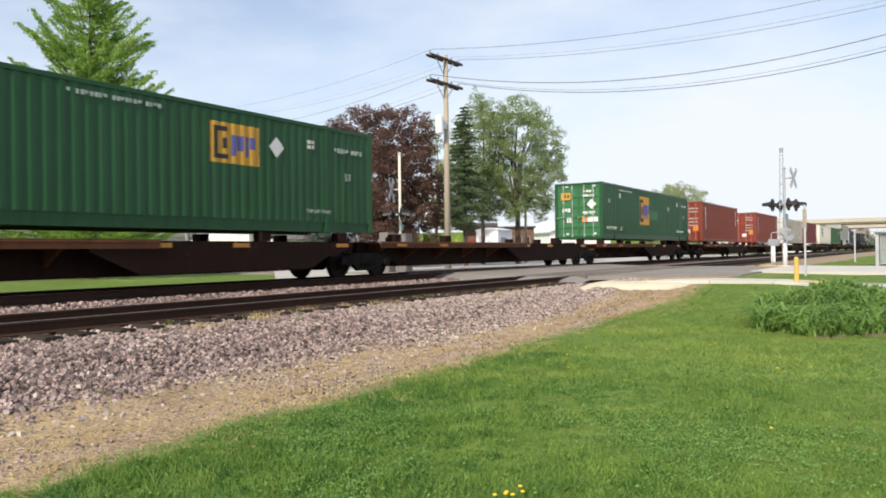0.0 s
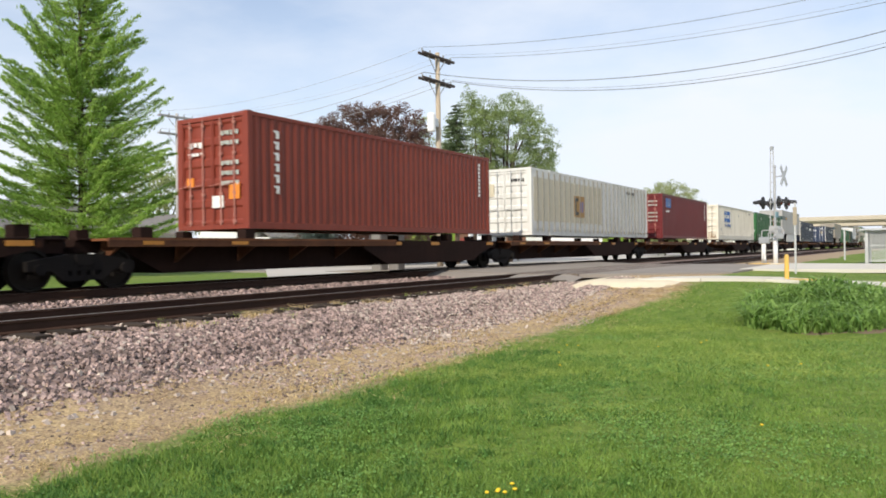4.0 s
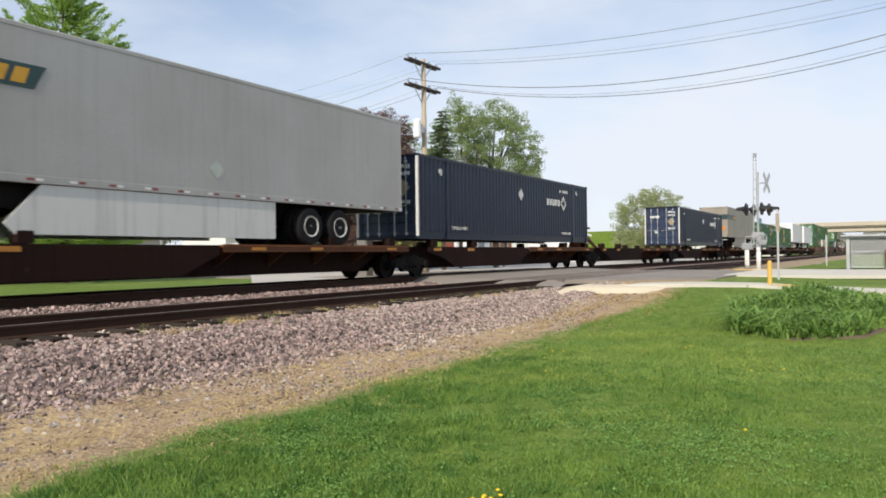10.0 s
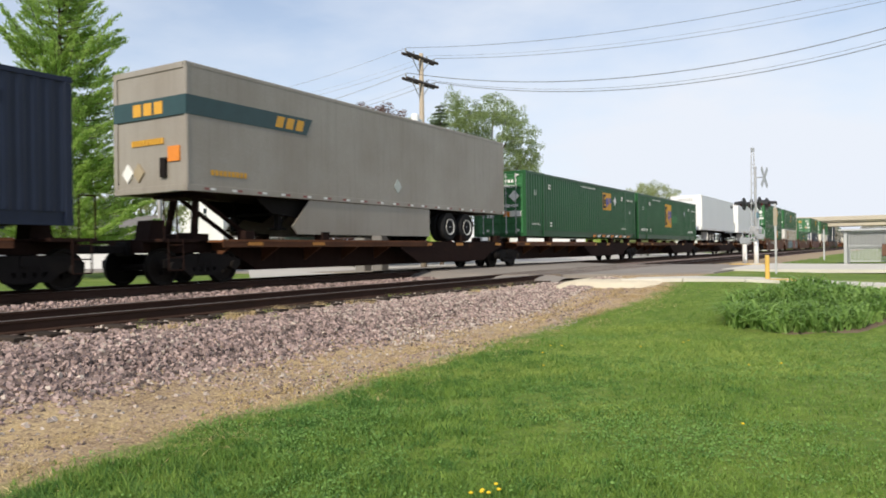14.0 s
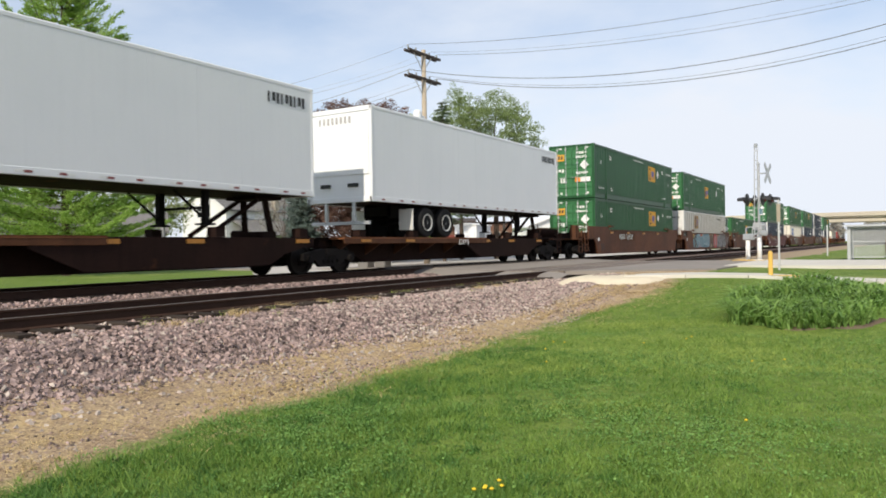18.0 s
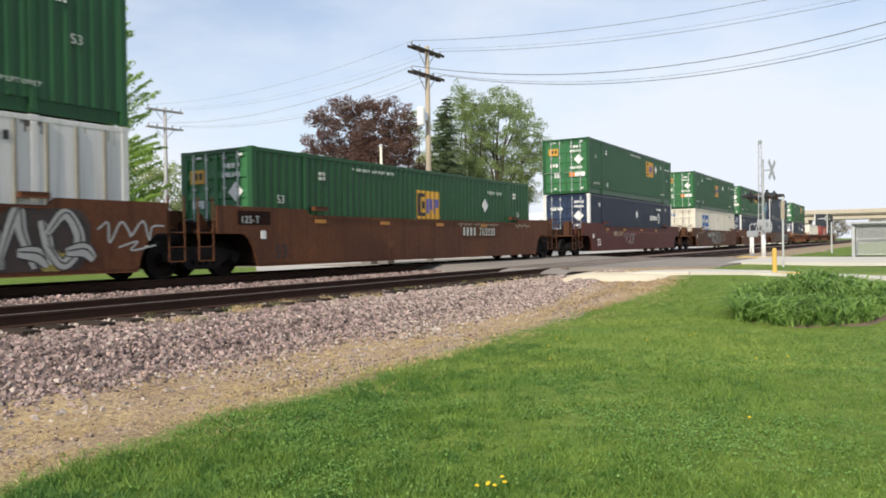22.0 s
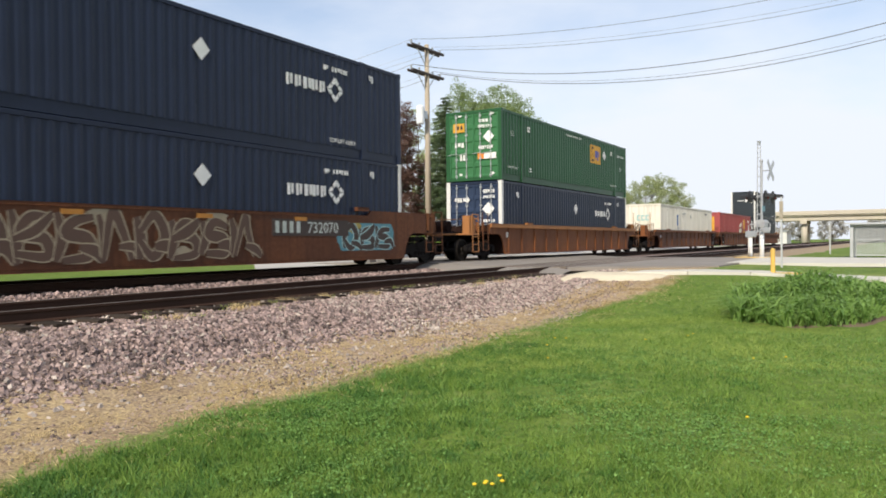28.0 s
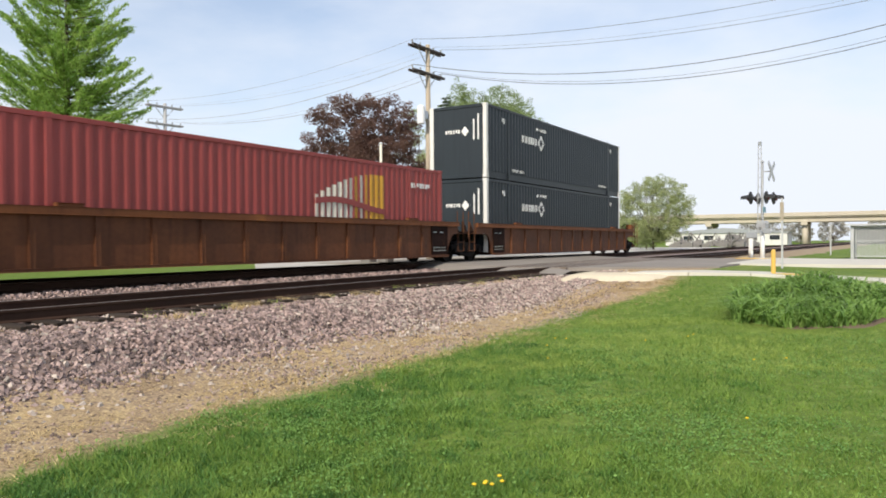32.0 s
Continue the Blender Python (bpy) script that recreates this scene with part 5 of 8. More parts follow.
def well_car(trucks, label, paint, ribbed=False, flange=None, number="", graffiti=None):
    """Double-stack well cars: deep side sills between trucks, raised ends, end platforms with ladders."""
    s0 = trucks[0]
    t = rides(thing("well_car", label, "freight car", group="cars of the train"), s0)
    rel = [x - s0 for x in trucks]
    for x in rel:
        truck(t, x)
    for k, (a, b) in enumerate(zip(rel, rel[1:])):
        # the sill reaches over the truck at an arch; at an inner joint the far end stops short
        inner = k < len(rel) - 2
        x0, x1 = a + 0.12, b - (1.25 if inner else 0.12)
        c0, c1 = a + 1.42, b - (2.0 if inner else 1.42)
        top = 1.42 if ribbed else 1.52
        hi = 1.42 if ribbed else 1.68
        for side in (-1, 1):
            ya, yb = side * (HALF + 0.10), side * (HALF + 0.16)
            # split into quads so that the outline may be concave
            xsn = [(x0, 1.02, hi), (c0 - 0.5, 1.02, hi), (c0 - 0.3, 0.9, hi), (c0 - 0.12, 0.62, hi), (c0, 0.22, hi), (c0 + 1.75, 0.22, hi), (c0 + 1.9, 0.22, top), (c1 - 1.9, 0.22, top), (c1 - 1.75, 0.22, hi), (c1, 0.22, hi), (c1 + 0.12, 0.62, hi), (c1 + 0.3, 0.9, hi), (c1 + 0.5, 1.02, hi), (x1, 1.02, hi)]
            m = Mesh()
            for y in (ya, yb):
                i0 = len(m.v)
                for x, lo, up in xsn:
                    m.v += [(x, y, lo), (x, y, up)]
                m.f += [(i0 + 2 * i, i0 + 2 * i + 2, i0 + 2 * i + 3, i0 + 2 * i + 1) for i in range(len(xsn) - 1)]
            n2 = 2 * len(xsn)
            for i in range(len(xsn) - 1):
                m.f += [(2 * i, 2 * i + 2, n2 + 2 * i + 2, n2 + 2 * i), (2 * i + 1, 2 * i + 3, n2 + 2 * i + 3, n2 + 2 * i + 1)]
            m.f += [(0, 1, n2 + 1, n2), (n2 - 2, n2 - 1, 2 * n2 - 1, 2 * n2 - 2)]
            sill = part("side_sill", m, paint, t)
            fy = (yb, yb + side * (0.09 if ribbed else 0.02))
            part("top_chord", Mesh().box(x0 if ribbed else c0 + 1.9, fy[0], top - (0.14 if ribbed else 0.05), x1 if ribbed else c1 - 1.9, fy[1], top + 0.012, 0.008), flange or paint, sill)
            part("bottom_chord", Mesh().box(c0 + 0.03, fy[0], 0.215, c1 - 0.03, fy[1], 0.28, 0.008), paint, sill)
            if ribbed:
                cnt = 13
                for i in range(cnt):
                    x = c0 + 0.3 + i * (c1 - c0 - 0.6) / (cnt - 1)
                    part("rib", Mesh().box(x - 0.05, yb, 0.28, x + 0.05, yb + side * 0.035, top - 0.14, 0.008), paint, sill)
            for xx in (c0 + 2.1, c1 - 2.4):
                part("locking_bracket", Mesh().box(xx, side * (HALF + 0.05), hi - 0.02, xx + 0.55, yb + side * 0.02, hi + 0.09, 0.02), flange or paint, t)
        part("well_floor", Mesh().box(c0, -HALF - 0.1, 0.22, c1, HALF + 0.1, 0.3), M["spine"], t)
        for x, xe, d in ((c0, x0, 1), (c1, x1, -1)):
            part("end_bulkhead", Mesh().box(min(x, x - d * 0.08), -HALF - 0.09, 0.3, max(x, x - d * 0.08), HALF + 0.09, 1.38, 0.01), M["spine"], t)
            part("end_deck", Mesh().box(min(xe - d * 0.3, x), -HALF - 0.08, 1.03, max(xe - d * 0.3, x), HALF + 0.08, 1.12, 0.01), M["spine"], t)
            m = Mesh()
            for q in (0.0, 0.5):
                m.prism([(xe + d * q, 1.12), (xe + d * (q + 0.3), 1.12), (xe + d * (q + 0.05), 1.5), (xe + d * q, 1.5)], -0.9, -0.82).prism([(xe + d * q, 1.12), (xe + d * (q + 0.3), 1.12), (xe + d * (q + 0.05), 1.5), (xe + d * q, 1.5)], 0.82, 0.9)
            part("end_gusset", m, paint, t)
            for side in (-1, 1):
                m = Mesh()
                stirrup(m, xe - d * 0.28, side * 1.42, 0.4, 1.2, 0.42)
                yy = side * 1.4
                m.path([(xe - d * 0.49, yy, 0.9), (xe - d * 0.49, yy, 1.85)], 0.02, 6).path([(xe - d * 0.07, yy, 1.85), (xe - d * 0.07, yy, 0.9)], 0.02, 6)
                part("ladder", m, M["spine_mid"], t)
        for i, x in enumerate((x0 + 3.4, x0 + 6.4, x0 + 9.6, x0 + 12.8)):
            part("reflective_strip", Mesh().box(x, -HALF - 0.185, 1.32, x + 0.45, -HALF - 0.158, 1.42), M["reflector"], t, "amber reflective strip")
        part("stencil_panel", Mesh().box(c0 + 0.1, -HALF - 0.176, 0.9, c0 + 0.26, -HALF - 0.158, 1.1), M["mark"], t)
        if not ribbed:
            writing("53", 0.5, M["black"], t, (c0 + 0.55, -HALF - 0.164, 0.42), "size_mark") if paint is not M["well_red"] else None
        if inner:
            part("articulation", Mesh().tube((b, 0, 0.7), (b, 0, 1.02), 0.32, n=12).box(b - 1.3, -0.5, 0.78, b + 0.3, 0.5, 1.02, 0.03), M["truck"], t)
    for x, d in ((rel[0], -1), (rel[-1], 1)):
        m = Mesh().box(min(x, x + d * 1.9), -0.12, 0.74, max(x, x + d * 1.9), 0.12, 0.94, 0.02)
        m.box(min(x, x + d * 1.1), -0.6, 0.95, max(x, x + d * 1.1), 0.6, 1.1, 0.02)
        part("coupler", m, M["truck"], t)
        m = Mesh()
        m.box(min(x + d * 0.55, x + d * 1.15), -1.35, 0.98, max(x + d * 0.55, x + d * 1.15), 1.35, 1.05, 0.01)
        stirrup(m, x + d * 0.85, -1.36, 0.35, 1.05, 0.45)
        for yy in (-1.34, 1.34):
            for xx in (0.6, 1.1):
                m.tube((x + d * xx, yy, 1.0), (x + d * xx, yy, 1.75), 0.022, n=6)
            m.tube((x + d * 0.6, yy, 1.75), (x + d * 1.1, yy, 1.75), 0.022, n=6)
        m.tube((x + d * 0.6, -1.34, 1.6), (x + d * 0.6, 1.34, 1.6), 0.022, n=6)
        part("end_platform", m, flange or M["spine_mid"], t)
        c0 = (x + d * 0.75, -0.75, 1.5)
        m = Mesh().path([(c0[0], c0[1] + 0.24 * math.cos(q * math.pi / 7), c0[2] + 0.24 * math.sin(q * math.pi / 7)) for q in range(15)], 0.022, 6)
        for q in range(3):
            m.tube((c0[0], c0[1] - 0.23 * math.cos(q * math.pi / 3), c0[2] - 0.23 * math.sin(q * math.pi / 3)), (c0[0], c0[1] + 0.23 * math.cos(q * math.pi / 3), c0[2] + 0.23 * math.sin(q * math.pi / 3)), 0.014, n=5)
        m.tube((c0[0] + d * 0.02, c0[1], 1.05), (c0[0] + d * 0.02, c0[1], 1.5), 0.04)
        part("brake_wheel", m, M["truck"], t)
        part("brake_stand", Mesh().prism([(c0[0] - 0.2, 1.05), (c0[0] + 0.24, 1.05), (c0[0] + 0.24, 1.55), (c0[0] + 0.1, 1.72), (c0[0] - 0.2, 1.72)], -1.15, -0.85), flange or M["spine_mid"], t)
        m = Mesh().tube((x + d * 0.2, 0.2, 1.35), (x + d * 0.2, 1.0, 1.35), 0.22, n=12).box(x + d * 0.2 - 0.2, 0.1, 1.05, x + d * 0.2 + 0.2, 1.1, 1.16)
        part("brake_cylinder", m, M["spine"], t)
        m = Mesh().path([(x + d * (1.1 + 0.4 * i / 6), -0.3, 0.75 - 0.35 * math.sin(math.pi * i / 6)) for i in range(7)], 0.025, 5)
        part("air_hose", m, M["tyre"], t)
    return t, rel


def spray(t, x0, x1, z0, z1, kind, seed, y=-HALF - 0.165):
    """Spray paint on a car side, in no alphabet: a dark or coloured ground with broad curling strokes over it."""
    r = random.Random(seed)
    h, count = z1 - z0, [0]
    clampz = lambda c: min(z1, max(z0, c))

    def flat(poly, mat):
        count[0] += 1
        m = Mesh()
        m.v = [(a, y - 0.001 - 0.00035 * count[0], clampz(c)) for a, c in poly]
        m.f = [tuple(range(len(poly)))]
        part("spray_shape", m, mat, t)

    def ribbon(ctrl, wide, mat, taper=0.6):
        """A smooth stroke through the control points, swelling in its middle."""
        count[0] += 1
        c = [Vector(p) for p in ctrl]
        c = [c[0] * 2 - c[1]] + c + [c[-1] * 2 - c[-2]]
        pts = []
        for i in range(1, len(c) - 2):
            for k in range(7):
                u = k / 7
                pts.append(0.5 * (2 * c[i] + (c[i + 1] - c[i - 1]) * u + (2 * c[i - 1] - 5 * c[i] + 4 * c[i + 1] - c[i + 2]) * u * u + (3 * c[i] - c[i - 1] - 3 * c[i + 1] + c[i + 2]) * u ** 3))
        pts.append(c[-2])
        m = Mesh()
        n = len(pts)
        for i, p in enumerate(pts):
            d = (pts[min(n - 1, i + 1)] - pts[max(0, i - 1)]).normalized()
            w = wide / 2 * (1 - taper + taper * math.sin(math.pi * (0.08 + 0.84 * i / (n - 1))))
            for q in (p + Vector((-d.y, d.x)) * w, p - Vector((-d.y, d.x)) * w):
                m.v.append((q.x, y - 0.001 - 0.00035 * count[0], clampz(q.y)))
        m.f = [(2 * i, 2 * i + 2, 2 * i + 3, 2 * i + 1) for i in range(n - 1)]
        part("spray_shape", m, mat, t)

    def blot(cx, cz, rx, rz, mat, rough=0.08):
        flat([(cx + rx * math.cos(q * math.pi / 10) * r.uniform(1 - rough, 1 + rough), cz + rz * math.sin(q * math.pi / 10) * r.uniform(1 - rough, 1 + rough)) for q in range(20)], mat)

    w = x1 - x0
    if kind in ("script", "scrawl"):
        ctrl = []
        for i in range(10):
            a = i / 9
            ctrl.append((x0 + w * (a + 0.05 * math.sin(i * 2.2)), z0 + h * (0.55 + 0.38 * math.sin(i * 2.4) * r.uniform(0.6, 1))))
        ribbon(ctrl, 0.05, M["silver_spray"] if kind == "script" else M["tan_spray"], 0.2)
        if kind == "scrawl":
            return
        ribbon([(x0 + 0.3 * w, z0 + 0.1 * h), (x0 + 0.6 * w, z0 + 0.25 * h), (x0 + 0.5 * w, z0 + 0.02 * h), (x0 + 0.9 * w, z0 + 0.15 * h)], 0.045, M["silver_spray"], 0.2)
        return
    ground, main, edge, accent = {"teal": ("teal", "ltblue", "black", "red_spray"), "silver": ("umber_spray", "silver_spray", "black", "olive_spray"), "faded": ("well", "brown_spray", "tan_spray", "tan_spray"), "grey": ("tarp", "umber_spray", "tan_spray", "tarp"), "bubble": ("teal", "umber_spray", "pale_teal", "olive_spray")}[kind]
    n = max(2, int(round(w / 0.42)))
    for i in range(n if ground != "well" else 0):
        cx = x0 + (i + 0.5) * w / n
        blot(cx, z0 + h * r.uniform(0.42, 0.58), w / n * r.uniform(0.8, 1.0), h * r.uniform(0.5, 0.62), M[ground])
    for i in range(max(2, n // 4)):
        blot(x0 + r.uniform(0.05, 0.95) * w, z0 + h * r.choice((0.12, 0.9)), 0.3, 0.2, M[accent], 0.25)
    step = 0.78
    k = max(1, int(w / step))
    for i in range(k):
        cx = x0 + (i + 0.5) * w / k
        q = w / k
        for j in range(3):
            s3 = (i + seed) % 4
            if s3 == 1 and j == 1:
                ctrl = [(cx - 0.3 * q, z0 + 0.08 * h), (cx + r.uniform(-0.1, 0.2) * q, z0 + 0.95 * h), (cx + 0.2 * q, z0 + 0.6 * h), (cx + 0.45 * q, z0 + 0.05 * h)]
            elif s3 == 2 and j == 1:
                ctrl = [(cx - 0.3 * q, z0 + 0.6 * h), (cx + 0.1 * q, z0 + 0.92 * h), (cx + 0.4 * q, z0 + 0.5 * h), (cx + 0.05 * q, z0 + 0.1 * h), (cx - 0.32 * q, z0 + 0.4 * h)]
            elif s3 == 3 and j == 2:
                ctrl = [(cx - 0.35 * q, z0 + 0.45 * h), (cx + 0.1 * q, z0 + 0.6 * h), (cx + 0.5 * q, z0 + r.uniform(0.8, 1.0) * h)]
            elif j == 0:
                ctrl = [(cx - 0.42 * q, z0 + r.uniform(0.8, 0.98) * h), (cx - 0.3 * q, z0 + 0.5 * h), (cx - 0.38 * q + r.uniform(-0.1, 0.2) * q, z0 + r.uniform(0.04, 0.15) * h)]
            elif j == 1:
                ctrl = [(cx + 0.45 * q, z0 + r.uniform(0.7, 0.95) * h), (cx, z0 + r.uniform(0.75, 0.95) * h), (cx - 0.2 * q, z0 + 0.55 * h), (cx + 0.3 * q, z0 + 0.45 * h), (cx + 0.35 * q, z0 + 0.15 * h), (cx - 0.3 * q, z0 + r.uniform(0.05, 0.2) * h)]
            else:
                ctrl = [(cx + 0.1 * q, z0 + 0.3 * h), (cx + 0.5 * q, z0 + r.uniform(0.2, 0.4) * h), (cx + 0.72 * q, z0 + r.uniform(0.0, 0.2) * h)]
            wide = r.uniform(0.16, 0.26)
            ribbon(ctrl, wide + 0.07, M[edge])
            ribbon(ctrl, wide, M[main])
            if kind in ("teal", "silver"):
                ribbon([(a + 0.03, c + 0.02) for a, c in ctrl], 0.035, M["mark"] if kind == "teal" else M["black"], 0.3)
    if kind == "silver":
        # the red balloon with its pale swirl
        blot(x0 + 0.1, (z0 + z1) / 2, 0.75, h * 0.56, M["red_spray"])
        blot(x0 + 0.1, (z0 + z1) / 2 + 0.05, 0.36, h * 0.27, M["silver_spray"])
        ribbon([(x0 - 0.25, z0 + 0.3 * h), (x0 + 0.1, z0 + 0.18 * h), (x0 + 0.45, z0 + 0.32 * h)], 0.06, M["silver_spray"])
        blot(x0 + 0.1, (z0 + z1) / 2 + 0.05, 0.2, h * 0.15, M["red_spray"])


M["tape"] = material("dull_red_tape", (0.26, 0.06, 0.05), (0.2, 0.05, 0.045), 0.4, scale=3, amount=1.0, bump=0.0)



def raised_hitch(t, x, label):
    """A trailer hitch standing on the deck: flared post, top plate and a red diagonal strut."""
    post = [(x - 0.3, 1.05), (x + 0.3, 1.05), (x + 0.17, 1.35), (x + 0.17, 1.85), (x + 0.28, 2.08), (x - 0.28, 2.08), (x - 0.17, 1.85), (x - 0.17, 1.35)]
    m = Mesh()
    for y in (-0.42, 0.36):
        # the post is split across its waist so that the outline may be concave
        m.prism([post[0], post[1], post[2], post[7]], y, y + 0.06).prism([post[7], post[2], post[3], post[6]], y, y + 0.06).prism([post[6], post[3], post[4], post[5]], y, y + 0.06)
    m.box(x - 0.06, -0.36, 1.05, x + 0.06, 0.36, 1.6, 0.02)
    part("hitch_stand", m, M["spine_edge"], t, label)
    part("hitch_plate", Mesh().box(x - 0.62, -0.55, 2.08, x + 0.5, 0.55, 2.18, 0.03).box(x + 0.1, -0.4, 2.18, x + 0.45, 0.4, 2.24, 0.02), M["truck"], t, "greasy black top plate")
    m = Mesh()
    for side in (-1, 1):
        m.prism([(x + 0.15, 1.88), (x + 0.15, 1.66), (x + 1.95, 1.05), (x + 2.3, 1.05)], side * 0.3 - 0.05, side * 0.3 + 0.05)
    part("hitch_strut", m, M["hitch"], t)


# spine cars and their loads
spine_car([0.0, 17.3, 34.75, 51.1], "dark brown articulated spine car with worn orange edges, partly empty", True)
spine_car([56.2, 72.75, 90.4, 108.1, 125.9, 142.4], "dark brown articulated spine car with amber reflective strips", True)
car3, rel3 = spine_car([147.45, 163.8, 181.0, 198.6, 215.6, 232.3], "dark brown articulated spine car with one empty unit")
raised_hitch(car3, 199.35 - 147.45, "dull red trailer hitch standing up")
car4, rel4 = spine_car([236.45, 252.7, 270.2, 287.8, 305.0, 320.6], "dark brown articulated spine car carrying trailers", True)
writing("553715", 0.26, M["mark"], car4, (312.0 - 236.45, -1.333, 0.8), "car_number")
Z0 = 1.29
green_box(1.19, Z0, 10.25)
green_box(36.01, Z0, 5.9, True)
box40(56.15, Z0, M["redbrown"], "red-brown steel container with a column of white letter shapes", "a")
box40(76.91, Z0, M["redbrown"], "red-brown steel container with a column of white letter shapes", "a")
ribbed_box(92.79, Z0, "off-white ribbed container with a stained beige patch", 4.65, 0.9, 8.3)
box40(112.28, Z0, M["maroon"], "maroon steel container with a small blue logo panel", "b")
blue_white_box(128.43, Z0)
green_box(146.61, Z0, 10.15)
navy_box(181.24, Z0)
navy_box(216.93, Z0)
hz_box = green_box(254.13, Z0, 10.2)
for i in range(9):
    x = 8.4 + i * 0.75
    part("hazard_stripe", Mesh().prism([(x, 0.03), (x + 0.4, 0.03), (x + 0.62, 0.15), (x + 0.22, 0.15)], -HALF - 0.008, -HALF), M["mark"] if i % 2 else M["orange"], hz_box.t)
green_box(271.03, Z0, 6.55, True)


def banded_trailer(s, body, skirt):
    t, mx = trailer(s, 16.154, M[body], "weathered silver semi-trailer with a dark teal band and amber block letters", False)
    for y in (-1.0, 0.94):
        part("cross_member", Mesh().prism([(2.4, 2.14), (3.0, 1.75), (4.6, 1.6), (5.6, 2.14)], y, y + 0.06), M["truck"], t)
    part("band", Mesh().prism([(0.0, 4.35), (4.3, 4.35), (4.05, 3.9), (0.0, 3.9)][::-1], -HALF - 0.008, -HALF + 0.0), M["band"], t, "dark teal stripe")
    part("band", Mesh().box(-0.012, -HALF, 3.9, 0.04, HALF, 4.35), M["band"], t, "dark teal stripe")
    m = Mesh()
    for i in range(3):
        x = 2.85 + i * 0.38
        m.prism([(x, 3.98), (x + 0.26, 3.98), (x + 0.36, 4.27), (x + 0.1, 4.27)], -HALF - 0.014, -HALF - 0.004)
    part("logo_shape", m, M["yellow"], t, "amber block shapes")
    m = Mesh()
    for i in range(3):
        y = 0.55 - i * 0.38
        m.box(-0.02, y - 0.29, 3.98, -0.008, y, 4.27)
    part("logo_shape", m, M["yellow"], t, "amber block shapes")
    m = Mesh()
    for i in range(9):
        m.box(-0.006, 0.55 - i * 0.13, 3.28, 0.035, 0.64 - i * 0.13, 3.42).box(0.7 + i * 0.13, -HALF - 0.006, 2.55, 0.79 + i * 0.13, -HALF + 0.0, 2.68)
    part("stencilled_mark", m, M["yellow"], t)
    part("label_panel", Mesh().box(-0.006, -1.05, 2.85, 0.04, -0.65, 3.2), M["orange"], t)
    part("vent_box", Mesh().box(-0.05, -0.6, 2.5, 0.05, -0.4, 2.95, 0.02), M["truck"], t)
    for y, mm in ((0.8, M["mark"]), (0.4, M["tan_spray"])):
        part("diamond_placard", Mesh().prism([(y - 0.2, 2.65), (y, 2.42), (y + 0.2, 2.65), (y, 2.88)], -0.01, 0.04, "x"), mm, t)
    part("diamond_placard", Mesh().prism([(8.2, 2.8), (8.42, 2.57), (8.64, 2.8), (8.42, 3.03)], -HALF - 0.01, -HALF), M["dull_mark"], t)
    part("side_skirt", Mesh().prism([(4.2, 2.14), (3.5, 1.4), (3.7, 1.2), (10.4, 1.2), (10.4, 2.14)], -HALF + 0.04, -HALF + 0.08), M[skirt], t, "pale grey side skirt")
    part("side_skirt", Mesh().prism([(4.2, 2.14), (3.5, 1.4), (3.7, 1.2), (10.4, 1.2), (10.4, 2.14)], HALF - 0.08, HALF - 0.04), M[skirt], t, "pale grey side skirt")


banded_trailer(164.12, "silver", "offwhite")
banded_trailer(235.83, "silver_old", "silver_old")
for s in (289.53, 306.82):
    t, mx = trailer(s, 14.63, M["white"], "white dry-van semi-trailer with its rear doors and tandem wheels", True)
    # roll-up door, bumper, mud flaps
    part("rear_door", Mesh().box(0.0, -HALF + 0.12, 3.0, 0.05, HALF - 0.12, 4.9, 0.01), M["white"], t, "clean white roll-up door")
    m = Mesh()
    for y in (-0.75, 0.35):
        m.box(-0.006, y, 2.62, 0.04, y + 0.4, 2.74)
    part("lamp_recess", m, M["black"], t)
    m = Mesh()
    for i in range(8):
        m.box(-0.006, -0.5 + i * 0.17, 4.62, 0.02, -0.42 + i * 0.17, 4.84)
    part("stencilled_mark", m, M["silver"], t)
    m = Mesh()
    for i in range(9):
        m.box(12.9 + i * 0.16, -HALF - 0.006, 4.5 + 0.05 * (i % 3 == 1), 12.9 + i * 0.16 + (0.06, 0.11, 0.09)[i % 3], -HALF, 4.78)
    part("stencilled_mark", m, M["black"], t)
    m = Mesh().box(0.0, -1.15, 1.45, 0.1, 1.15, 1.55, 0.01)
    for y in (-0.6, 0.5):
        m.box(0.0, y, 1.5, 0.1, y + 0.1, 2.15, 0.01)
    part("bumper", m, M["galv"], t, "galvanised rear underride bumper")
    for side in (-1, 1):
        part("mud_flap", Mesh().box(2.25, side * 1.28, 1.3, 2.28, side * 0.72, 2.0), M["offwhite"], t, "pale mud flap")

# double-stack well cars and their loads
W0 = 0.32
wa, ra = well_car([325.1, 344.8, 364.4, 383.7], "rust-brown three-unit well car with spray-painted sides", M["well"])
wb, rb = well_car([387.85, 407.0], "dark red single well car with amber reflective strips", M["well_red"])
wc, rc = well_car([411.05, 430.7, 450.4, 469.8], "rust-brown three-unit well car with faded spray paint", M["well"])
wd, rd = well_car([474.15, 492.85], "orange-brown ribbed single well car", M["well_rust"], True, M["well_orange"])
we, re_ = well_car([497.05, 517.4, 537.1, 556.6], "rust-brown ribbed three-unit well car at the end of the train", M["well"], True, M["well_rust"])
green_box(326.65, W0, 10.3)
green_box(326.65, W0 + 2.93, 10.3)
ribbed_box(346.2, W0, "dirty off-white ribbed container under a green one", 3.4)
green_box(346.2, W0 + 2.93, 7.4, gap=4.75)
green_box(365.8, W0, 7.4, gap=4.75)
navy_box(389.39, W0, lower=True)
green_box(389.39, W0 + 2.93, 10.3)
blue_white_box(412.75, W0)
green_box(412.75, W0 + 2.93, 7.4, gap=3.4)
navy_box(432.64, W0, lower=True)
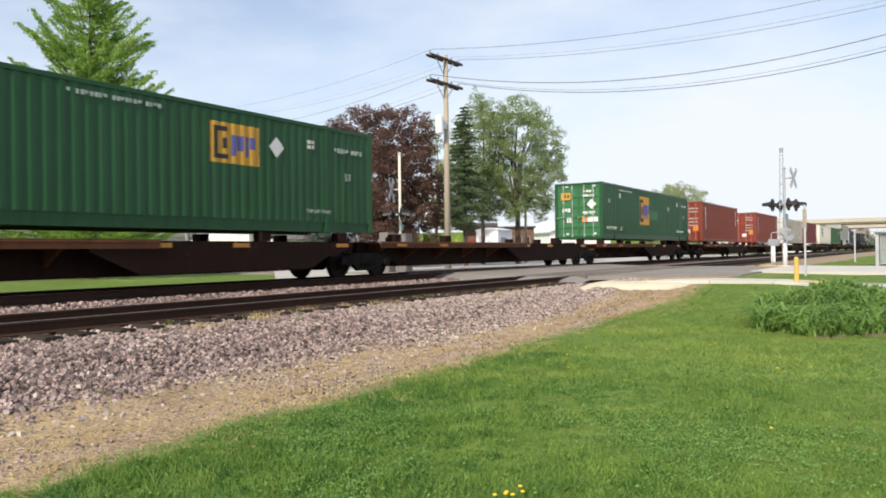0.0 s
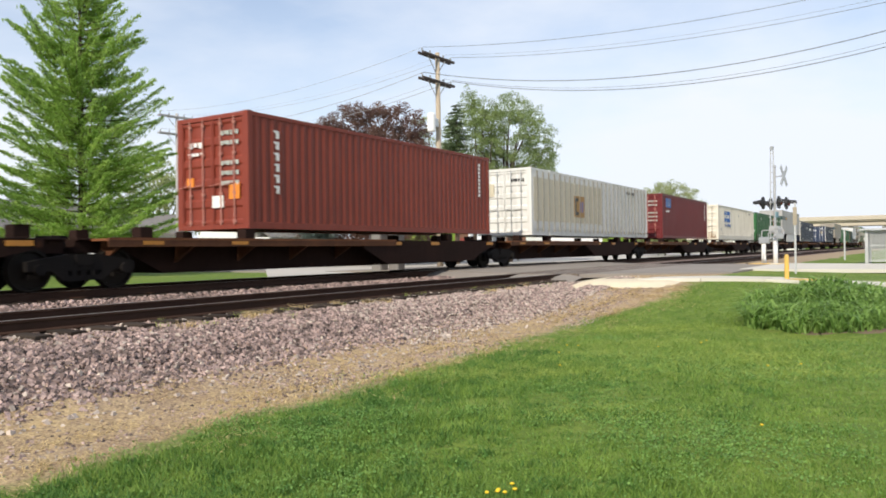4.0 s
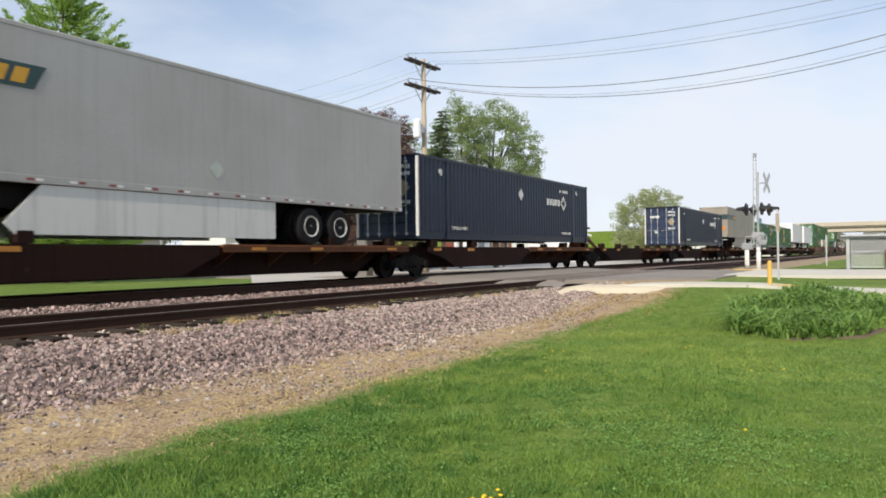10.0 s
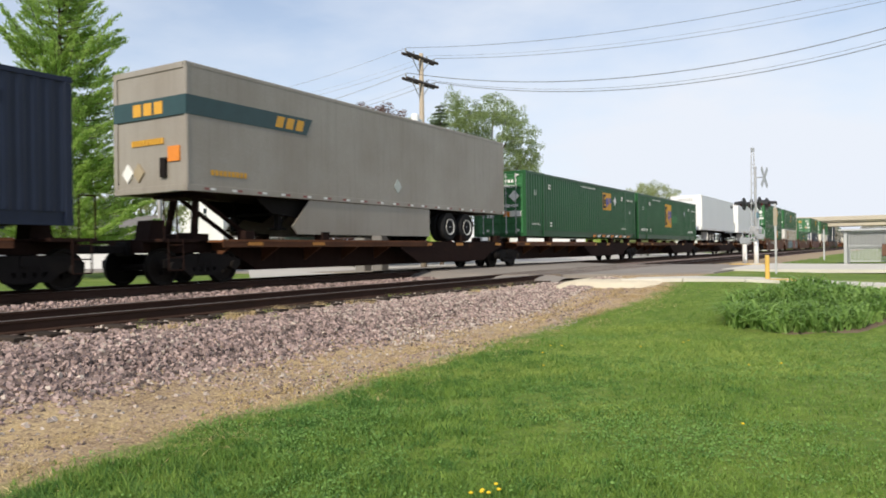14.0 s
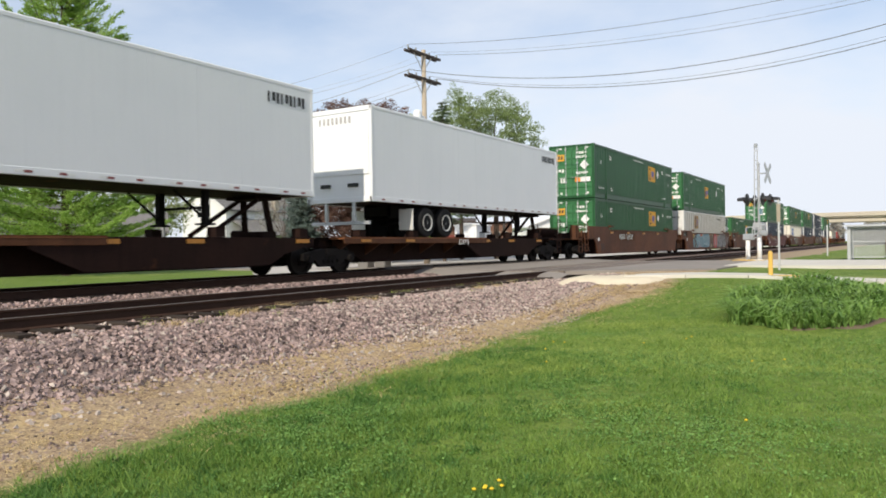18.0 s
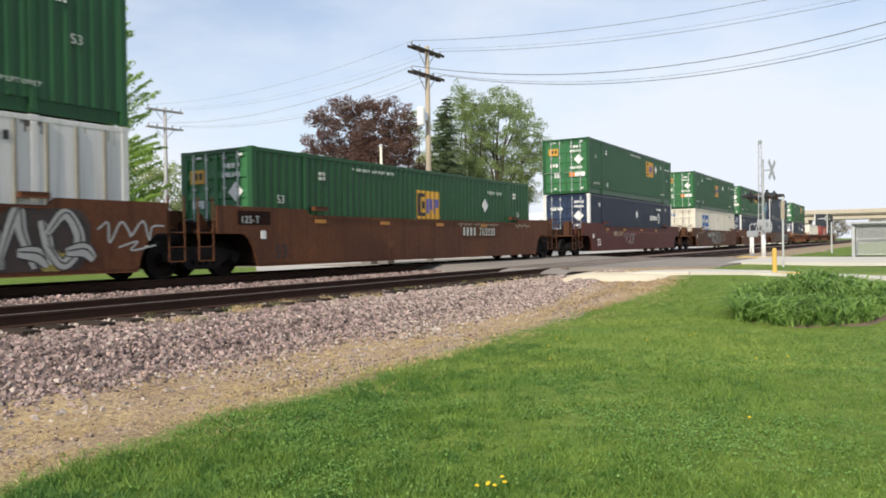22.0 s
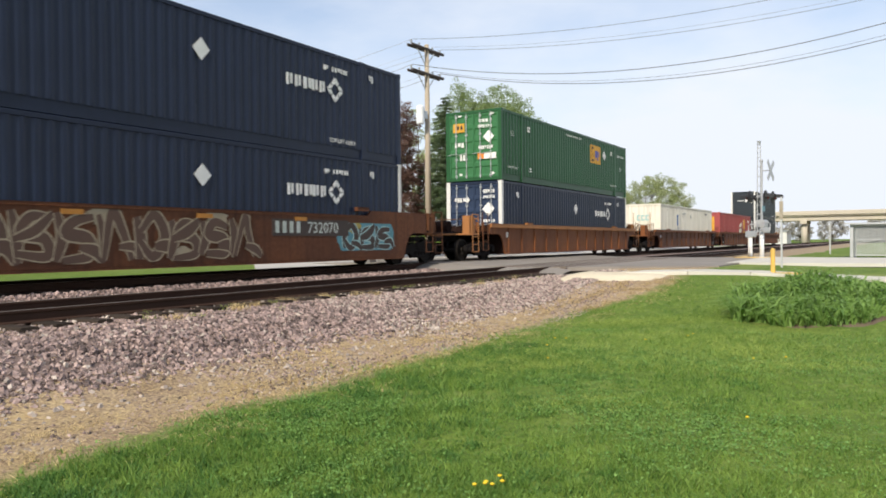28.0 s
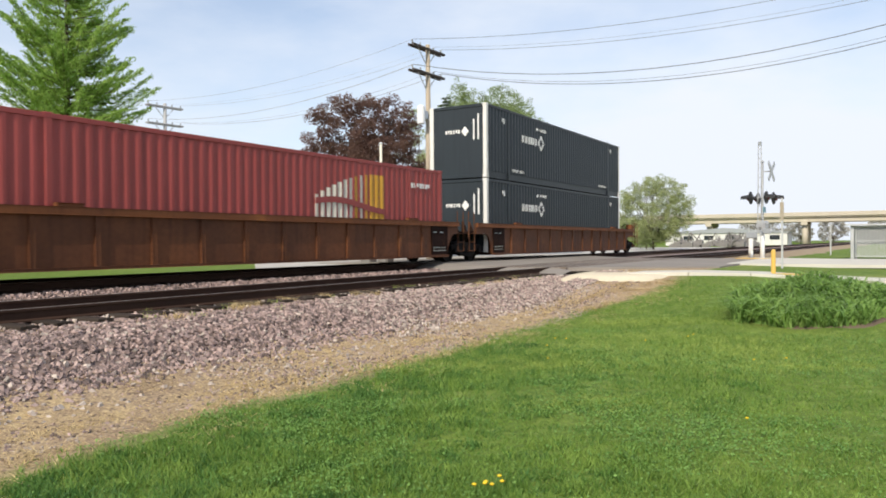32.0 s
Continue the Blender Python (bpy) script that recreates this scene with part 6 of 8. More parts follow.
green_box(432.64, W0 + 2.93, 8.6)
navy_box(452.34, W0, lower=True)
navy_box(452.34, W0 + 2.9)
navy_box(475.63, W0, lower=True)
green_box(475.63, W0 + 2.93, 10.3)
blue_white_box(499.23, W0, "yellowed cream-white corrugated container with rust-streaked end", True)
red = Box(518.9, W0, 16.154, M["faded_red"], "sun-faded red corrugated container with an amber and white arch", plain=True)
for i in range(13):
    a = i / 13
    x = 9.5 + a * 3.25
    top = 1.75 + 0.72 * math.sin(min(1, a * 1.2) * math.pi / 2)
    red.patch(x, x + (0.15 if i < 10 else 0.22), 1.05, top, M["cream"] if i < 7 or i == 8 else M["yellow"], "logo_shape")
# the weathered band that sweeps across the arch
sweep = [9.5 + 0.4 * i for i in range(9)]
red.shape([(x, 1.62 + 0.12 * math.sin((x - 9.3) * 1.35) - 0.02 * (x - 9.5)) for x in sweep]
          + [(x, 1.45 + 0.12 * math.sin((x - 9.3) * 1.35) - 0.02 * (x - 9.5)) for x in reversed(sweep)], M["faded_red"], "logo_shape")
red.bars(14.2, 15.6, 2.2, 0.16, 8)
for i in range(10):
    y = 1.0 - i * 0.18
    red.end_block(y - 0.172, y, 1.25 + 0.5 * (i < 3), 2.0 + 0.5 * math.sin((i + 1) / 11 * math.pi / 2), M["cream"] if i < 5 else M["yellow"], "logo_shape", 0.02)
navy_box(538.38, W0, "charcoal corrugated container with white corner posts", M["charcoal"], 3.2, True)
navy_box(538.38, W0 + 2.93, "charcoal corrugated container with white corner posts", M["charcoal"], 3.2, True)
# painted numbers and spray paint on the well cars
def number_panel(t, s0, s, text, ground):
    part("number_panel", Mesh().box(s - s0 - 0.12, -HALF - 0.17, 0.92, s - s0 + 2.95, -HALF - 0.16, 1.36), M[ground], t, "dark number panel")
    m = Mesh()
    for i in range(4):
        m.box(s - s0 + i * 0.26, -HALF - 0.176, 1.0, s - s0 + i * 0.26 + 0.13, -HALF - 0.168, 1.3)
    tagged(part("stencilled_mark", m, M["dull_mark"], t), kind="stuff")
    writing(text, 0.43, M["dull_mark"], t, (s - s0 + 1.2, -HALF - 0.172, 1.0), "car_number")


def test_panel(t, x0, x1):
    """A dark stencil panel between the chords at the end of a sill, with rows of small writing."""
    p = part("stencil_panel", Mesh().box(x0, -HALF - 0.202, 0.3, x1, -HALF - 0.165, 1.27, 0.006), M["spine"], t, "grimy black stencil panel")
    m = Mesh()
    for z, n in ((1.05, 2), (0.52, 5), (0.42, 6)):
        w = (x1 - x0 - 0.2) / n
        for i in range(n):
            m.box(x0 + 0.1 + i * w, -HALF - 0.208, z, x0 + 0.1 + i * w + w * 0.5, -HALF - 0.2, z + 0.03)
    tagged(part("stencilled_mark", m, M["dull_mark"], p), kind="stuff")


for joint in (517.4 - 497.05, 537.1 - 497.05):
    test_panel(we, joint - 3.05, joint - 2.02)
    test_panel(we, joint + 1.45, joint + 2.4)
number_panel(wa, 325.1, 330.2, "765920", "spine_mid")
number_panel(wa, 325.1, 375.95, "765920", "spine_mid")
number_panel(wc, 411.05, 416.5, "732070", "umber_spray")
number_panel(wc, 411.05, 462.6, "732070", "umber_spray")
writing("527011", 0.34, M["tan_spray"], wb, (393.3 - 387.85, -HALF - 0.164, 1.02), "car_number")
for x in (392.72, 392.98):
    part("stencilled_mark", Mesh().box(x - 387.85, -HALF - 0.17, 1.02, x - 387.85 + 0.19, -HALF - 0.16, 1.26), M["tan_spray"], wb)
writing("53", 0.5, M["mark"], wb, (390.05 - 387.85, -HALF - 0.164, 0.5), "size_mark")
for t, s0, s in ((wa, 325.1, 345.5), (wa, 325.1, 365.3), (wc, 411.05, 451.6)):
    writing("125-T", 0.26, M["dull_mark"], t, (s - s0 - 0.05, -HALF - 0.164, 1.28), "unit_mark")
    part("unit_panel", Mesh().box(s - s0 - 0.14, -HALF - 0.166, 1.24, s - s0 + 0.95, -HALF - 0.158, 1.58), M["spine"], t, "dark painted patch behind the unit mark")
spray(wa, 348.6 - 325.1, 349.6 - 325.1, 0.4, 1.35, "bubble", 4)
spray(wa, 349.7 - 325.1, 354.3 - 325.1, 0.36, 1.46, "teal", 3)
spray(wa, 354.5 - 325.1, 356.0 - 325.1, 0.36, 1.46, "faded", 5)
spray(wa, 356.6 - 325.1, 361.2 - 325.1, 0.3, 1.48, "silver", 6)
spray(wa, 361.5 - 325.1, 363.0 - 325.1, 0.65, 1.45, "script", 7)
spray(wc, 418.2 - 411.05, 421.4 - 411.05, 0.4, 1.42, "grey", 8)
spray(wc, 422.0 - 411.05, 423.4 - 411.05, 0.6, 1.3, "faded", 18)
spray(wc, 454.2 - 411.05, 461.9 - 411.05, 0.36, 1.44, "faded", 9)
spray(wc, 465.2 - 411.05, 467.6 - 411.05, 0.5, 1.3, "bubble", 10)
spray(wb, 394.5 - 387.85, 396.6 - 387.85, 0.55, 1.35, "script", 12)
for a, b, seed in ((375.6, 376.6, 31), (376.8, 377.9, 32), (378.0, 378.7, 33), (380.2, 381.6, 34)):
    spray(wa, a - 325.1, b - 325.1, 1.3, 1.48, "scrawl", seed)
spray(wc, 413.0 - 411.05, 414.4 - 411.05, 1.1, 1.4, "scrawl", 35)
for i in range(33):
    part("reflective_dash", Mesh().box(3.6 + i * 0.4, -HALF - 0.166, 1.2, 3.72 + i * 0.4, -HALF - 0.158, 1.24), M["red_spray"] if i % 3 else M["tan_spray"], wb)
# ---------------------------------------------------------------- trees and plants


def leaf_cloud(name, mat, centres, count, size, seed, parent, flat=0.0, droop=0.0):
    """Many small leaf quads scattered round the given clump centres (x, y, z, radius)."""
    r = np.random.RandomState(seed)
    c = np.array(centres, float)
    w = c[:, 3] ** 2
    pick = r.choice(len(c), count, p=w / w.sum())
    d = r.normal(size=(count, 3))
    d /= np.linalg.norm(d, axis=1)[:, None]
    rad = r.uniform(0.25, 1.0, (count, 1)) ** 0.6
    p = c[pick, :3] + d * rad * c[pick, 3:4] * np.array([1, 1, 0.8 - flat])
    u = r.normal(size=(count, 3))
    u[:, 2] *= 0.7
    u /= np.linalg.norm(u, axis=1)[:, None]
    v = np.cross(u, r.normal(size=(count, 3)))
    v /= np.linalg.norm(v, axis=1)[:, None]
    s = size * r.uniform(0.6, 1.4, (count, 1))
    u, v = u * s, v * s * 0.55
    u[:, 2] -= droop * s[:, 0]
    verts = np.stack([p - u, p + v * 0.9, p + u, p - v * 0.9], 1).reshape(-1, 3)
    me = bpy.data.meshes.new(name)
    me.from_pydata(verts.tolist(), [], np.arange(4 * count).reshape(-1, 4).tolist())
    me.materials.append(mat)
    ob = new(name, me)
    ob.parent = parent
    return ob


def branching(m, p, d, length, r, depth, rnd, tips, spread=0.7, up=0.15):
    q = p + d * length
    m.tube(p, q, r, r * 0.68, n=6 if depth > 2 else 4, caps=False)
    if depth <= 2:
        tips.append((*((p + q) / 2), length * 0.55))
    if depth == 0:
        tips.append((*q, length * 0.8))
        return
    for i in range(rnd.choice((2, 3, 3))):
        a = Vector((rnd.uniform(-1, 1), rnd.uniform(-1, 1), rnd.uniform(-0.5, 0.9))) * spread
        e = (d + a + Vector((0, 0, up))).normalized()
        branching(m, q, e, length * rnd.uniform(0.68, 0.86), r * 0.66, depth - 1, rnd, tips, spread, up)


def broad_tree(at, height, radius, leaf, label, seed, count=7000, size=0.16, trunk=0.22, name="tree", lift=0.3, fill=500, low=0.14):
    t = thing(name, label, "tree", at)
    rnd = random.Random(seed)
    m = Mesh()
    tips = []
    top = Vector((0, 0, height * lift * 0.75))
    m.tube((0, 0, -0.3), top, trunk, trunk * 0.8, n=9)
    for i in range(6):
        a = 2 * math.pi * i / 6 + rnd.uniform(-0.4, 0.4)
        d = Vector((math.cos(a) * 0.75, math.sin(a) * 0.75, rnd.uniform(0.6, 1.5))).normalized()
        branching(m, top, d, height * 0.22, trunk * 0.55, 4, rnd, tips, 0.75, 0.12)
    branching(m, top, Vector((0, 0, 1)), height * 0.26, trunk * 0.7, 4, rnd, tips, 0.6, 0.25)
    # fit the limbs to the crown's true spread
    pts = np.array([q[:3] for q in tips])
    ext = np.percentile(np.hypot(pts[:, 0], pts[:, 1]), 96)
    zt = np.percentile(pts[:, 2], 99)
    kx, kz = radius / ext, (height - top.z - 0.4) / (zt - top.z)
    fit = lambda x, y, z: (x * kx, y * kx, z if z <= top.z else top.z + (z - top.z) * kz)
    m.v = [fit(*q) for q in m.v]
    tips = [(*fit(*q[:3]), max(0.3, q[3] * min(kx, kz) * 0.8)) for q in tips]
    tips = [(x, y, z, min(0.55, q)) for x, y, z, q in tips]
    low, tries = height * low, 0
    while tries < fill * 3 and fill:
        tries += 1
        x, y, z = rnd.uniform(-1, 1), rnd.uniform(-1, 1), rnd.uniform(0, 1)
        swell = 1 + 0.28 * noise.noise((x * 2 + seed, y * 2, z * 2.5))
        prof = (1 - max(0, z - 0.42) ** 2 / 0.34) * (0.62 + 0.38 * min(1, z / 0.35)) * swell
        if math.hypot(x, y) > prof or noise.noise((x * 3.2, y * 3.2 + seed, z * 4)) < -0.12:
            continue
        tips.append((x * radius * 1.05, y * radius * 1.05, low + z * (height - low), rnd.uniform(0.25, 0.5)))
    part("trunk", m, M["bark"], t)
    leaf_cloud("crown", leaf, tips, count, size, seed, t)
    return t


def dome_tree(at, height, radius, base, leaf, label, seed, clumps=160, count=9000, size=0.1, trunk=0.16, clump=(0.45, 0.8), hollow=0.3, name="tree", limbs=8, full=2.0, gaps=-0.28, uneven=0.2):
    """Limbs fan out from a short trunk into a rounded, uneven crown; each twig ends in a loose clump of leaves."""
    t = thing(name, label, "tree", at)
    rnd = random.Random(seed)
    cz = base + (height - base) * 0.45
    m = Mesh()
    fork = Vector((0, 0, base + 0.12 * (height - base)))
    m.tube((0, 0, -0.3), fork, trunk, trunk * 0.85, n=9)
    nodes = [(fork, trunk * 0.6)]

    def grow(p, q, r0, r1, sag=0.12):
        mid = p.lerp(q, 0.5) + Vector((rnd.uniform(-1, 1), rnd.uniform(-1, 1), 0.6)) * (q - p).length * sag
        m.tube(p, mid, r0, (r0 + r1) / 2, n=5, caps=False).tube(mid, q, (r0 + r1) / 2, r1, n=5, caps=False)
        for f in (0.25, 0.5, 0.75, 1.0):
            c = p.lerp(mid, f * 2) if f <= 0.5 else mid.lerp(q, f * 2 - 1)
            nodes.append((c, r0 + (r1 - r0) * f))

    def target(lo, hi):
        while True:
            d = Vector((rnd.gauss(0, 1), rnd.gauss(0, 1), rnd.gauss(0, 1))).normalized()
            q = rnd.uniform(lo, hi) ** 0.45 * (0.98 + uneven * noise.noise(d * 1.8 + Vector((seed, 0, 0))))
            q = min(q, 1.0) / (abs(d.x) ** full + abs(d.y) ** full + abs(d.z) ** full) ** (1 / full)
            p = Vector((d.x * radius * q, d.y * radius * q, cz + d.z * q * ((height - cz) if d.z > 0 else (cz - base))))
            if noise.noise(p * 0.55 + Vector((0, seed, 0))) > gaps:
                return p

    for k in range(limbs):
        a = 2 * math.pi * (k + rnd.uniform(-0.3, 0.3)) / limbs
        e = rnd.uniform(0.15, 0.85)
        q = Vector((math.cos(a) * radius * 0.8 * math.cos(e), math.sin(a) * radius * 0.8 * math.cos(e), cz + (height - cz) * 0.75 * math.sin(e)))
        grow(fork, q, trunk * 0.55, 0.02)
    grow(fork, Vector((0.2, 0, height * 0.85)), trunk * 0.65, 0.02, 0.04)
    pts = sorted((target(hollow, 1.0) for k in range(clumps)), key=lambda p: p.x * p.x + p.y * p.y + 0.5 * (p.z - cz) ** 2)
    tips = []
    for p in pts:
        n0, r0 = min(nodes, key=lambda q: (q[0] - p).length_squared + (4 * (q[0].z - p.z) ** 2 if q[0].z > p.z else 0))
        grow(n0, p, min(r0, 0.03), 0.008)
        tips.append((*p, rnd.uniform(*clump)))
    part("trunk", m, M["bark"], t)
    leaf_cloud("crown", leaf, tips, count, size, seed, t)
    return t


def conifer(at, height, radius, leaf, label, seed, whorls=26, count=9000, size=0.12, base=0.12, rise=0.25, power=0.8, name="conifer", per=7, fluff=1.0):
    """Tiered boughs on a straight stem, each hung with fine sprays that run outwards along it."""
    t = thing(name, label, "tree", at)
    rnd = random.Random(seed)
    m = Mesh().tube((0, 0, -0.3), (0, 0, height * 0.97), 0.014 * height, 0.02, n=8)
    boughs = []
    for k in range(whorls):
        f = k / (whorls - 1)
        z = height * (base + (0.97 - base) * f)
        reach = radius * (1 - f) ** power + 0.35
        for i in range(per if f < 0.7 else per - 2):
            a = rnd.uniform(0, 2 * math.pi)
            ln = reach * rnd.choice((0.55, 0.75, 0.9, 1.0, 1.12)) * rnd.uniform(0.9, 1.08)
            tilt = rise * rnd.uniform(0.3, 1.2) * (0.35 + 1.05 * f)
            p0 = Vector((0, 0, z))
            p1 = Vector((math.cos(a) * ln * 0.55, math.sin(a) * ln * 0.55, z + ln * 0.55 * tilt * 0.3))
            p2 = Vector((math.cos(a) * ln, math.sin(a) * ln, z + ln * tilt))
            m.tube(p0, p1, 0.035, 0.02, n=4, caps=False)
            m.tube(p1, p2, 0.02, 0.006, n=4, caps=False)
            boughs.append((p0, p1, p2, ln))
    part("trunk", m, M["bark"], t)
    r = np.random.RandomState(seed)
    ln = np.array([q[3] for q in boughs])
    pick = r.choice(len(boughs), count, p=ln / ln.sum())
    P = [np.array([tuple(q[j]) for q in boughs])[pick] for j in range(3)]
    g = r.uniform(0.12, 1.0, (count, 1)) ** 0.8
    lower = g < 0.55
    pos = np.where(lower, P[0] + (P[1] - P[0]) * g / 0.55, P[1] + (P[2] - P[1]) * (g - 0.55) / 0.45)
    d = np.where(lower, P[1] - P[0], P[2] - P[1])
    d /= np.linalg.norm(d, axis=1)[:, None] + 1e-6
    off = r.normal(size=(count, 3)) * np.array([1, 1, 0.45]) * (0.05 + 0.17 * (1.05 - g)) * fluff * np.minimum(1.3, ln[pick][:, None] / 2)
    pos = pos + off
    u = d + r.normal(size=(count, 3)) * 0.5
    u /= np.linalg.norm(u, axis=1)[:, None]
    v = np.cross(u, r.normal(size=(count, 3)))
    v /= np.linalg.norm(v, axis=1)[:, None]
    s = size * r.uniform(0.6, 1.5, (count, 1))
    u, v = u * s, v * s * 0.24
    verts = np.stack([pos - u, pos + v, pos + u, pos - v], 1).reshape(-1, 3)
    me = bpy.data.meshes.new("crown")
    me.from_pydata(verts.tolist(), [], np.arange(4 * count).reshape(-1, 4).tolist())
    me.materials.append(leaf)
    o = new("crown", me)
    o.parent = t
    return t


FAR = 0.6
conifer((20.1, 32.2, FAR), 15.2, 4.0, M["larch"], "tall bright green larch with feathery upswept branches", 2, whorls=46, count=165000, size=0.078, base=0.1, rise=0.58, power=0.62, per=10, fluff=0.86)
conifer((12.0, 36.0, FAR), 13.5, 5.0, M["twig"], "grey-green half-bare tree at the edge of the yard", 3, whorls=34, count=16000, size=0.12, base=0.1, rise=0.8)
dome_tree((38.3, 29.2, FAR), 10.4, 3.85, 0.2, M["purple"], "dense purple-leaved maple with a rounded crown", 14, clumps=900, count=118000, size=0.066, clump=(0.24, 0.58), hollow=0.08, trunk=0.22, full=3.1, gaps=-0.9, uneven=0.06)
dome_tree((48.05, 24.6, FAR), 12.5, 3.75, 2.9, M["maple"], "airy young-leaved maple with light green foliage", 5, clumps=680, count=58000, size=0.058, clump=(0.22, 0.52), hollow=0.15, trunk=0.2, limbs=12, full=2.3, gaps=-0.3, uneven=0.12)
dome_tree((47.0, 26.9, FAR), 12.9, 2.5, 2.8, M["maple"], "tall slender young-leaved maple with light green foliage", 6, clumps=330, count=26000, size=0.058, clump=(0.22, 0.5), gaps=-0.3)
dome_tree((51.2, 33.7, FAR), 12.6, 1.9, 2.0, M["budding"], "slender yellow-green tree behind the purple maple", 16, clumps=120, count=9000, size=0.07, clump=(0.25, 0.5))
conifer((41.1, 24.8, FAR), 10.6, 1.7, M["spruce"], "dark green spruce beside the utility pole", 7, whorls=36, count=32000, size=0.085, rise=-0.1, per=9, fluff=1.7, base=0.25, power=0.9)
conifer((34.4, 30.9, FAR), 6.1, 0.85, M["bluespruce"], "small blue-green spruce beside the maple", 8, whorls=44, count=26000, size=0.08, rise=0.1, base=0.03, per=12, fluff=2.2, power=0.6)
dome_tree((43.6, 40.8, FAR), 7.5, 2.3, 0.8, M["twig"], "nearly bare small tree beside the house", 9, clumps=260, count=3200, size=0.06, trunk=0.08)
dome_tree((42.2, 55.9, FAR), 9.4, 3.7, 1.0, M["budding"], "budding grey-green tree between the houses", 10, clumps=260, count=9000, size=0.13)
dome_tree((80.5, 22.6, FAR), 8.2, 4.4, 0.3, M["budding"], "wide shrubby tree with fresh yellow-green leaves", 11, clumps=420, count=42000, size=0.07, trunk=0.1, clump=(0.3, 0.65), gaps=-0.3)
dome_tree((84.5, 24.5, FAR), 7.8, 3.6, 0.3, M["twig"], "grey budding shrub beside the track", 12, clumps=220, count=12000, size=0.06, trunk=0.08, gaps=-0.15)
for i, (x, y, h) in enumerate(((240, 10, 8), (246, 19, 7), (260, -2, 9), (236, 30, 7), (300, -14, 11), (252, 26, 9), (262, 34, 10))):
    dome_tree((x, y + 6, FAR), h, h * 0.55, 0.4, M["twig"], "distant grey-brown budding tree near the overpass", 20 + i, clumps=150, count=3500, size=0.22)

dome_tree((190.0, -5.2, FAR), 15.5, 4.2, 7.0, M["twig"], "tall bare budding tree beyond the shelter", 29, clumps=170, count=4500, size=0.16, trunk=0.3)

# ---------------------------------------------------------------- houses and sheds


def wall_boards(m, x0, x1, z0, z1, y, step=0.16):
    z = z0
    while z < z1:
        m.add([(x0, y, z), (x1, y, z), (x1, y + 0.012, min(z1, z + step)), (x0, y + 0.012, min(z1, z + step))], [(0, 1, 2, 3)])
        z += step


def house(at, rz, w, length, eave, ridge, label, wall, roof, windows=True, chimney=False, lean=False):
    """Gabled house: the gable faces local -X, the ridge runs along X."""
    t = thing("house", label, "house", at, rz=rz)
    h = w / 2
    m = Mesh().prism([(-h, 0), (h, 0), (h, eave), (0, ridge - 0.1), (-h, eave)], 0, length, "x")
    part("wall", m, wall, t)
    z = 0.3
    while z < ridge - 0.5:
        half = h if z < eave else h * (ridge - z) / (ridge - eave)
        part("clapboard", Mesh().box(-0.03, -half, z, 0.0, half, z + 0.18), wall, t) if windows and z < ridge - 0.6 else None
        z += 0.2
    for side in (-1, 1):
        sl = (ridge - eave) / h
        o = 0.4
        p = [(0, ridge), (side * (h + o), eave - o * sl), (side * (h + o), eave - o * sl + 0.16), (0, ridge + 0.16)]
        part("roof", Mesh().prism(p, -0.4, length + 0.4, "x"), roof, t)
        part("barge_board", Mesh().prism([(0, ridge - 0.02), (side * (h + o), eave - o * sl - 0.02), (side * (h + o), eave - o * sl + 0.12), (0, ridge + 0.12)], -0.46, -0.4, "x"), M["siding"], t)
    if windows:
        for y in (-0.62, 0.62):
            wdw = part("window", Mesh().box(-0.06, y - 0.32, eave - 0.9, 0.02, y + 0.32, eave + 0.45), M["siding"], t)
            for z in (eave - 0.82, eave - 0.18):
                part("pane", Mesh().box(-0.075, y - 0.24, z, -0.05, y + 0.24, z + 0.54), M["darkglass"], wdw)
        for x in (2.2, 5.0):
            wdw = part("window", Mesh().box(x, -h - 0.06, eave - 2.2, x + 0.9, -h + 0.02, eave - 0.8), M["siding"], t)
            part("pane", Mesh().box(x + 0.1, -h - 0.075, eave - 2.1, x + 0.8, -h - 0.05, eave - 0.9), M["darkglass"], wdw)
    if chimney:
        part("chimney", Mesh().box(length - 3.6, -h - 0.3, 0, length - 3.0, -h + 0.3, ridge + 0.9, 0.02).box(length - 3.66, -h - 0.36, ridge + 0.75, length - 2.94, -h + 0.36, ridge + 0.9), M["chimney"], t)
    if lean:
        part("porch_roof", Mesh().prism([(-h, eave - 1.2), (-h - 3.6, eave - 2.9), (-h - 3.6, eave - 2.75), (-h, eave - 1.02)], 0.6, length + 1.8, "x"), roof, t)
        part("porch_wall", Mesh().box(0.9, -h - 3.3, 0, length + 1.5, -h, eave - 2.75), wall, t)
    return t


house((52.8, 60.6, FAR), 2, 6.2, 10.5, 5.3, 7.5, "white clapboard house with a steep grey shingle roof and tan chimney", M["siding"], M["shingle"], True, True, True)
house((33.6, 52.4, FAR), -37, 5.0, 6.0, 2.6, 3.9, "low pale house with a grey shingle roof behind the trees", M["siding"], M["shingle"], False)
house((25.0, 58.0, FAR), 10, 8.0, 12.0, 2.8, 5.2, "low white house with a grey roof half hidden by trees", M["siding"], M["shingle"], False)
house((87.8, 36.2, FAR), 48, 8.3, 12.0, 3.4, 4.9, "pale metal barn with a bright white sheet roof", M["siding"], M["white"], False)
cabin = thing("workshop", "low red-brown workshop with a dark overhanging flat roof", "building", (64.1, 39.0, FAR), rz=-61.3)
part("wall", Mesh().box(0, 0, 0, 7.1, 6.0, 3.35), M["darkwood"], cabin)
part("roof", Mesh().prism([(-1.0, 3.35), (6.4, 3.35), (6.4, 3.55), (2.6, 4.0), (-1.0, 3.6)], -0.6, 3.5, "x"), M["armwood"], cabin, "dark overhanging roof")
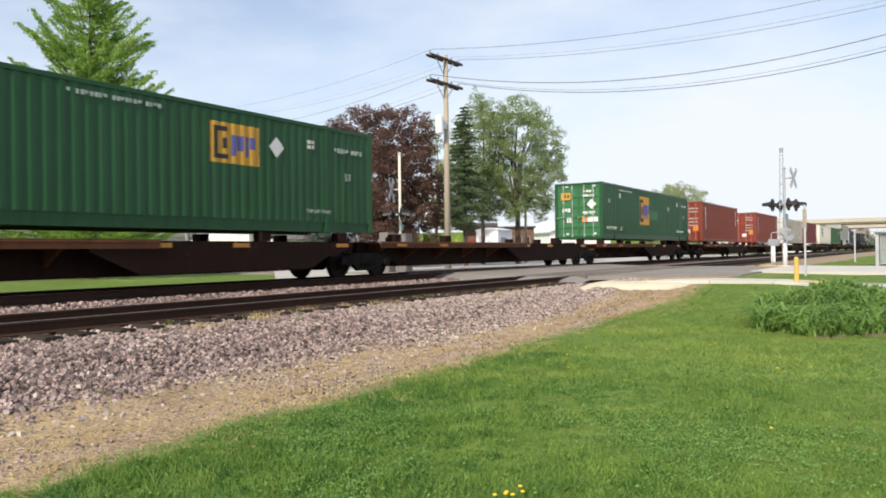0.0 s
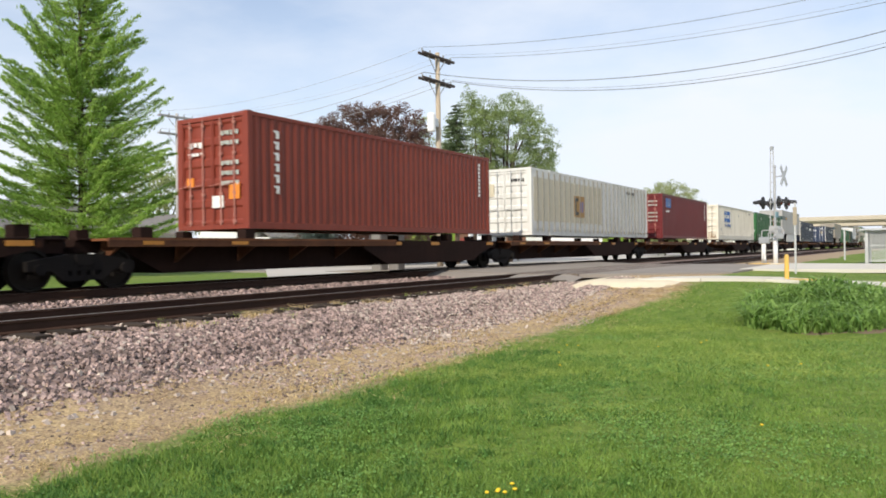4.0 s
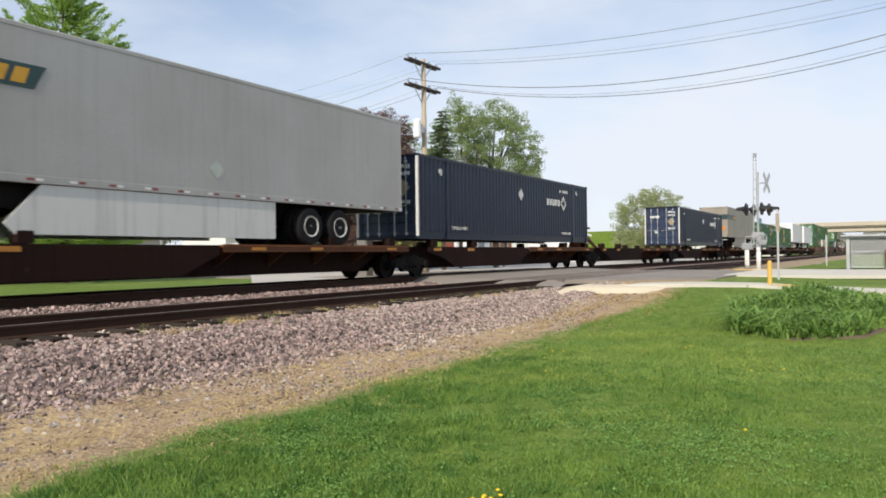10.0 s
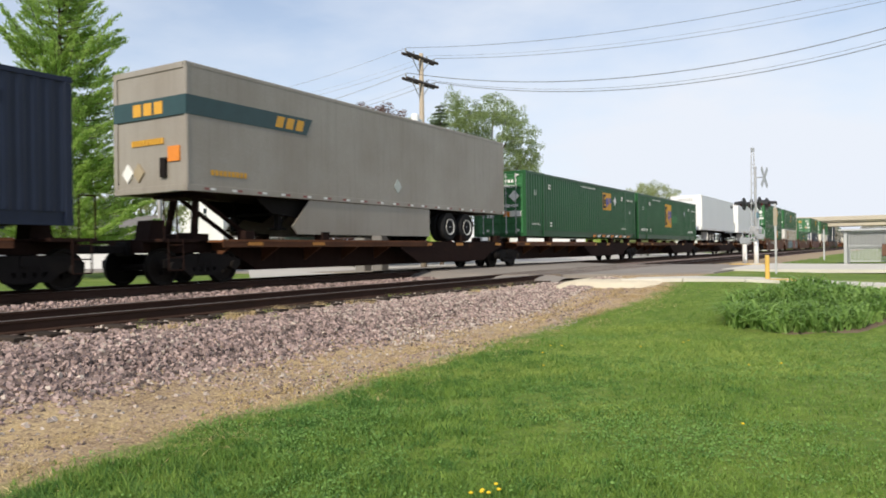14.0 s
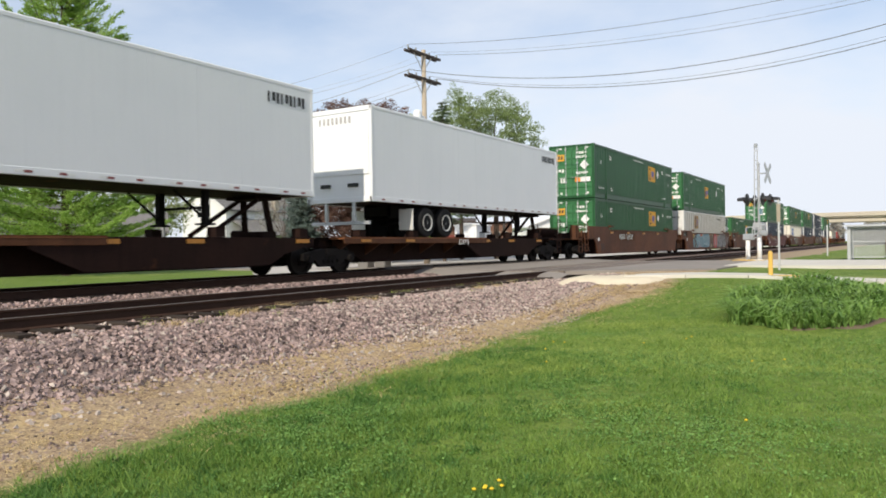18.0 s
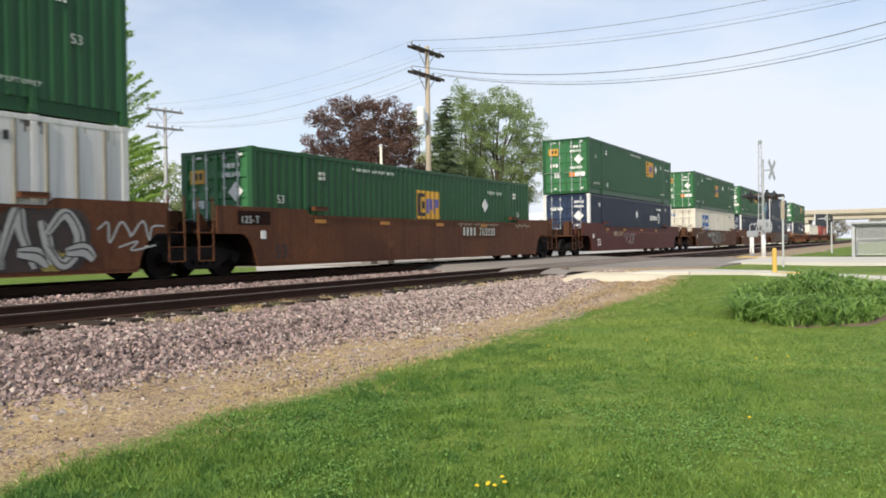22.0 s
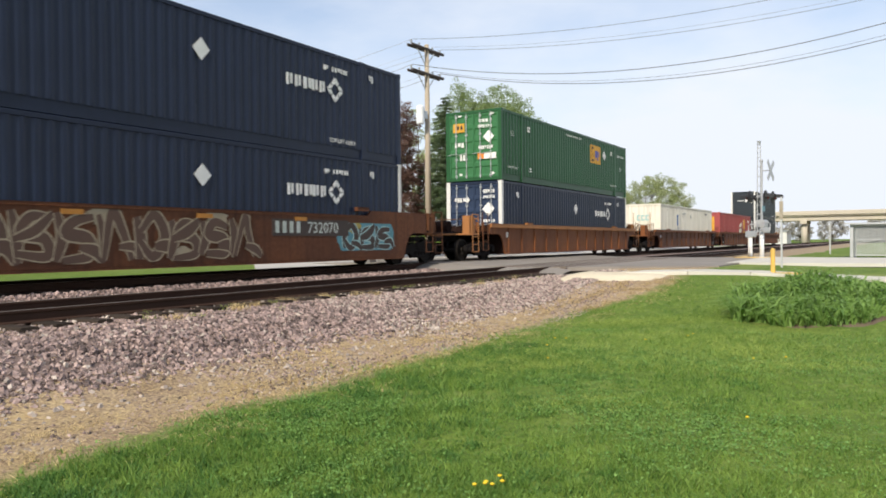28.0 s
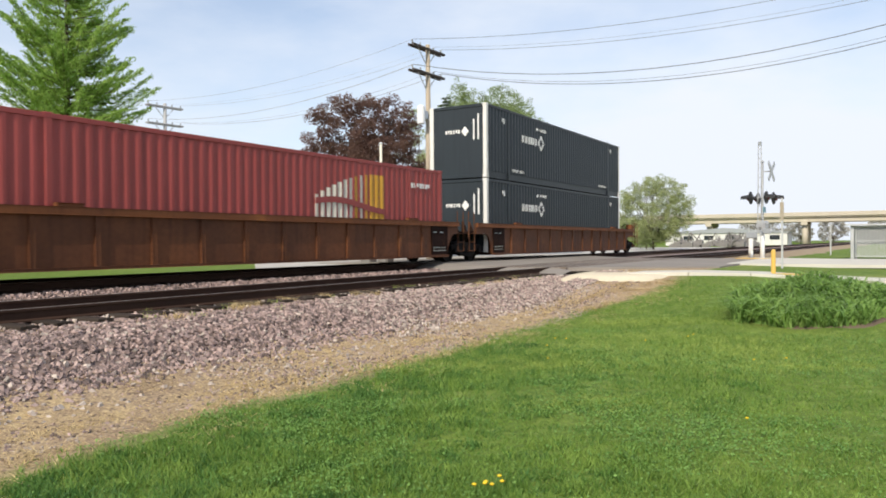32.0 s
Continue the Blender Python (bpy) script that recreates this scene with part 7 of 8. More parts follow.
part("roof", Mesh().box(3.5, -0.25, 3.35, 7.3, 6.2, 3.5, 0.02), M["armwood"], cabin)
part("door", Mesh().box(0.5, -0.05, 0, 1.5, 0.0, 2.2), M["hitch"], cabin, "dull red door")
for x in (4.6, 5.4, 6.2):
    wdw = part("window", Mesh().box(x, -0.06, 1.3, x + 0.5, 0.0, 2.5), M["chimney"], cabin)
    part("pane", Mesh().box(x + 0.06, -0.075, 1.36, x + 0.44, -0.05, 2.44), M["darkglass"], wdw)
shed = thing("storage_shed", "small white storage shed standing before the workshop", "shed", (59.7, 32.6, FAR))
part("body", Mesh().box(0, 0, 0, 2.8, 2.3, 2.95, 0.03), M["white"], shed)
part("lid", Mesh().prism([(-0.08, 2.95), (2.38, 2.95), (2.38, 3.02), (1.15, 3.22), (-0.08, 3.02)], -0.08, 2.88, "x"), M["siding"], shed, "low white roof")
part("door", Mesh().box(0.5, -0.03, 0.1, 1.6, 0.0, 2.3), M["tarp"], shed, "grey door")
for k in range(6):
    part("panel_seam", Mesh().box(-0.012, 0.2 + k * 0.38, 0.1, 0.0, 0.22 + k * 0.38, 2.9), M["offwhite"], shed)
slim = thing("service_pole", "slim wooden service pole before the workshop", "pole", (53.7, 26.8, FAR))
part("pole", Mesh().tube((0, 0, -0.3), (0, 0, 7.6), 0.11, 0.08, n=10), M["polewood"], slim, smooth=True)
part("cap", Mesh().lathe([(0.08, 7.6), (0.09, 7.64), (0.03, 7.72)], n=10), M["galv"], slim)

yard = thing("low_warehouse", "long pale low building with a grey roof behind scrap heaps", "building", (176, 26.5, FAR))
part("wall", Mesh().box(0, -6, 0, 8, 20, 2.7), M["offwhite"], yard)
part("roof", Mesh().prism([(-6.4, 2.7), (20.4, 2.7), (20.4, 2.9), (7, 3.9), (-6.4, 2.9)], -0.3, 8.3, "x"), M["tarp"], yard)
for i in range(5):
    part("window", Mesh().box(-0.05, -4.5 + i * 4.6, 1.2, 0.0, -2.5 + i * 4.6, 2.2), M["darkglass"], yard)
rr = random.Random(8)
for i in range(14):
    heap = Mesh()
    cx, cy = 118 + rr.uniform(0, 46), 20.5 + rr.uniform(0, 11)
    for j in range(22):
        a, rad = rr.uniform(0, 6.28), rr.uniform(0, 2.2)
        s2 = rr.uniform(0.2, 0.7)
        x, y, z = cx + rad * math.cos(a), cy + rad * math.sin(a), FAR + max(0, 1.0 - rad * 0.35) * rr.uniform(0.4, 1)
        heap.box(x - s2, y - s2, z - 0.5, x + s2, y + s2 * 0.6, z + s2 * 0.5, 0.1)
    for j in range(7):
        a, q = rr.uniform(0, 6.28), rr.uniform(0.4, 1.6)
        heap.tube((cx + q * math.cos(a), cy + q * math.sin(a), FAR), (cx + rr.uniform(-1.5, 1.5), cy + rr.uniform(-1.5, 1.5), FAR + rr.uniform(1.0, 2.6)), 0.09, n=5)
    solid("scrap_heap", heap, M["cabinet"], "heap of grey rubble and scrap beside the track", "rubble heap", "stuff")

# overpass
br = thing("overpass", "tan concrete road bridge crossing high over the railway", "bridge", (215, 0, 0))
part("deck", Mesh().box(-5, -90, 7.4, 5, 62, 8.1, 0.05), M["bridge"], br)
part("parapet", Mesh().box(-5.3, -90, 7.7, -5.0, 62, 8.75, 0.05), M["bridge"], br)
part("parapet", Mesh().box(5.0, -90, 7.7, 5.3, 62, 8.75, 0.05), M["bridge"], br)
for x in (-4.2, -2.1, 0, 2.1, 4.2):
    part("girder", Mesh().box(x - 0.25, -90, 6.3, x + 0.25, 62, 7.4, 0.03), M["bridge"], br)
for y in (-62, -36, -14.0, 20.5, 44):
    m = Mesh().box(-5.2, y - 0.75, 5.5, 5.2, y + 0.75, 6.3, 0.1)
    part("pier_cap", m, M["bridge"], br)
    for x in (-3.4, 3.4):
        part("pier", Mesh().tube((x, y, 0), (x, y, 5.5), 0.75, n=16), M["bridge"], br, smooth=True)
bank = Mesh().prism([(52, 0.2), (150, 0.2), (150, 8.0), (66, 8.0)], 205, 225, "x")
solid("embankment", bank, GROUND, "grassy bank carrying the road up to the overpass", "embankment", "structure")
bank = Mesh().prism([(-300, 0.2), (-80, 0.2), (-92, 8.0), (-300, 8.0)], 205, 225, "x")
solid("embankment", bank, GROUND, "grassy bank carrying the road up to the overpass", "embankment", "structure")

# ---------------------------------------------------------------- poles, wires, signals


def utility_pole(at, height, rz, label, transformer=False, lean=0.0, wood="polewood"):
    t = thing("utility_pole", label, "utility pole", at, rz=rz)
    part("pole", Mesh().tube((0, 0, -0.5), (lean, 0, height), 0.17, 0.11, n=12), M[wood], t, smooth=True)
    for z in (height - 0.25, height - 1.5):
        x = lean * z / height
        arm = part("crossarm", Mesh().box(x - 0.14, -1.4, z - 0.06, x - 0.03, 1.4, z + 0.06, 0.01).box(x + 0.12, -1.4, z - 0.06, x + 0.23, 1.4, z + 0.06, 0.01), M["armwood"] if wood == "polewood" else M[wood], t)
        for y in (-1.28, -0.6, 0.6, 1.28):
            part("insulator", Mesh().lathe([(0.02, z + 0.07), (0.05, z + 0.12), (0.03, z + 0.16), (0.055, z + 0.2), (0.02, z + 0.26)], (x + 0.05, y, 0), "z", 8), M["tarp"], arm)
        m = Mesh()
        for side in (-1, 1):
            m.tube((x + 0.05, side * 0.75, z - 0.05), (x + 0.05, 0, z - 0.85), 0.025, n=5)
        part("brace", m, M["galv"], t)
    if transformer:
        z = height - 4.1
        m = Mesh().lathe([(0.19, z), (0.21, z + 0.06), (0.21, z + 0.85), (0.16, z + 0.92), (0.05, z + 0.96)], (0, 0.62, 0), "z", 14)
        m.box(-0.08, 0.05, z + 0.3, 0.08, 0.45, z + 0.7)
        part("transformer", m, M["white"], t, "pale grey transformer can")
    return t


P1, P2, P0 = (32.2, 20.5, FAR), (35.3, 44.8, FAR), (33.2, -4.5, 0.6)
utility_pole(P1, 11.1, 88, "tall wooden utility pole with two crossarms and a transformer", True)
utility_pole(P2, 11.1, 84, "wooden utility pole with two crossarms far down the street", wood="hazewood")
utility_pole(P0, 11.1, 90, "wooden utility pole with two crossarms beside the street")


def wire_set(pa, ra, pb, rb, sags, label, mat, thin=1.0):
    for zo, sag in zip((10.85 + 0.27, 9.6 + 0.27), sags):
        for y in (-1.28, -0.6, 1.28):
            a = Vector(pa) + Vector((-math.sin(radians(ra)) * y, math.cos(radians(ra)) * y, zo))
            c = Vector(pb) + Vector((-math.sin(radians(rb)) * y, math.cos(radians(rb)) * y, zo))
            pts = [a.lerp(c, i / 20) - Vector((0, 0, 4 * sag * (i / 20) * (1 - i / 20))) for i in range(21)]
            thick = (0.011 if zo > 10.5 else 0.017) * (0.5 if y == -0.6 else 1) * thin
            solid("power_line", Mesh().path(pts, thick, 5), mat, label, "wire", group="overhead wires")


wire_set(P1, 88, P0, 90, (0.85, 1.62), "dark sagging overhead wire", M["wire"])
wire_set(P1, 88, P2, 84, (0.7, 0.9), "thin grey overhead wire between the poles", M["farwire"], 0.9)


def crossing_signal(at, rz, height, label, arm=0, board=None, drop=0.5, bx=0.08, out=0.0):
    """Mast, crossbuck facing local X, two pairs of hooded lamps, and a raised lattice gate arm of that length."""
    t = thing("crossing_signal", label, "crossing signal", at, rz=rz)
    part("mast", Mesh().tube((0, 0, 0), (0, 0, height), 0.06, n=12), M["galv"] if arm else M["cream"], t, smooth=True)
    part("base", Mesh().box(-0.22, -0.22, -0.1, 0.22, 0.22, 0.12, 0.03), M["concrete"], t)
    part("mast_cap", Mesh().lathe([(0.065, height), (0.09, height + 0.02), (0.05, height + 0.1)], n=10), M["galv"], t)
    for a in (45, -45):
        m = Mesh()
        c, s = math.cos(radians(a)), math.sin(radians(a))
        k = 0.58 if arm else 0.6
        n = (-s * 0.18 * k, c * 0.18 * k)
        z = height - drop
        m.prism([(c * k + n[0], z + s * k + n[1]), (c * k - n[0], z + s * k - n[1]), (-c * k - n[0], z - s * k - n[1]), (-c * k + n[0], z - s * k + n[1])], bx + 0.005 * (a > 0), bx + 0.02 + 0.005 * (a > 0), "x")
        part("crossbuck", m, board or M["white"], t, "crossbuck board")
    part("bracket", Mesh().tube((0, 0, height - drop), (bx, 0, height - drop), 0.03, n=6), M["galv"], t)
    z = height - (1.62 if drop < 1 else 2.6)
    part("light_bar", Mesh().tube((0, -0.6, z), (0, 0.6, z), 0.035), M["galv"], t)
    for d in (-1, 1):
        for y in (-0.5, 0.5):
            lamp = part("signal_lamp", Mesh().lathe([(0.1, d * (0.3 + out)), (0.14, d * (0.21 + out)), (0.29, d * (0.2 + out)), (0.29, d * (0.18 + out)), (0.13, d * (0.14 + out)), (0.1, d * (0.1 + out))], (0, y, z), "x", 18), M["signalblack"], t, "black round flashing-light target")
            part("lens", Mesh().lathe([(0.02, d * (0.36 + out)), (0.11, d * (0.34 + out)), (0.13, d * (0.3 + out))], (0, y, z), "x", 12), M["redlens"], lamp)
            hood = Mesh()
            for i in range(8):
                a, q = math.pi * i / 8, math.pi * (i + 1) / 8
                hood.add([(d * (0.2 + out), y + 0.16 * math.cos(a), z + 0.16 * math.sin(a)), (d * (0.6 + out), y + 0.16 * math.cos(a), z + 0.16 * math.sin(a) - 0.05), (d * (0.6 + out), y + 0.16 * math.cos(q), z + 0.16 * math.sin(q) - 0.05), (d * (0.2 + out), y + 0.16 * math.cos(q), z + 0.16 * math.sin(q))], [(0, 1, 2, 3)])
            part("hood", hood, M["signalblack"], lamp)
    part("notice", Mesh().box(-0.1, -0.18, z - 0.65, -0.08, 0.18, z - 0.4), M["ltblue"], t, "small pale blue notice")
    if arm:
        part("lower_mast", Mesh().tube((0, 0, 0.05), (0, 0, 1.5), 0.1, n=14), M["white"], t, smooth=True)
        part("gate_mechanism", Mesh().box(-0.2, -0.24, 1.45, 0.2, 0.24, 1.8, 0.05), M["galv"], t)
        for x, z0 in ((-0.42, 1.28), (0.12, 1.2), (-0.16, 1.12)):
            q = [(x, 0.32, z0), (x + 0.3, 0.32, z0), (x + 0.36, 0.32, z0 + 0.08), (x + 0.36, 0.32, z0 + 0.34), (x + 0.3, 0.32, z0 + 0.4), (x + 0.02, 0.32, z0 + 0.4), (x - 0.04, 0.32, z0 + 0.32), (x - 0.04, 0.32, z0 + 0.06), (x, 0.32, z0)]
            part("gate_bracket", Mesh().path([(a, b + 0.06 * x, c) for a, b, c in q], 0.022, 7), M["galv"], t, "pale tubular gate bracket")
        m = Mesh()
        for x in (-0.11, 0.11):
            m.tube((x, 0.3, 1.3), (x * 0.5, 0.3, arm), 0.022, n=6)
        for i in range(9):
            zz = 1.6 + i * (arm - 1.8) / 8
            m.tube((-0.1 * (1 - 0.4 * i / 8), 0.3, zz), (0.1 * (1 - 0.4 * i / 8), 0.3, zz), 0.016, n=5)
        part("gate_arm", m, M["galv"], t, "raised pale lattice gate arm")
        part("arm_tip_lamp", Mesh().box(-0.07, 0.24, arm - 0.05, 0.07, 0.36, arm + 0.12, 0.02), M["tarp"], t)
        part("counterweight", Mesh().box(0.15, 0.24, 1.0, 0.6, 0.38, 1.3, 0.04).box(-0.45, 0.26, 1.2, -0.15, 0.36, 1.45, 0.04).tube((-0.3, 0.3, 1.4), (0.4, 0.3, 1.15), 0.04, n=6), M["tarp"], t)
    return t


crossing_signal((36.6, 5.3, 0.70), 80, 4.45, "railway crossing signal with round black lamps, crossbuck and raised gate", 5.25, M["galv"], 0.42, -0.42, 0.15)
crossing_signal((25.9, 18.9, 0.62), 112, 5.2, "railway crossing signal with round black lamps beyond the tracks", 0, M["tarp"], 1.5, 0.36)
for k, (x, y, s) in enumerate(((24.7, 18.7, 1.85), (25.2, 18.2, 1.8))):
    c = thing("relay_cabinet", "tall grey metal relay cabinet on a concrete pad beside the crossing", "cabinet", (x, y, 0.6))
    part("body", Mesh().box(-0.26, -0.24, 0.1, 0.26, 0.24, s, 0.03), M["cabinet"], c)
    part("door", Mesh().box(-0.22, -0.26, 0.15, 0.22, -0.24, s - 0.05), M["cabinet"], c)
    part("pad", Mesh().box(-0.32, -0.3, -0.1, 0.32, 0.3, 0.1), M["concrete"], c)

solid("kerb", Mesh().box(36.0, 5.0, 0.6, 38.3, 6.4, 0.8, 0.03), M["safety"], "yellow-painted kerb end at the foot of the signal", "kerb", "structure")
post = thing("bollard", "white pipe bollard beside the crossing signal", "bollard", (37.9, 6.0, 0.72))
part("pipe", Mesh().lathe([(0.1, 0), (0.1, 1.15), (0.07, 1.2), (0.02, 1.21)], n=14), M["white"], post)
post = thing("bollard", "yellow pipe bollard on a yellow-edged slab", "bollard", (22.3, 2.95, 0.66))
part("pipe", Mesh().lathe([(0.06, 0), (0.06, 0.64), (0.045, 0.69), (0.01, 0.7)], n=14), M["safety"], post)
part("plate", Mesh().box(-0.3, -0.75, -0.02, 0.3, 0.75, 0.03, 0.01), M["safety"], post)
sg = thing("sign_post", "thin steel sign post with a weathered tan marker", "sign", (27.4, 3.35, 0.68))
part("post", Mesh().box(-0.03, -0.03, -0.2, 0.03, 0.03, 2.35), M["galv"], sg)
part("marker", Mesh().box(-0.05, -0.06, 1.6, -0.03, 0.06, 2.2), M["chimney"], sg)
m = thing("sign_post", "thin steel marker post beside the far kerb", "sign", (52, 3.6, 0.6))
part("post", Mesh().box(-0.04, -0.04, -0.2, 0.04, 0.04, 2.0), M["galv"], m)

# shelter beside the street
sh = thing("shelter", "grey metal shelter with mesh sides and a sloping roof", "shelter", (43.0, -4.2, 0.62))
for x in (0, 3.0):
    for y in (0.0, 6.2):
        part("post", Mesh().box(x - 0.08, y - 0.08, -0.1, x + 0.08, y + 0.08, 1.72, 0.01), M["galv"], sh)
part("roof", Mesh().prism([(-0.3, 1.7), (3.3, 1.78), (3.3, 1.85), (-0.3, 1.77)], -0.3, 6.5), M["galv"], sh)
part("wall", Mesh().box(2.95, 0.05, 0.75, 3.0, 6.15, 1.72), M["tarp"], sh)
m = Mesh().box(-0.03, 0.08, 0.12, 0.03, 6.1, 0.18).box(-0.03, 0.08, 1.62, 0.03, 6.1, 1.7).box(-0.03, 0.08, 0.9, 0.03, 6.1, 0.95)
for i in range(100):
    m.box(-0.012, 0.1 + i * 0.06, 0.15, 0.012, 0.13 + i * 0.06, 1.68)
tagged(part("screen", m, M["galv"], sh, "grey steel bar screen"), kind="stuff")
part("bench", Mesh().box(-0.5, 2.6, 0.4, -0.2, 4.6, 1.0, 0.03), M["darkwood"], sh, "dark red-brown box")

# ---------------------------------------------------------------- stones, grass, plants


def scatter_stones(name, mat, n, xr, yr, size, seed, label, zof, toe=False):
    r = np.random.RandomState(seed)
    x = r.uniform(*xr, n)
    y = r.uniform(*yr, n)
    if toe:
        # the foot of the bed is ragged and thins out
        y = np.where(y < 7.33 + np.array([-0.03 * max(0, p - 10) + 0.22 * noise.noise((p * 0.5, 0, seed)) + 0.12 * noise.noise((p * 3, 1, seed)) for p in x]) + np.abs(r.normal(size=n)) * -0.18, r.uniform(7.5, yr[1], n), y)
    cube = np.array([(a, b, c) for a in (-1, 1) for b in (-1, 1) for c in (-1, 1)], float)
    quads = np.array([(0, 1, 3, 2), (4, 6, 7, 5), (0, 4, 5, 1), (2, 3, 7, 6), (0, 2, 6, 4), (1, 5, 7, 3)])
    s = size * r.uniform(0.5, 1.35, (n, 1, 1)) * r.uniform(0.6, 1.2, (n, 1, 3))
    v = cube[None] * s * r.uniform(0.45, 1.0, (n, 8, 3))
    q = r.normal(size=(n, 4))
    q /= np.linalg.norm(q, axis=1)[:, None]
    w, a, b, c = q.T
    rot = np.stack([np.stack([1 - 2 * (b * b + c * c), 2 * (a * b - c * w), 2 * (a * c + b * w)], -1), np.stack([2 * (a * b + c * w), 1 - 2 * (a * a + c * c), 2 * (b * c - a * w)], -1), np.stack([2 * (a * c - b * w), 2 * (b * c + a * w), 1 - 2 * (a * a + b * b)], -1)], 1)
    v = np.einsum("nij,nkj->nki", rot, v)
    z = np.array([zof(p, t) for p, t in zip(x, y)])
    v += np.stack([x, y, z + size * 0.25], -1)[:, None, :]
    f = (quads[None] + 8 * np.arange(n)[:, None, None]).reshape(-1, 4)
    me = bpy.data.meshes.new(name)
    me.from_pydata(v.reshape(-1, 3).tolist(), [], f.tolist())
    me.materials.append(mat)
    return tagged(new(name, me), label, "gravel", kind="stuff")


def bed_z(x, y):
    for (ya, za), (yb, zb) in zip(bed_line, bed_line[1:]):
        if ya <= y <= yb:
            return max(ground_z(x, y), za + (zb - za) * (y - ya) / (yb - ya))
    return ground_z(x, y)


scatter_stones("ballast_stones", M["stone"], 26000, (2.4, 21.5), (6.9, 9.0), 0.029, 1, "loose mauve and grey crushed ballast stones", bed_z, True)
scatter_stones("ballast_stones", M["pale_stone"], 1500, (2.4, 21.5), (6.5, 9.4), 0.027, 2, "scattered pale ballast stones", lambda x, y: bed_z(x, y) + 0.01)
scatter_stones("ballast_stones", M["stone"], 6000, (3.5, 22.0), (11.2, 13.6), 0.032, 3, "dusty ballast stones between the tracks", bed_z)
scatter_stones("ballast_stones", M["stone"], 4200, (2.2, 20.5), (5.8, 7.7), 0.018, 8, "stray mauve stones on the bare dirt", bed_z)
scatter_stones("ballast_stones", M["stone"], 2500, (2.5, 21.5), (9.0, 9.5), 0.03, 9, "ballast stones packed between the ties", lambda x, y: bed_z(x, y) - 0.02)
scatter_stones("ballast_stones", M["pale_stone"], 3600, (10.0, 21.8), (6.9, 9.25), 0.023, 17, "dusty pale stones near the crossing", lambda x, y: bed_z(x, y) + 0.015)
scatter_stones("path_grit", M["pale_stone"], 6500, (2.0, 19.0), (5.65, 7.8), 0.012, 6, "small loose stones on the bare dirt", bed_z)


def blades(name, mat, n, place, height, width, seed, label, cat, lean=0.5, seg=1, tufty=0.0):
    """Thin upright blades, a triangle (or a bent strip) each."""
    r = np.random.RandomState(seed)
    x, y = place(r, n)
    z = np.array([bed_z(p, t) if t > 7 else ground_z(p, t) for p, t in zip(x, y)])
    a = r.uniform(0, 2 * np.pi, n)
    h = height * r.uniform(0.5, 1.3, n)
    if tufty:
        h *= np.array([max(0.35, 1 + tufty * noise.noise((p * 0.9, t * 0.9, 1)) + tufty * noise.noise((p * 4.5, t * 4.5, 2))) for p, t in zip(x, y)])
    dx, dy = np.cos(a) * width / 2, np.sin(a) * width / 2
    tx, ty = r.normal(size=n) * lean * h, r.normal(size=n) * lean * h
    base = np.stack([x, y, z - 0.005], -1)
    side = np.stack([dx, dy, np.zeros(n)], -1)
    tip = base + np.stack([tx, ty, h], -1)
    if seg == 1:
        v = np.stack([base - side, base + side, tip], 1).reshape(-1, 3)
        f = np.arange(3 * n).reshape(-1, 3)
    else:
        knee = base + np.stack([tx * 0.35, ty * 0.35, h * 0.75], -1)
        end = base + np.stack([tx * 1.3, ty * 1.3, h * r.uniform(0.45, 0.95, n)], -1)
        v = np.stack([base - side * 0.7, base + side * 0.7, knee + side, knee - side, end], 1).reshape(-1, 3)
        k = 5 * np.arange(n)[:, None]
        f = np.concatenate([k + np.array([[0, 1, 2, 3]])], 0).tolist() + (k + np.array([[3, 2, 4]])).tolist()
    me = bpy.data.meshes.new(name)
    me.from_pydata(v.tolist(), [], f if isinstance(f, list) else f.tolist())
    me.materials.append(mat)
    return tagged(new(name, me), label, cat, kind="stuff")


def lawn_place(r, n):
    """Denser towards the corner of the lawn that lies closest to the path."""
    wide = r.uniform(0, 1, n) < 0.16
    d = np.where(wide, 14 * np.sqrt(r.uniform(0, 1, n)), 2.0 + 25 * r.uniform(0, 1, n) ** 1.8 + np.abs(r.normal(size=n)) * 1.3)
    a = np.radians(np.where(wide, r.uniform(-180, 180, n), 58 + r.normal(size=n) * 8 + r.uniform(-33, 33, n)))
    x, y = d * np.sin(a), d * np.cos(a)
    edge = 5.38 - 0.12 * np.maximum(0, 5 - x) + 0.13 * np.clip(x - 8, 0, 3.5) - 0.42 * np.clip(x - 15.3, 0, 2.2) + r.normal(size=n) * 0.22
    ok = np.flatnonzero((y < edge) & (x < 20.6) & (((x - 16.8) / 2.9) ** 2 + ((y - 1.3) / 1.55) ** 2 > 1))
    k = r.choice(ok, n)
    return x[k] + r.uniform(-0.02, 0.02, n), y[k] + r.uniform(-0.02, 0.02, n)


blades("grass", M["bladeA"], 185000, lawn_place, 0.05, 0.009, 11, "short mown lawn grass", "grass", 0.6, 1, 1.1)


def clover_place(r, n):
    """Low clover in drifts through the closer part of the lawn."""
    d = 2.6 + 11 * r.uniform(0, 1, 3 * n) ** 1.6
    a = np.radians(58 + r.uniform(-38, 38, 3 * n))
    x, y = d * np.sin(a), d * np.cos(a)
    drift = np.array([noise.noise((p * 0.55, q * 0.55, 9)) + 0.6 * noise.noise((p * 2.6, q * 2.6, 5)) for p, q in zip(x, y)])
    w = np.maximum(0.02, drift + 0.12) * (y < 5.3 + 0.05 * x)
    k = r.choice(3 * n, n, p=w / w.sum())
    return x[k] + r.normal(size=n) * 0.015, y[k] + r.normal(size=n) * 0.015


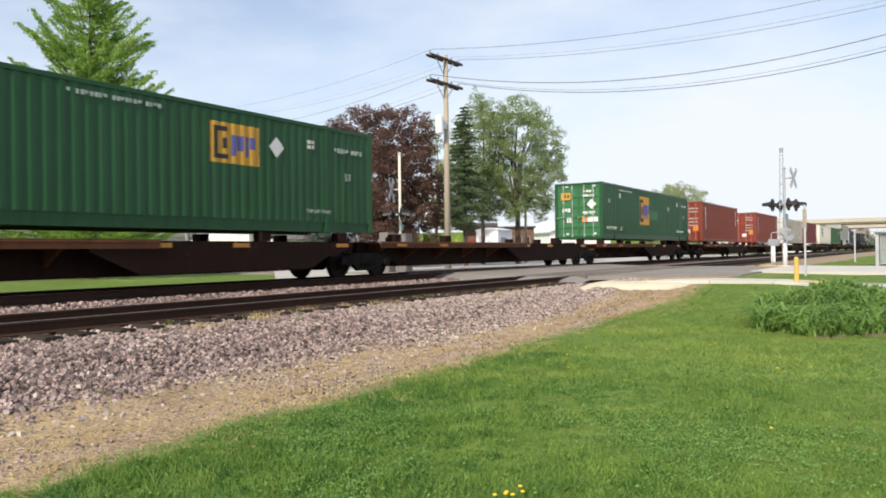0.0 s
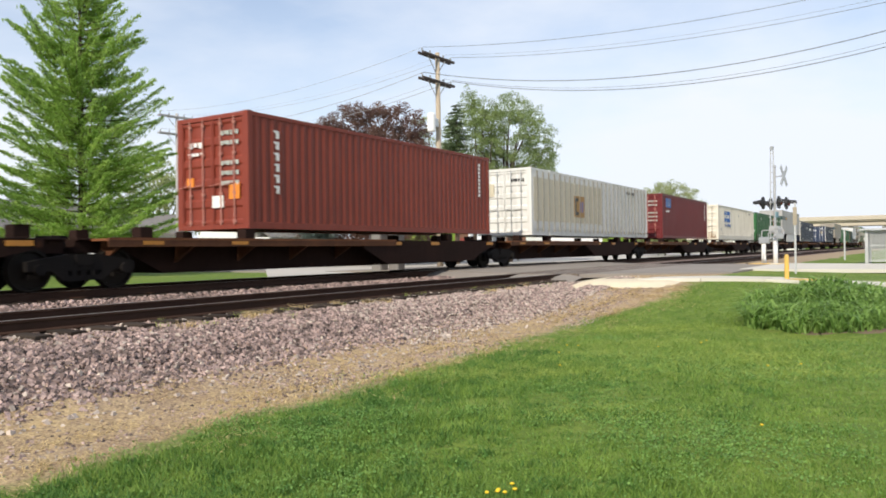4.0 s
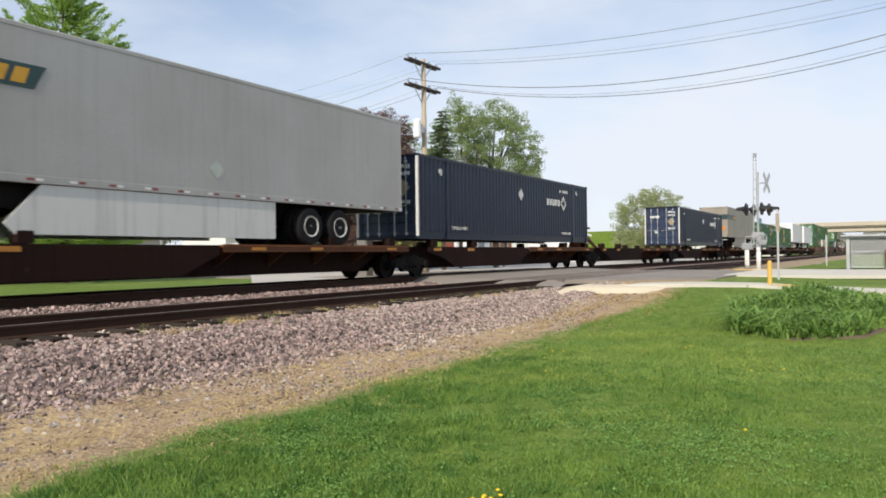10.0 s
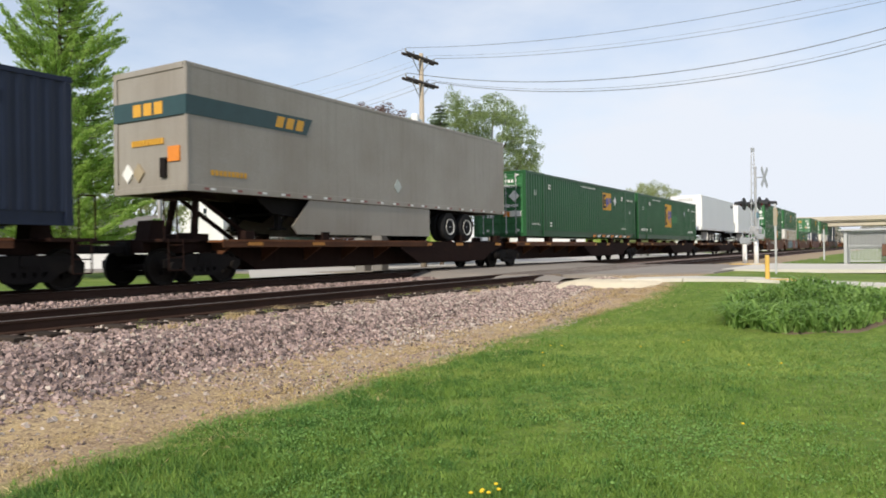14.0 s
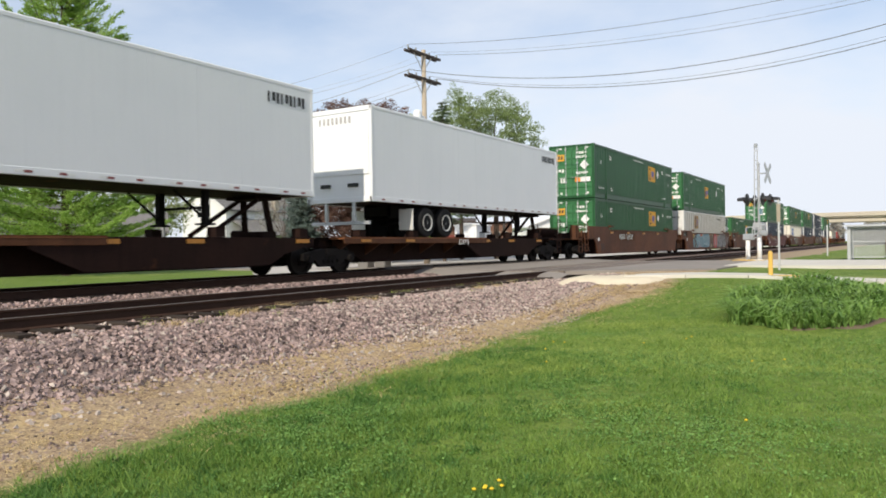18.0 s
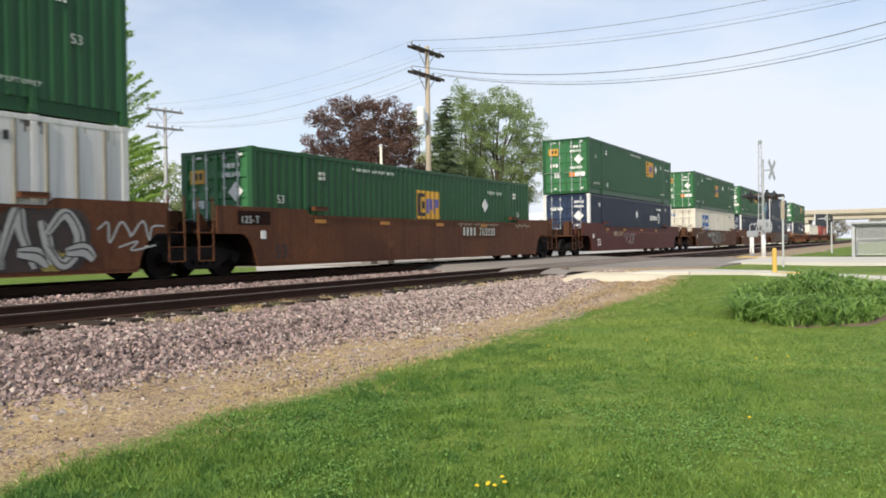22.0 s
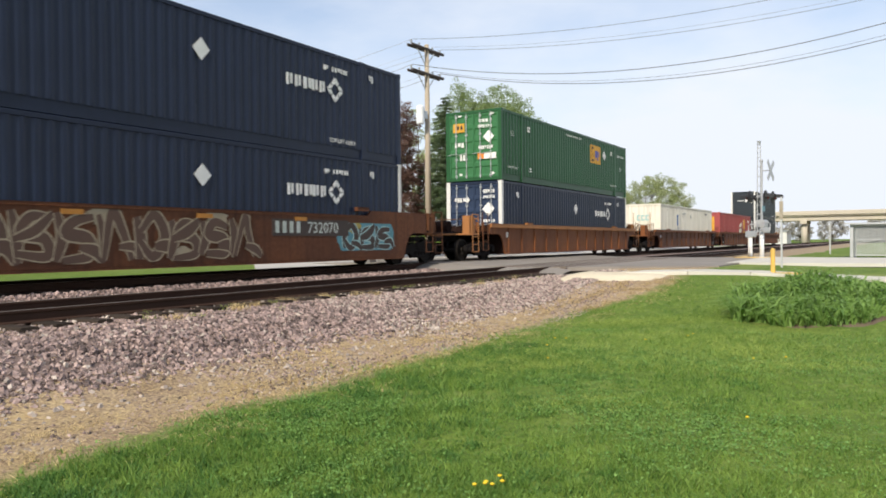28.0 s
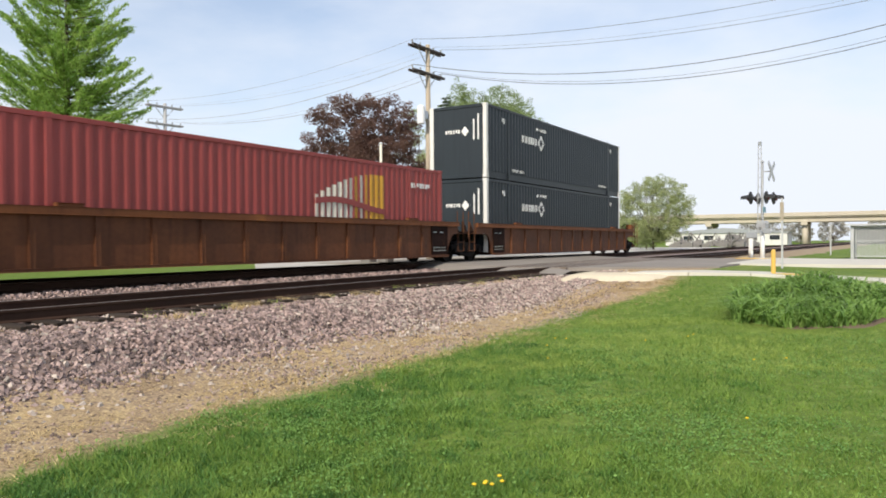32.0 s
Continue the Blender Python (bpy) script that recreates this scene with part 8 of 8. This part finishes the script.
def clover(n, seed):
    """Small leaflets lying at all angles a few centimetres over the soil."""
    r = np.random.RandomState(seed)
    x, y = clover_place(r, n)
    p = np.stack([x, y, np.array([ground_z(a, b) for a, b in zip(x, y)]) + r.uniform(0.022, 0.06, n)], -1)
    u = r.normal(size=(n, 3)) * np.array([1, 1, 0.45])
    u /= np.linalg.norm(u, axis=1)[:, None]
    v = np.cross(u, np.array([0, 0, 1.0]) + r.normal(size=(n, 3)) * 0.5)
    v /= np.linalg.norm(v, axis=1)[:, None]
    k = r.uniform(0.006, 0.0125, (n, 1))
    u, v = u * k, v * k * 0.8
    me = bpy.data.meshes.new("clover")
    me.from_pydata(np.stack([p - u, p + v, p + u, p - v], 1).reshape(-1, 3).tolist(), [], np.arange(4 * n).reshape(-1, 4).tolist())
    me.materials.append(M["clover"])
    return tagged(new("clover", me), "small clover leaves through the lawn", "clover", kind="stuff")


clover(70000, 41)


def tuft_place(r, n):
    """Ranker dark tufts, thickest along the dirt's edge."""
    k = 700
    cx, cy = 2.6 + 8 * r.uniform(0, 1, k) ** 1.3, 5.3 - np.abs(r.normal(size=k)) * 1.9
    cy -= 0.12 * np.maximum(0, 5 - cx)
    i = r.randint(0, k, n)
    return cx[i] + r.normal(size=n) * 0.06, cy[i] + r.normal(size=n) * 0.06


blades("grass", M["dark_blade"], 24000, tuft_place, 0.055, 0.011, 43, "ranker dark green tufts in the mown lawn", "grass", 0.7)


def yellow_place(r, n):
    """Yellowing swathes left by the mower."""
    spots = ((11.0, 2.7, 1.2, 0.6), (9.6, 3.7, 1.1, 0.4), (12.6, 3.2, 1.5, 0.5), (8.4, 4.5, 0.8, 0.25), (14.3, 4.2, 1.0, 0.3), (7.0, 2.4, 0.5, 0.2), (10.2, 1.2, 0.9, 0.2))
    k = r.choice(len(spots), n, p=np.array([0.3, 0.15, 0.18, 0.12, 0.12, 0.05, 0.08]))
    c = np.array(spots)[k]
    a, b = r.normal(size=n) * c[:, 2], r.normal(size=n) * c[:, 3]
    return c[:, 0] + 0.55 * a + 0.84 * b, c[:, 1] - 0.84 * a + 0.55 * b


blades("dry_grass", M["yellow_blade"], 24000, yellow_place, 0.05, 0.009, 42, "yellowing mown grass in loose swathes", "grass", 0.9)


def straw_place(r, n):
    x = r.uniform(1.8, 20, 4 * n)
    y = 6.3 + 0.05 * np.clip(x - 9, 0, 4) - 0.25 * np.clip(x - 15.3, 0, 2.2) + r.normal(size=4 * n) * 0.6
    drift = np.array([noise.noise((p * 0.8, q * 2.2, 4)) + 0.5 * noise.noise((p * 3, q * 5, 6)) for p, q in zip(x, y)])
    k = r.choice(4 * n, n, p=np.maximum(0.04, drift + 0.1) / np.maximum(0.04, drift + 0.1).sum())
    return x[k] + r.normal(size=n) * 0.02, y[k] + r.normal(size=n) * 0.02


blades("straw_litter", M["straw"], 30000, straw_place, 0.045, 0.009, 12, "dry straw litter along the lawn edge", "straw", 2.2)
blades("weed_tufts", M["yellow_blade"], 900, lambda r, n: (np.repeat(r.uniform(3, 20, 30), n // 30) + r.normal(size=n) * 0.07, 9.0 + np.repeat(r.normal(size=30) * 0.25, n // 30) + r.normal(size=n) * 0.05), 0.085, 0.012, 13, "small weeds growing through the ballast", "weeds", 0.4)


def dry_place(r, n):
    """Two yellowed weeds by the rail and a few along the tie ends."""
    k = np.repeat(np.arange(12), n // 12)
    cx, cy = r.uniform(3.5, 19, 12), 8.85 + r.normal(size=12) * 0.12
    cx[:2], cy[:2] = (9.7, 10.7), 9.12
    return cx[k] + r.normal(size=n) * 0.09, cy[k] + r.normal(size=n) * 0.05


blades("straw_litter", M["straw"], 14000, lambda r, n: (r.uniform(2.5, 20, n), 8.84 + r.normal(size=n) * 0.13), 0.035, 0.01, 15, "dry straw caught along the tie ends", "straw", 2.2)
blades("dry_weeds", M["straw"], 1200, dry_place, 0.11, 0.012, 14, "yellowed weeds beside the rail", "weeds", 0.6)


def lily_place(r, n):
    a, d = r.uniform(0, 2 * np.pi, n), np.sqrt(r.uniform(0, 1, n))
    d = d * np.array([1 + 0.22 * noise.noise((np.cos(q) * 2.2, np.sin(q) * 2.2, 7)) for q in a])
    return 17.0 + 2.5 * d * np.cos(a), 1.45 + 1.45 * d * np.sin(a) + 0.05 * (17 - 17.0 - 2.5 * d * np.cos(a))


so = Mesh()
so.v = [(16.8, 1.4, ground_z(16.8, 1.4) + 0.05)]
for k in (0.5, 1.0):
    for i in range(40):
        a = 2 * math.pi * i / 40
        q = k * (1 + 0.12 * noise.noise((math.cos(a) * 2, math.sin(a) * 2, 1)))
        x, y = 16.8 + 2.95 * q * math.cos(a), 1.3 + 1.6 * q * math.sin(a)
        so.v.append((x, y, ground_z(x, y) + (0.05 if k < 1 else -0.02)))
so.f = [(0, 1 + i, 1 + (i + 1) % 40) for i in range(40)] + [(1 + i, 41 + i, 41 + (i + 1) % 40, 1 + (i + 1) % 40) for i in range(40)]
solid("planting_soil", so, M["soil"], "brown soil under the day lilies", "soil", "structure", smooth=True)
bed = thing("day_lily_bed", "clump of arching strap-leaved green day lilies", "plant bed")
for k in range(3):
    o = blades("strap_leaves", M["lily"], 2100, lily_place, 0.37, 0.046, 30 + k, "", "", 0.75, 2, 0.45)
    for key in ("category", "kind", "label"):
        if key in o:
            del o[key]
    o.parent = bed
rd2 = random.Random(3)
for k in range(16):
    x, y = (4.25 + rd2.uniform(-0.12, 0.12), 2.25 + rd2.uniform(-0.08, 0.08)) if k < 6 else (rd2.uniform(3.8, 14), rd2.uniform(1.0, 5))
    fl = thing("dandelion", "yellow dandelion flower in the lawn", "flower", (x, y, ground_z(x, y)), group="dandelions in the lawn")
    part("stem", Mesh().tube((0, 0, 0), (0.01, 0, 0.06), 0.003, n=5), M["lily"], fl)
    part("bloom", Mesh().lathe([(0.004, 0.055), (0.013, 0.06), (0.016, 0.066), (0.009, 0.072), (0.003, 0.074)], n=10), M["dandelion"], fl)

# ---------------------------------------------------------------- what moves


def motions():
    """The train runs towards -X at a steady speed; its wheels roll."""
    for ob, s, y, z in train:
        walk(ob, [(t, pose(s - SPEED * t, y, z)) for t in (0, 8, 16, 24, 32)])
    # every truck carries its four wheels at the same places, so four turns serve all
    turned = {}
    for w, x, y in wheel_parts:
        if (x, y) not in turned:
            walk(w, [(k / FPS, pose(x, y, WHEEL_R, 0, -math.degrees(SPEED * k / FPS / WHEEL_R) % 360, 0)) for k in range(32 * FPS + 1)])
            turned[x, y] = w.animation_data
            continue
        w.rotation_mode = "QUATERNION"
        w.animation_data_create()
        w.animation_data.action = turned[x, y].action
        w.animation_data.action_slot = turned[x, y].action_slot


motions()
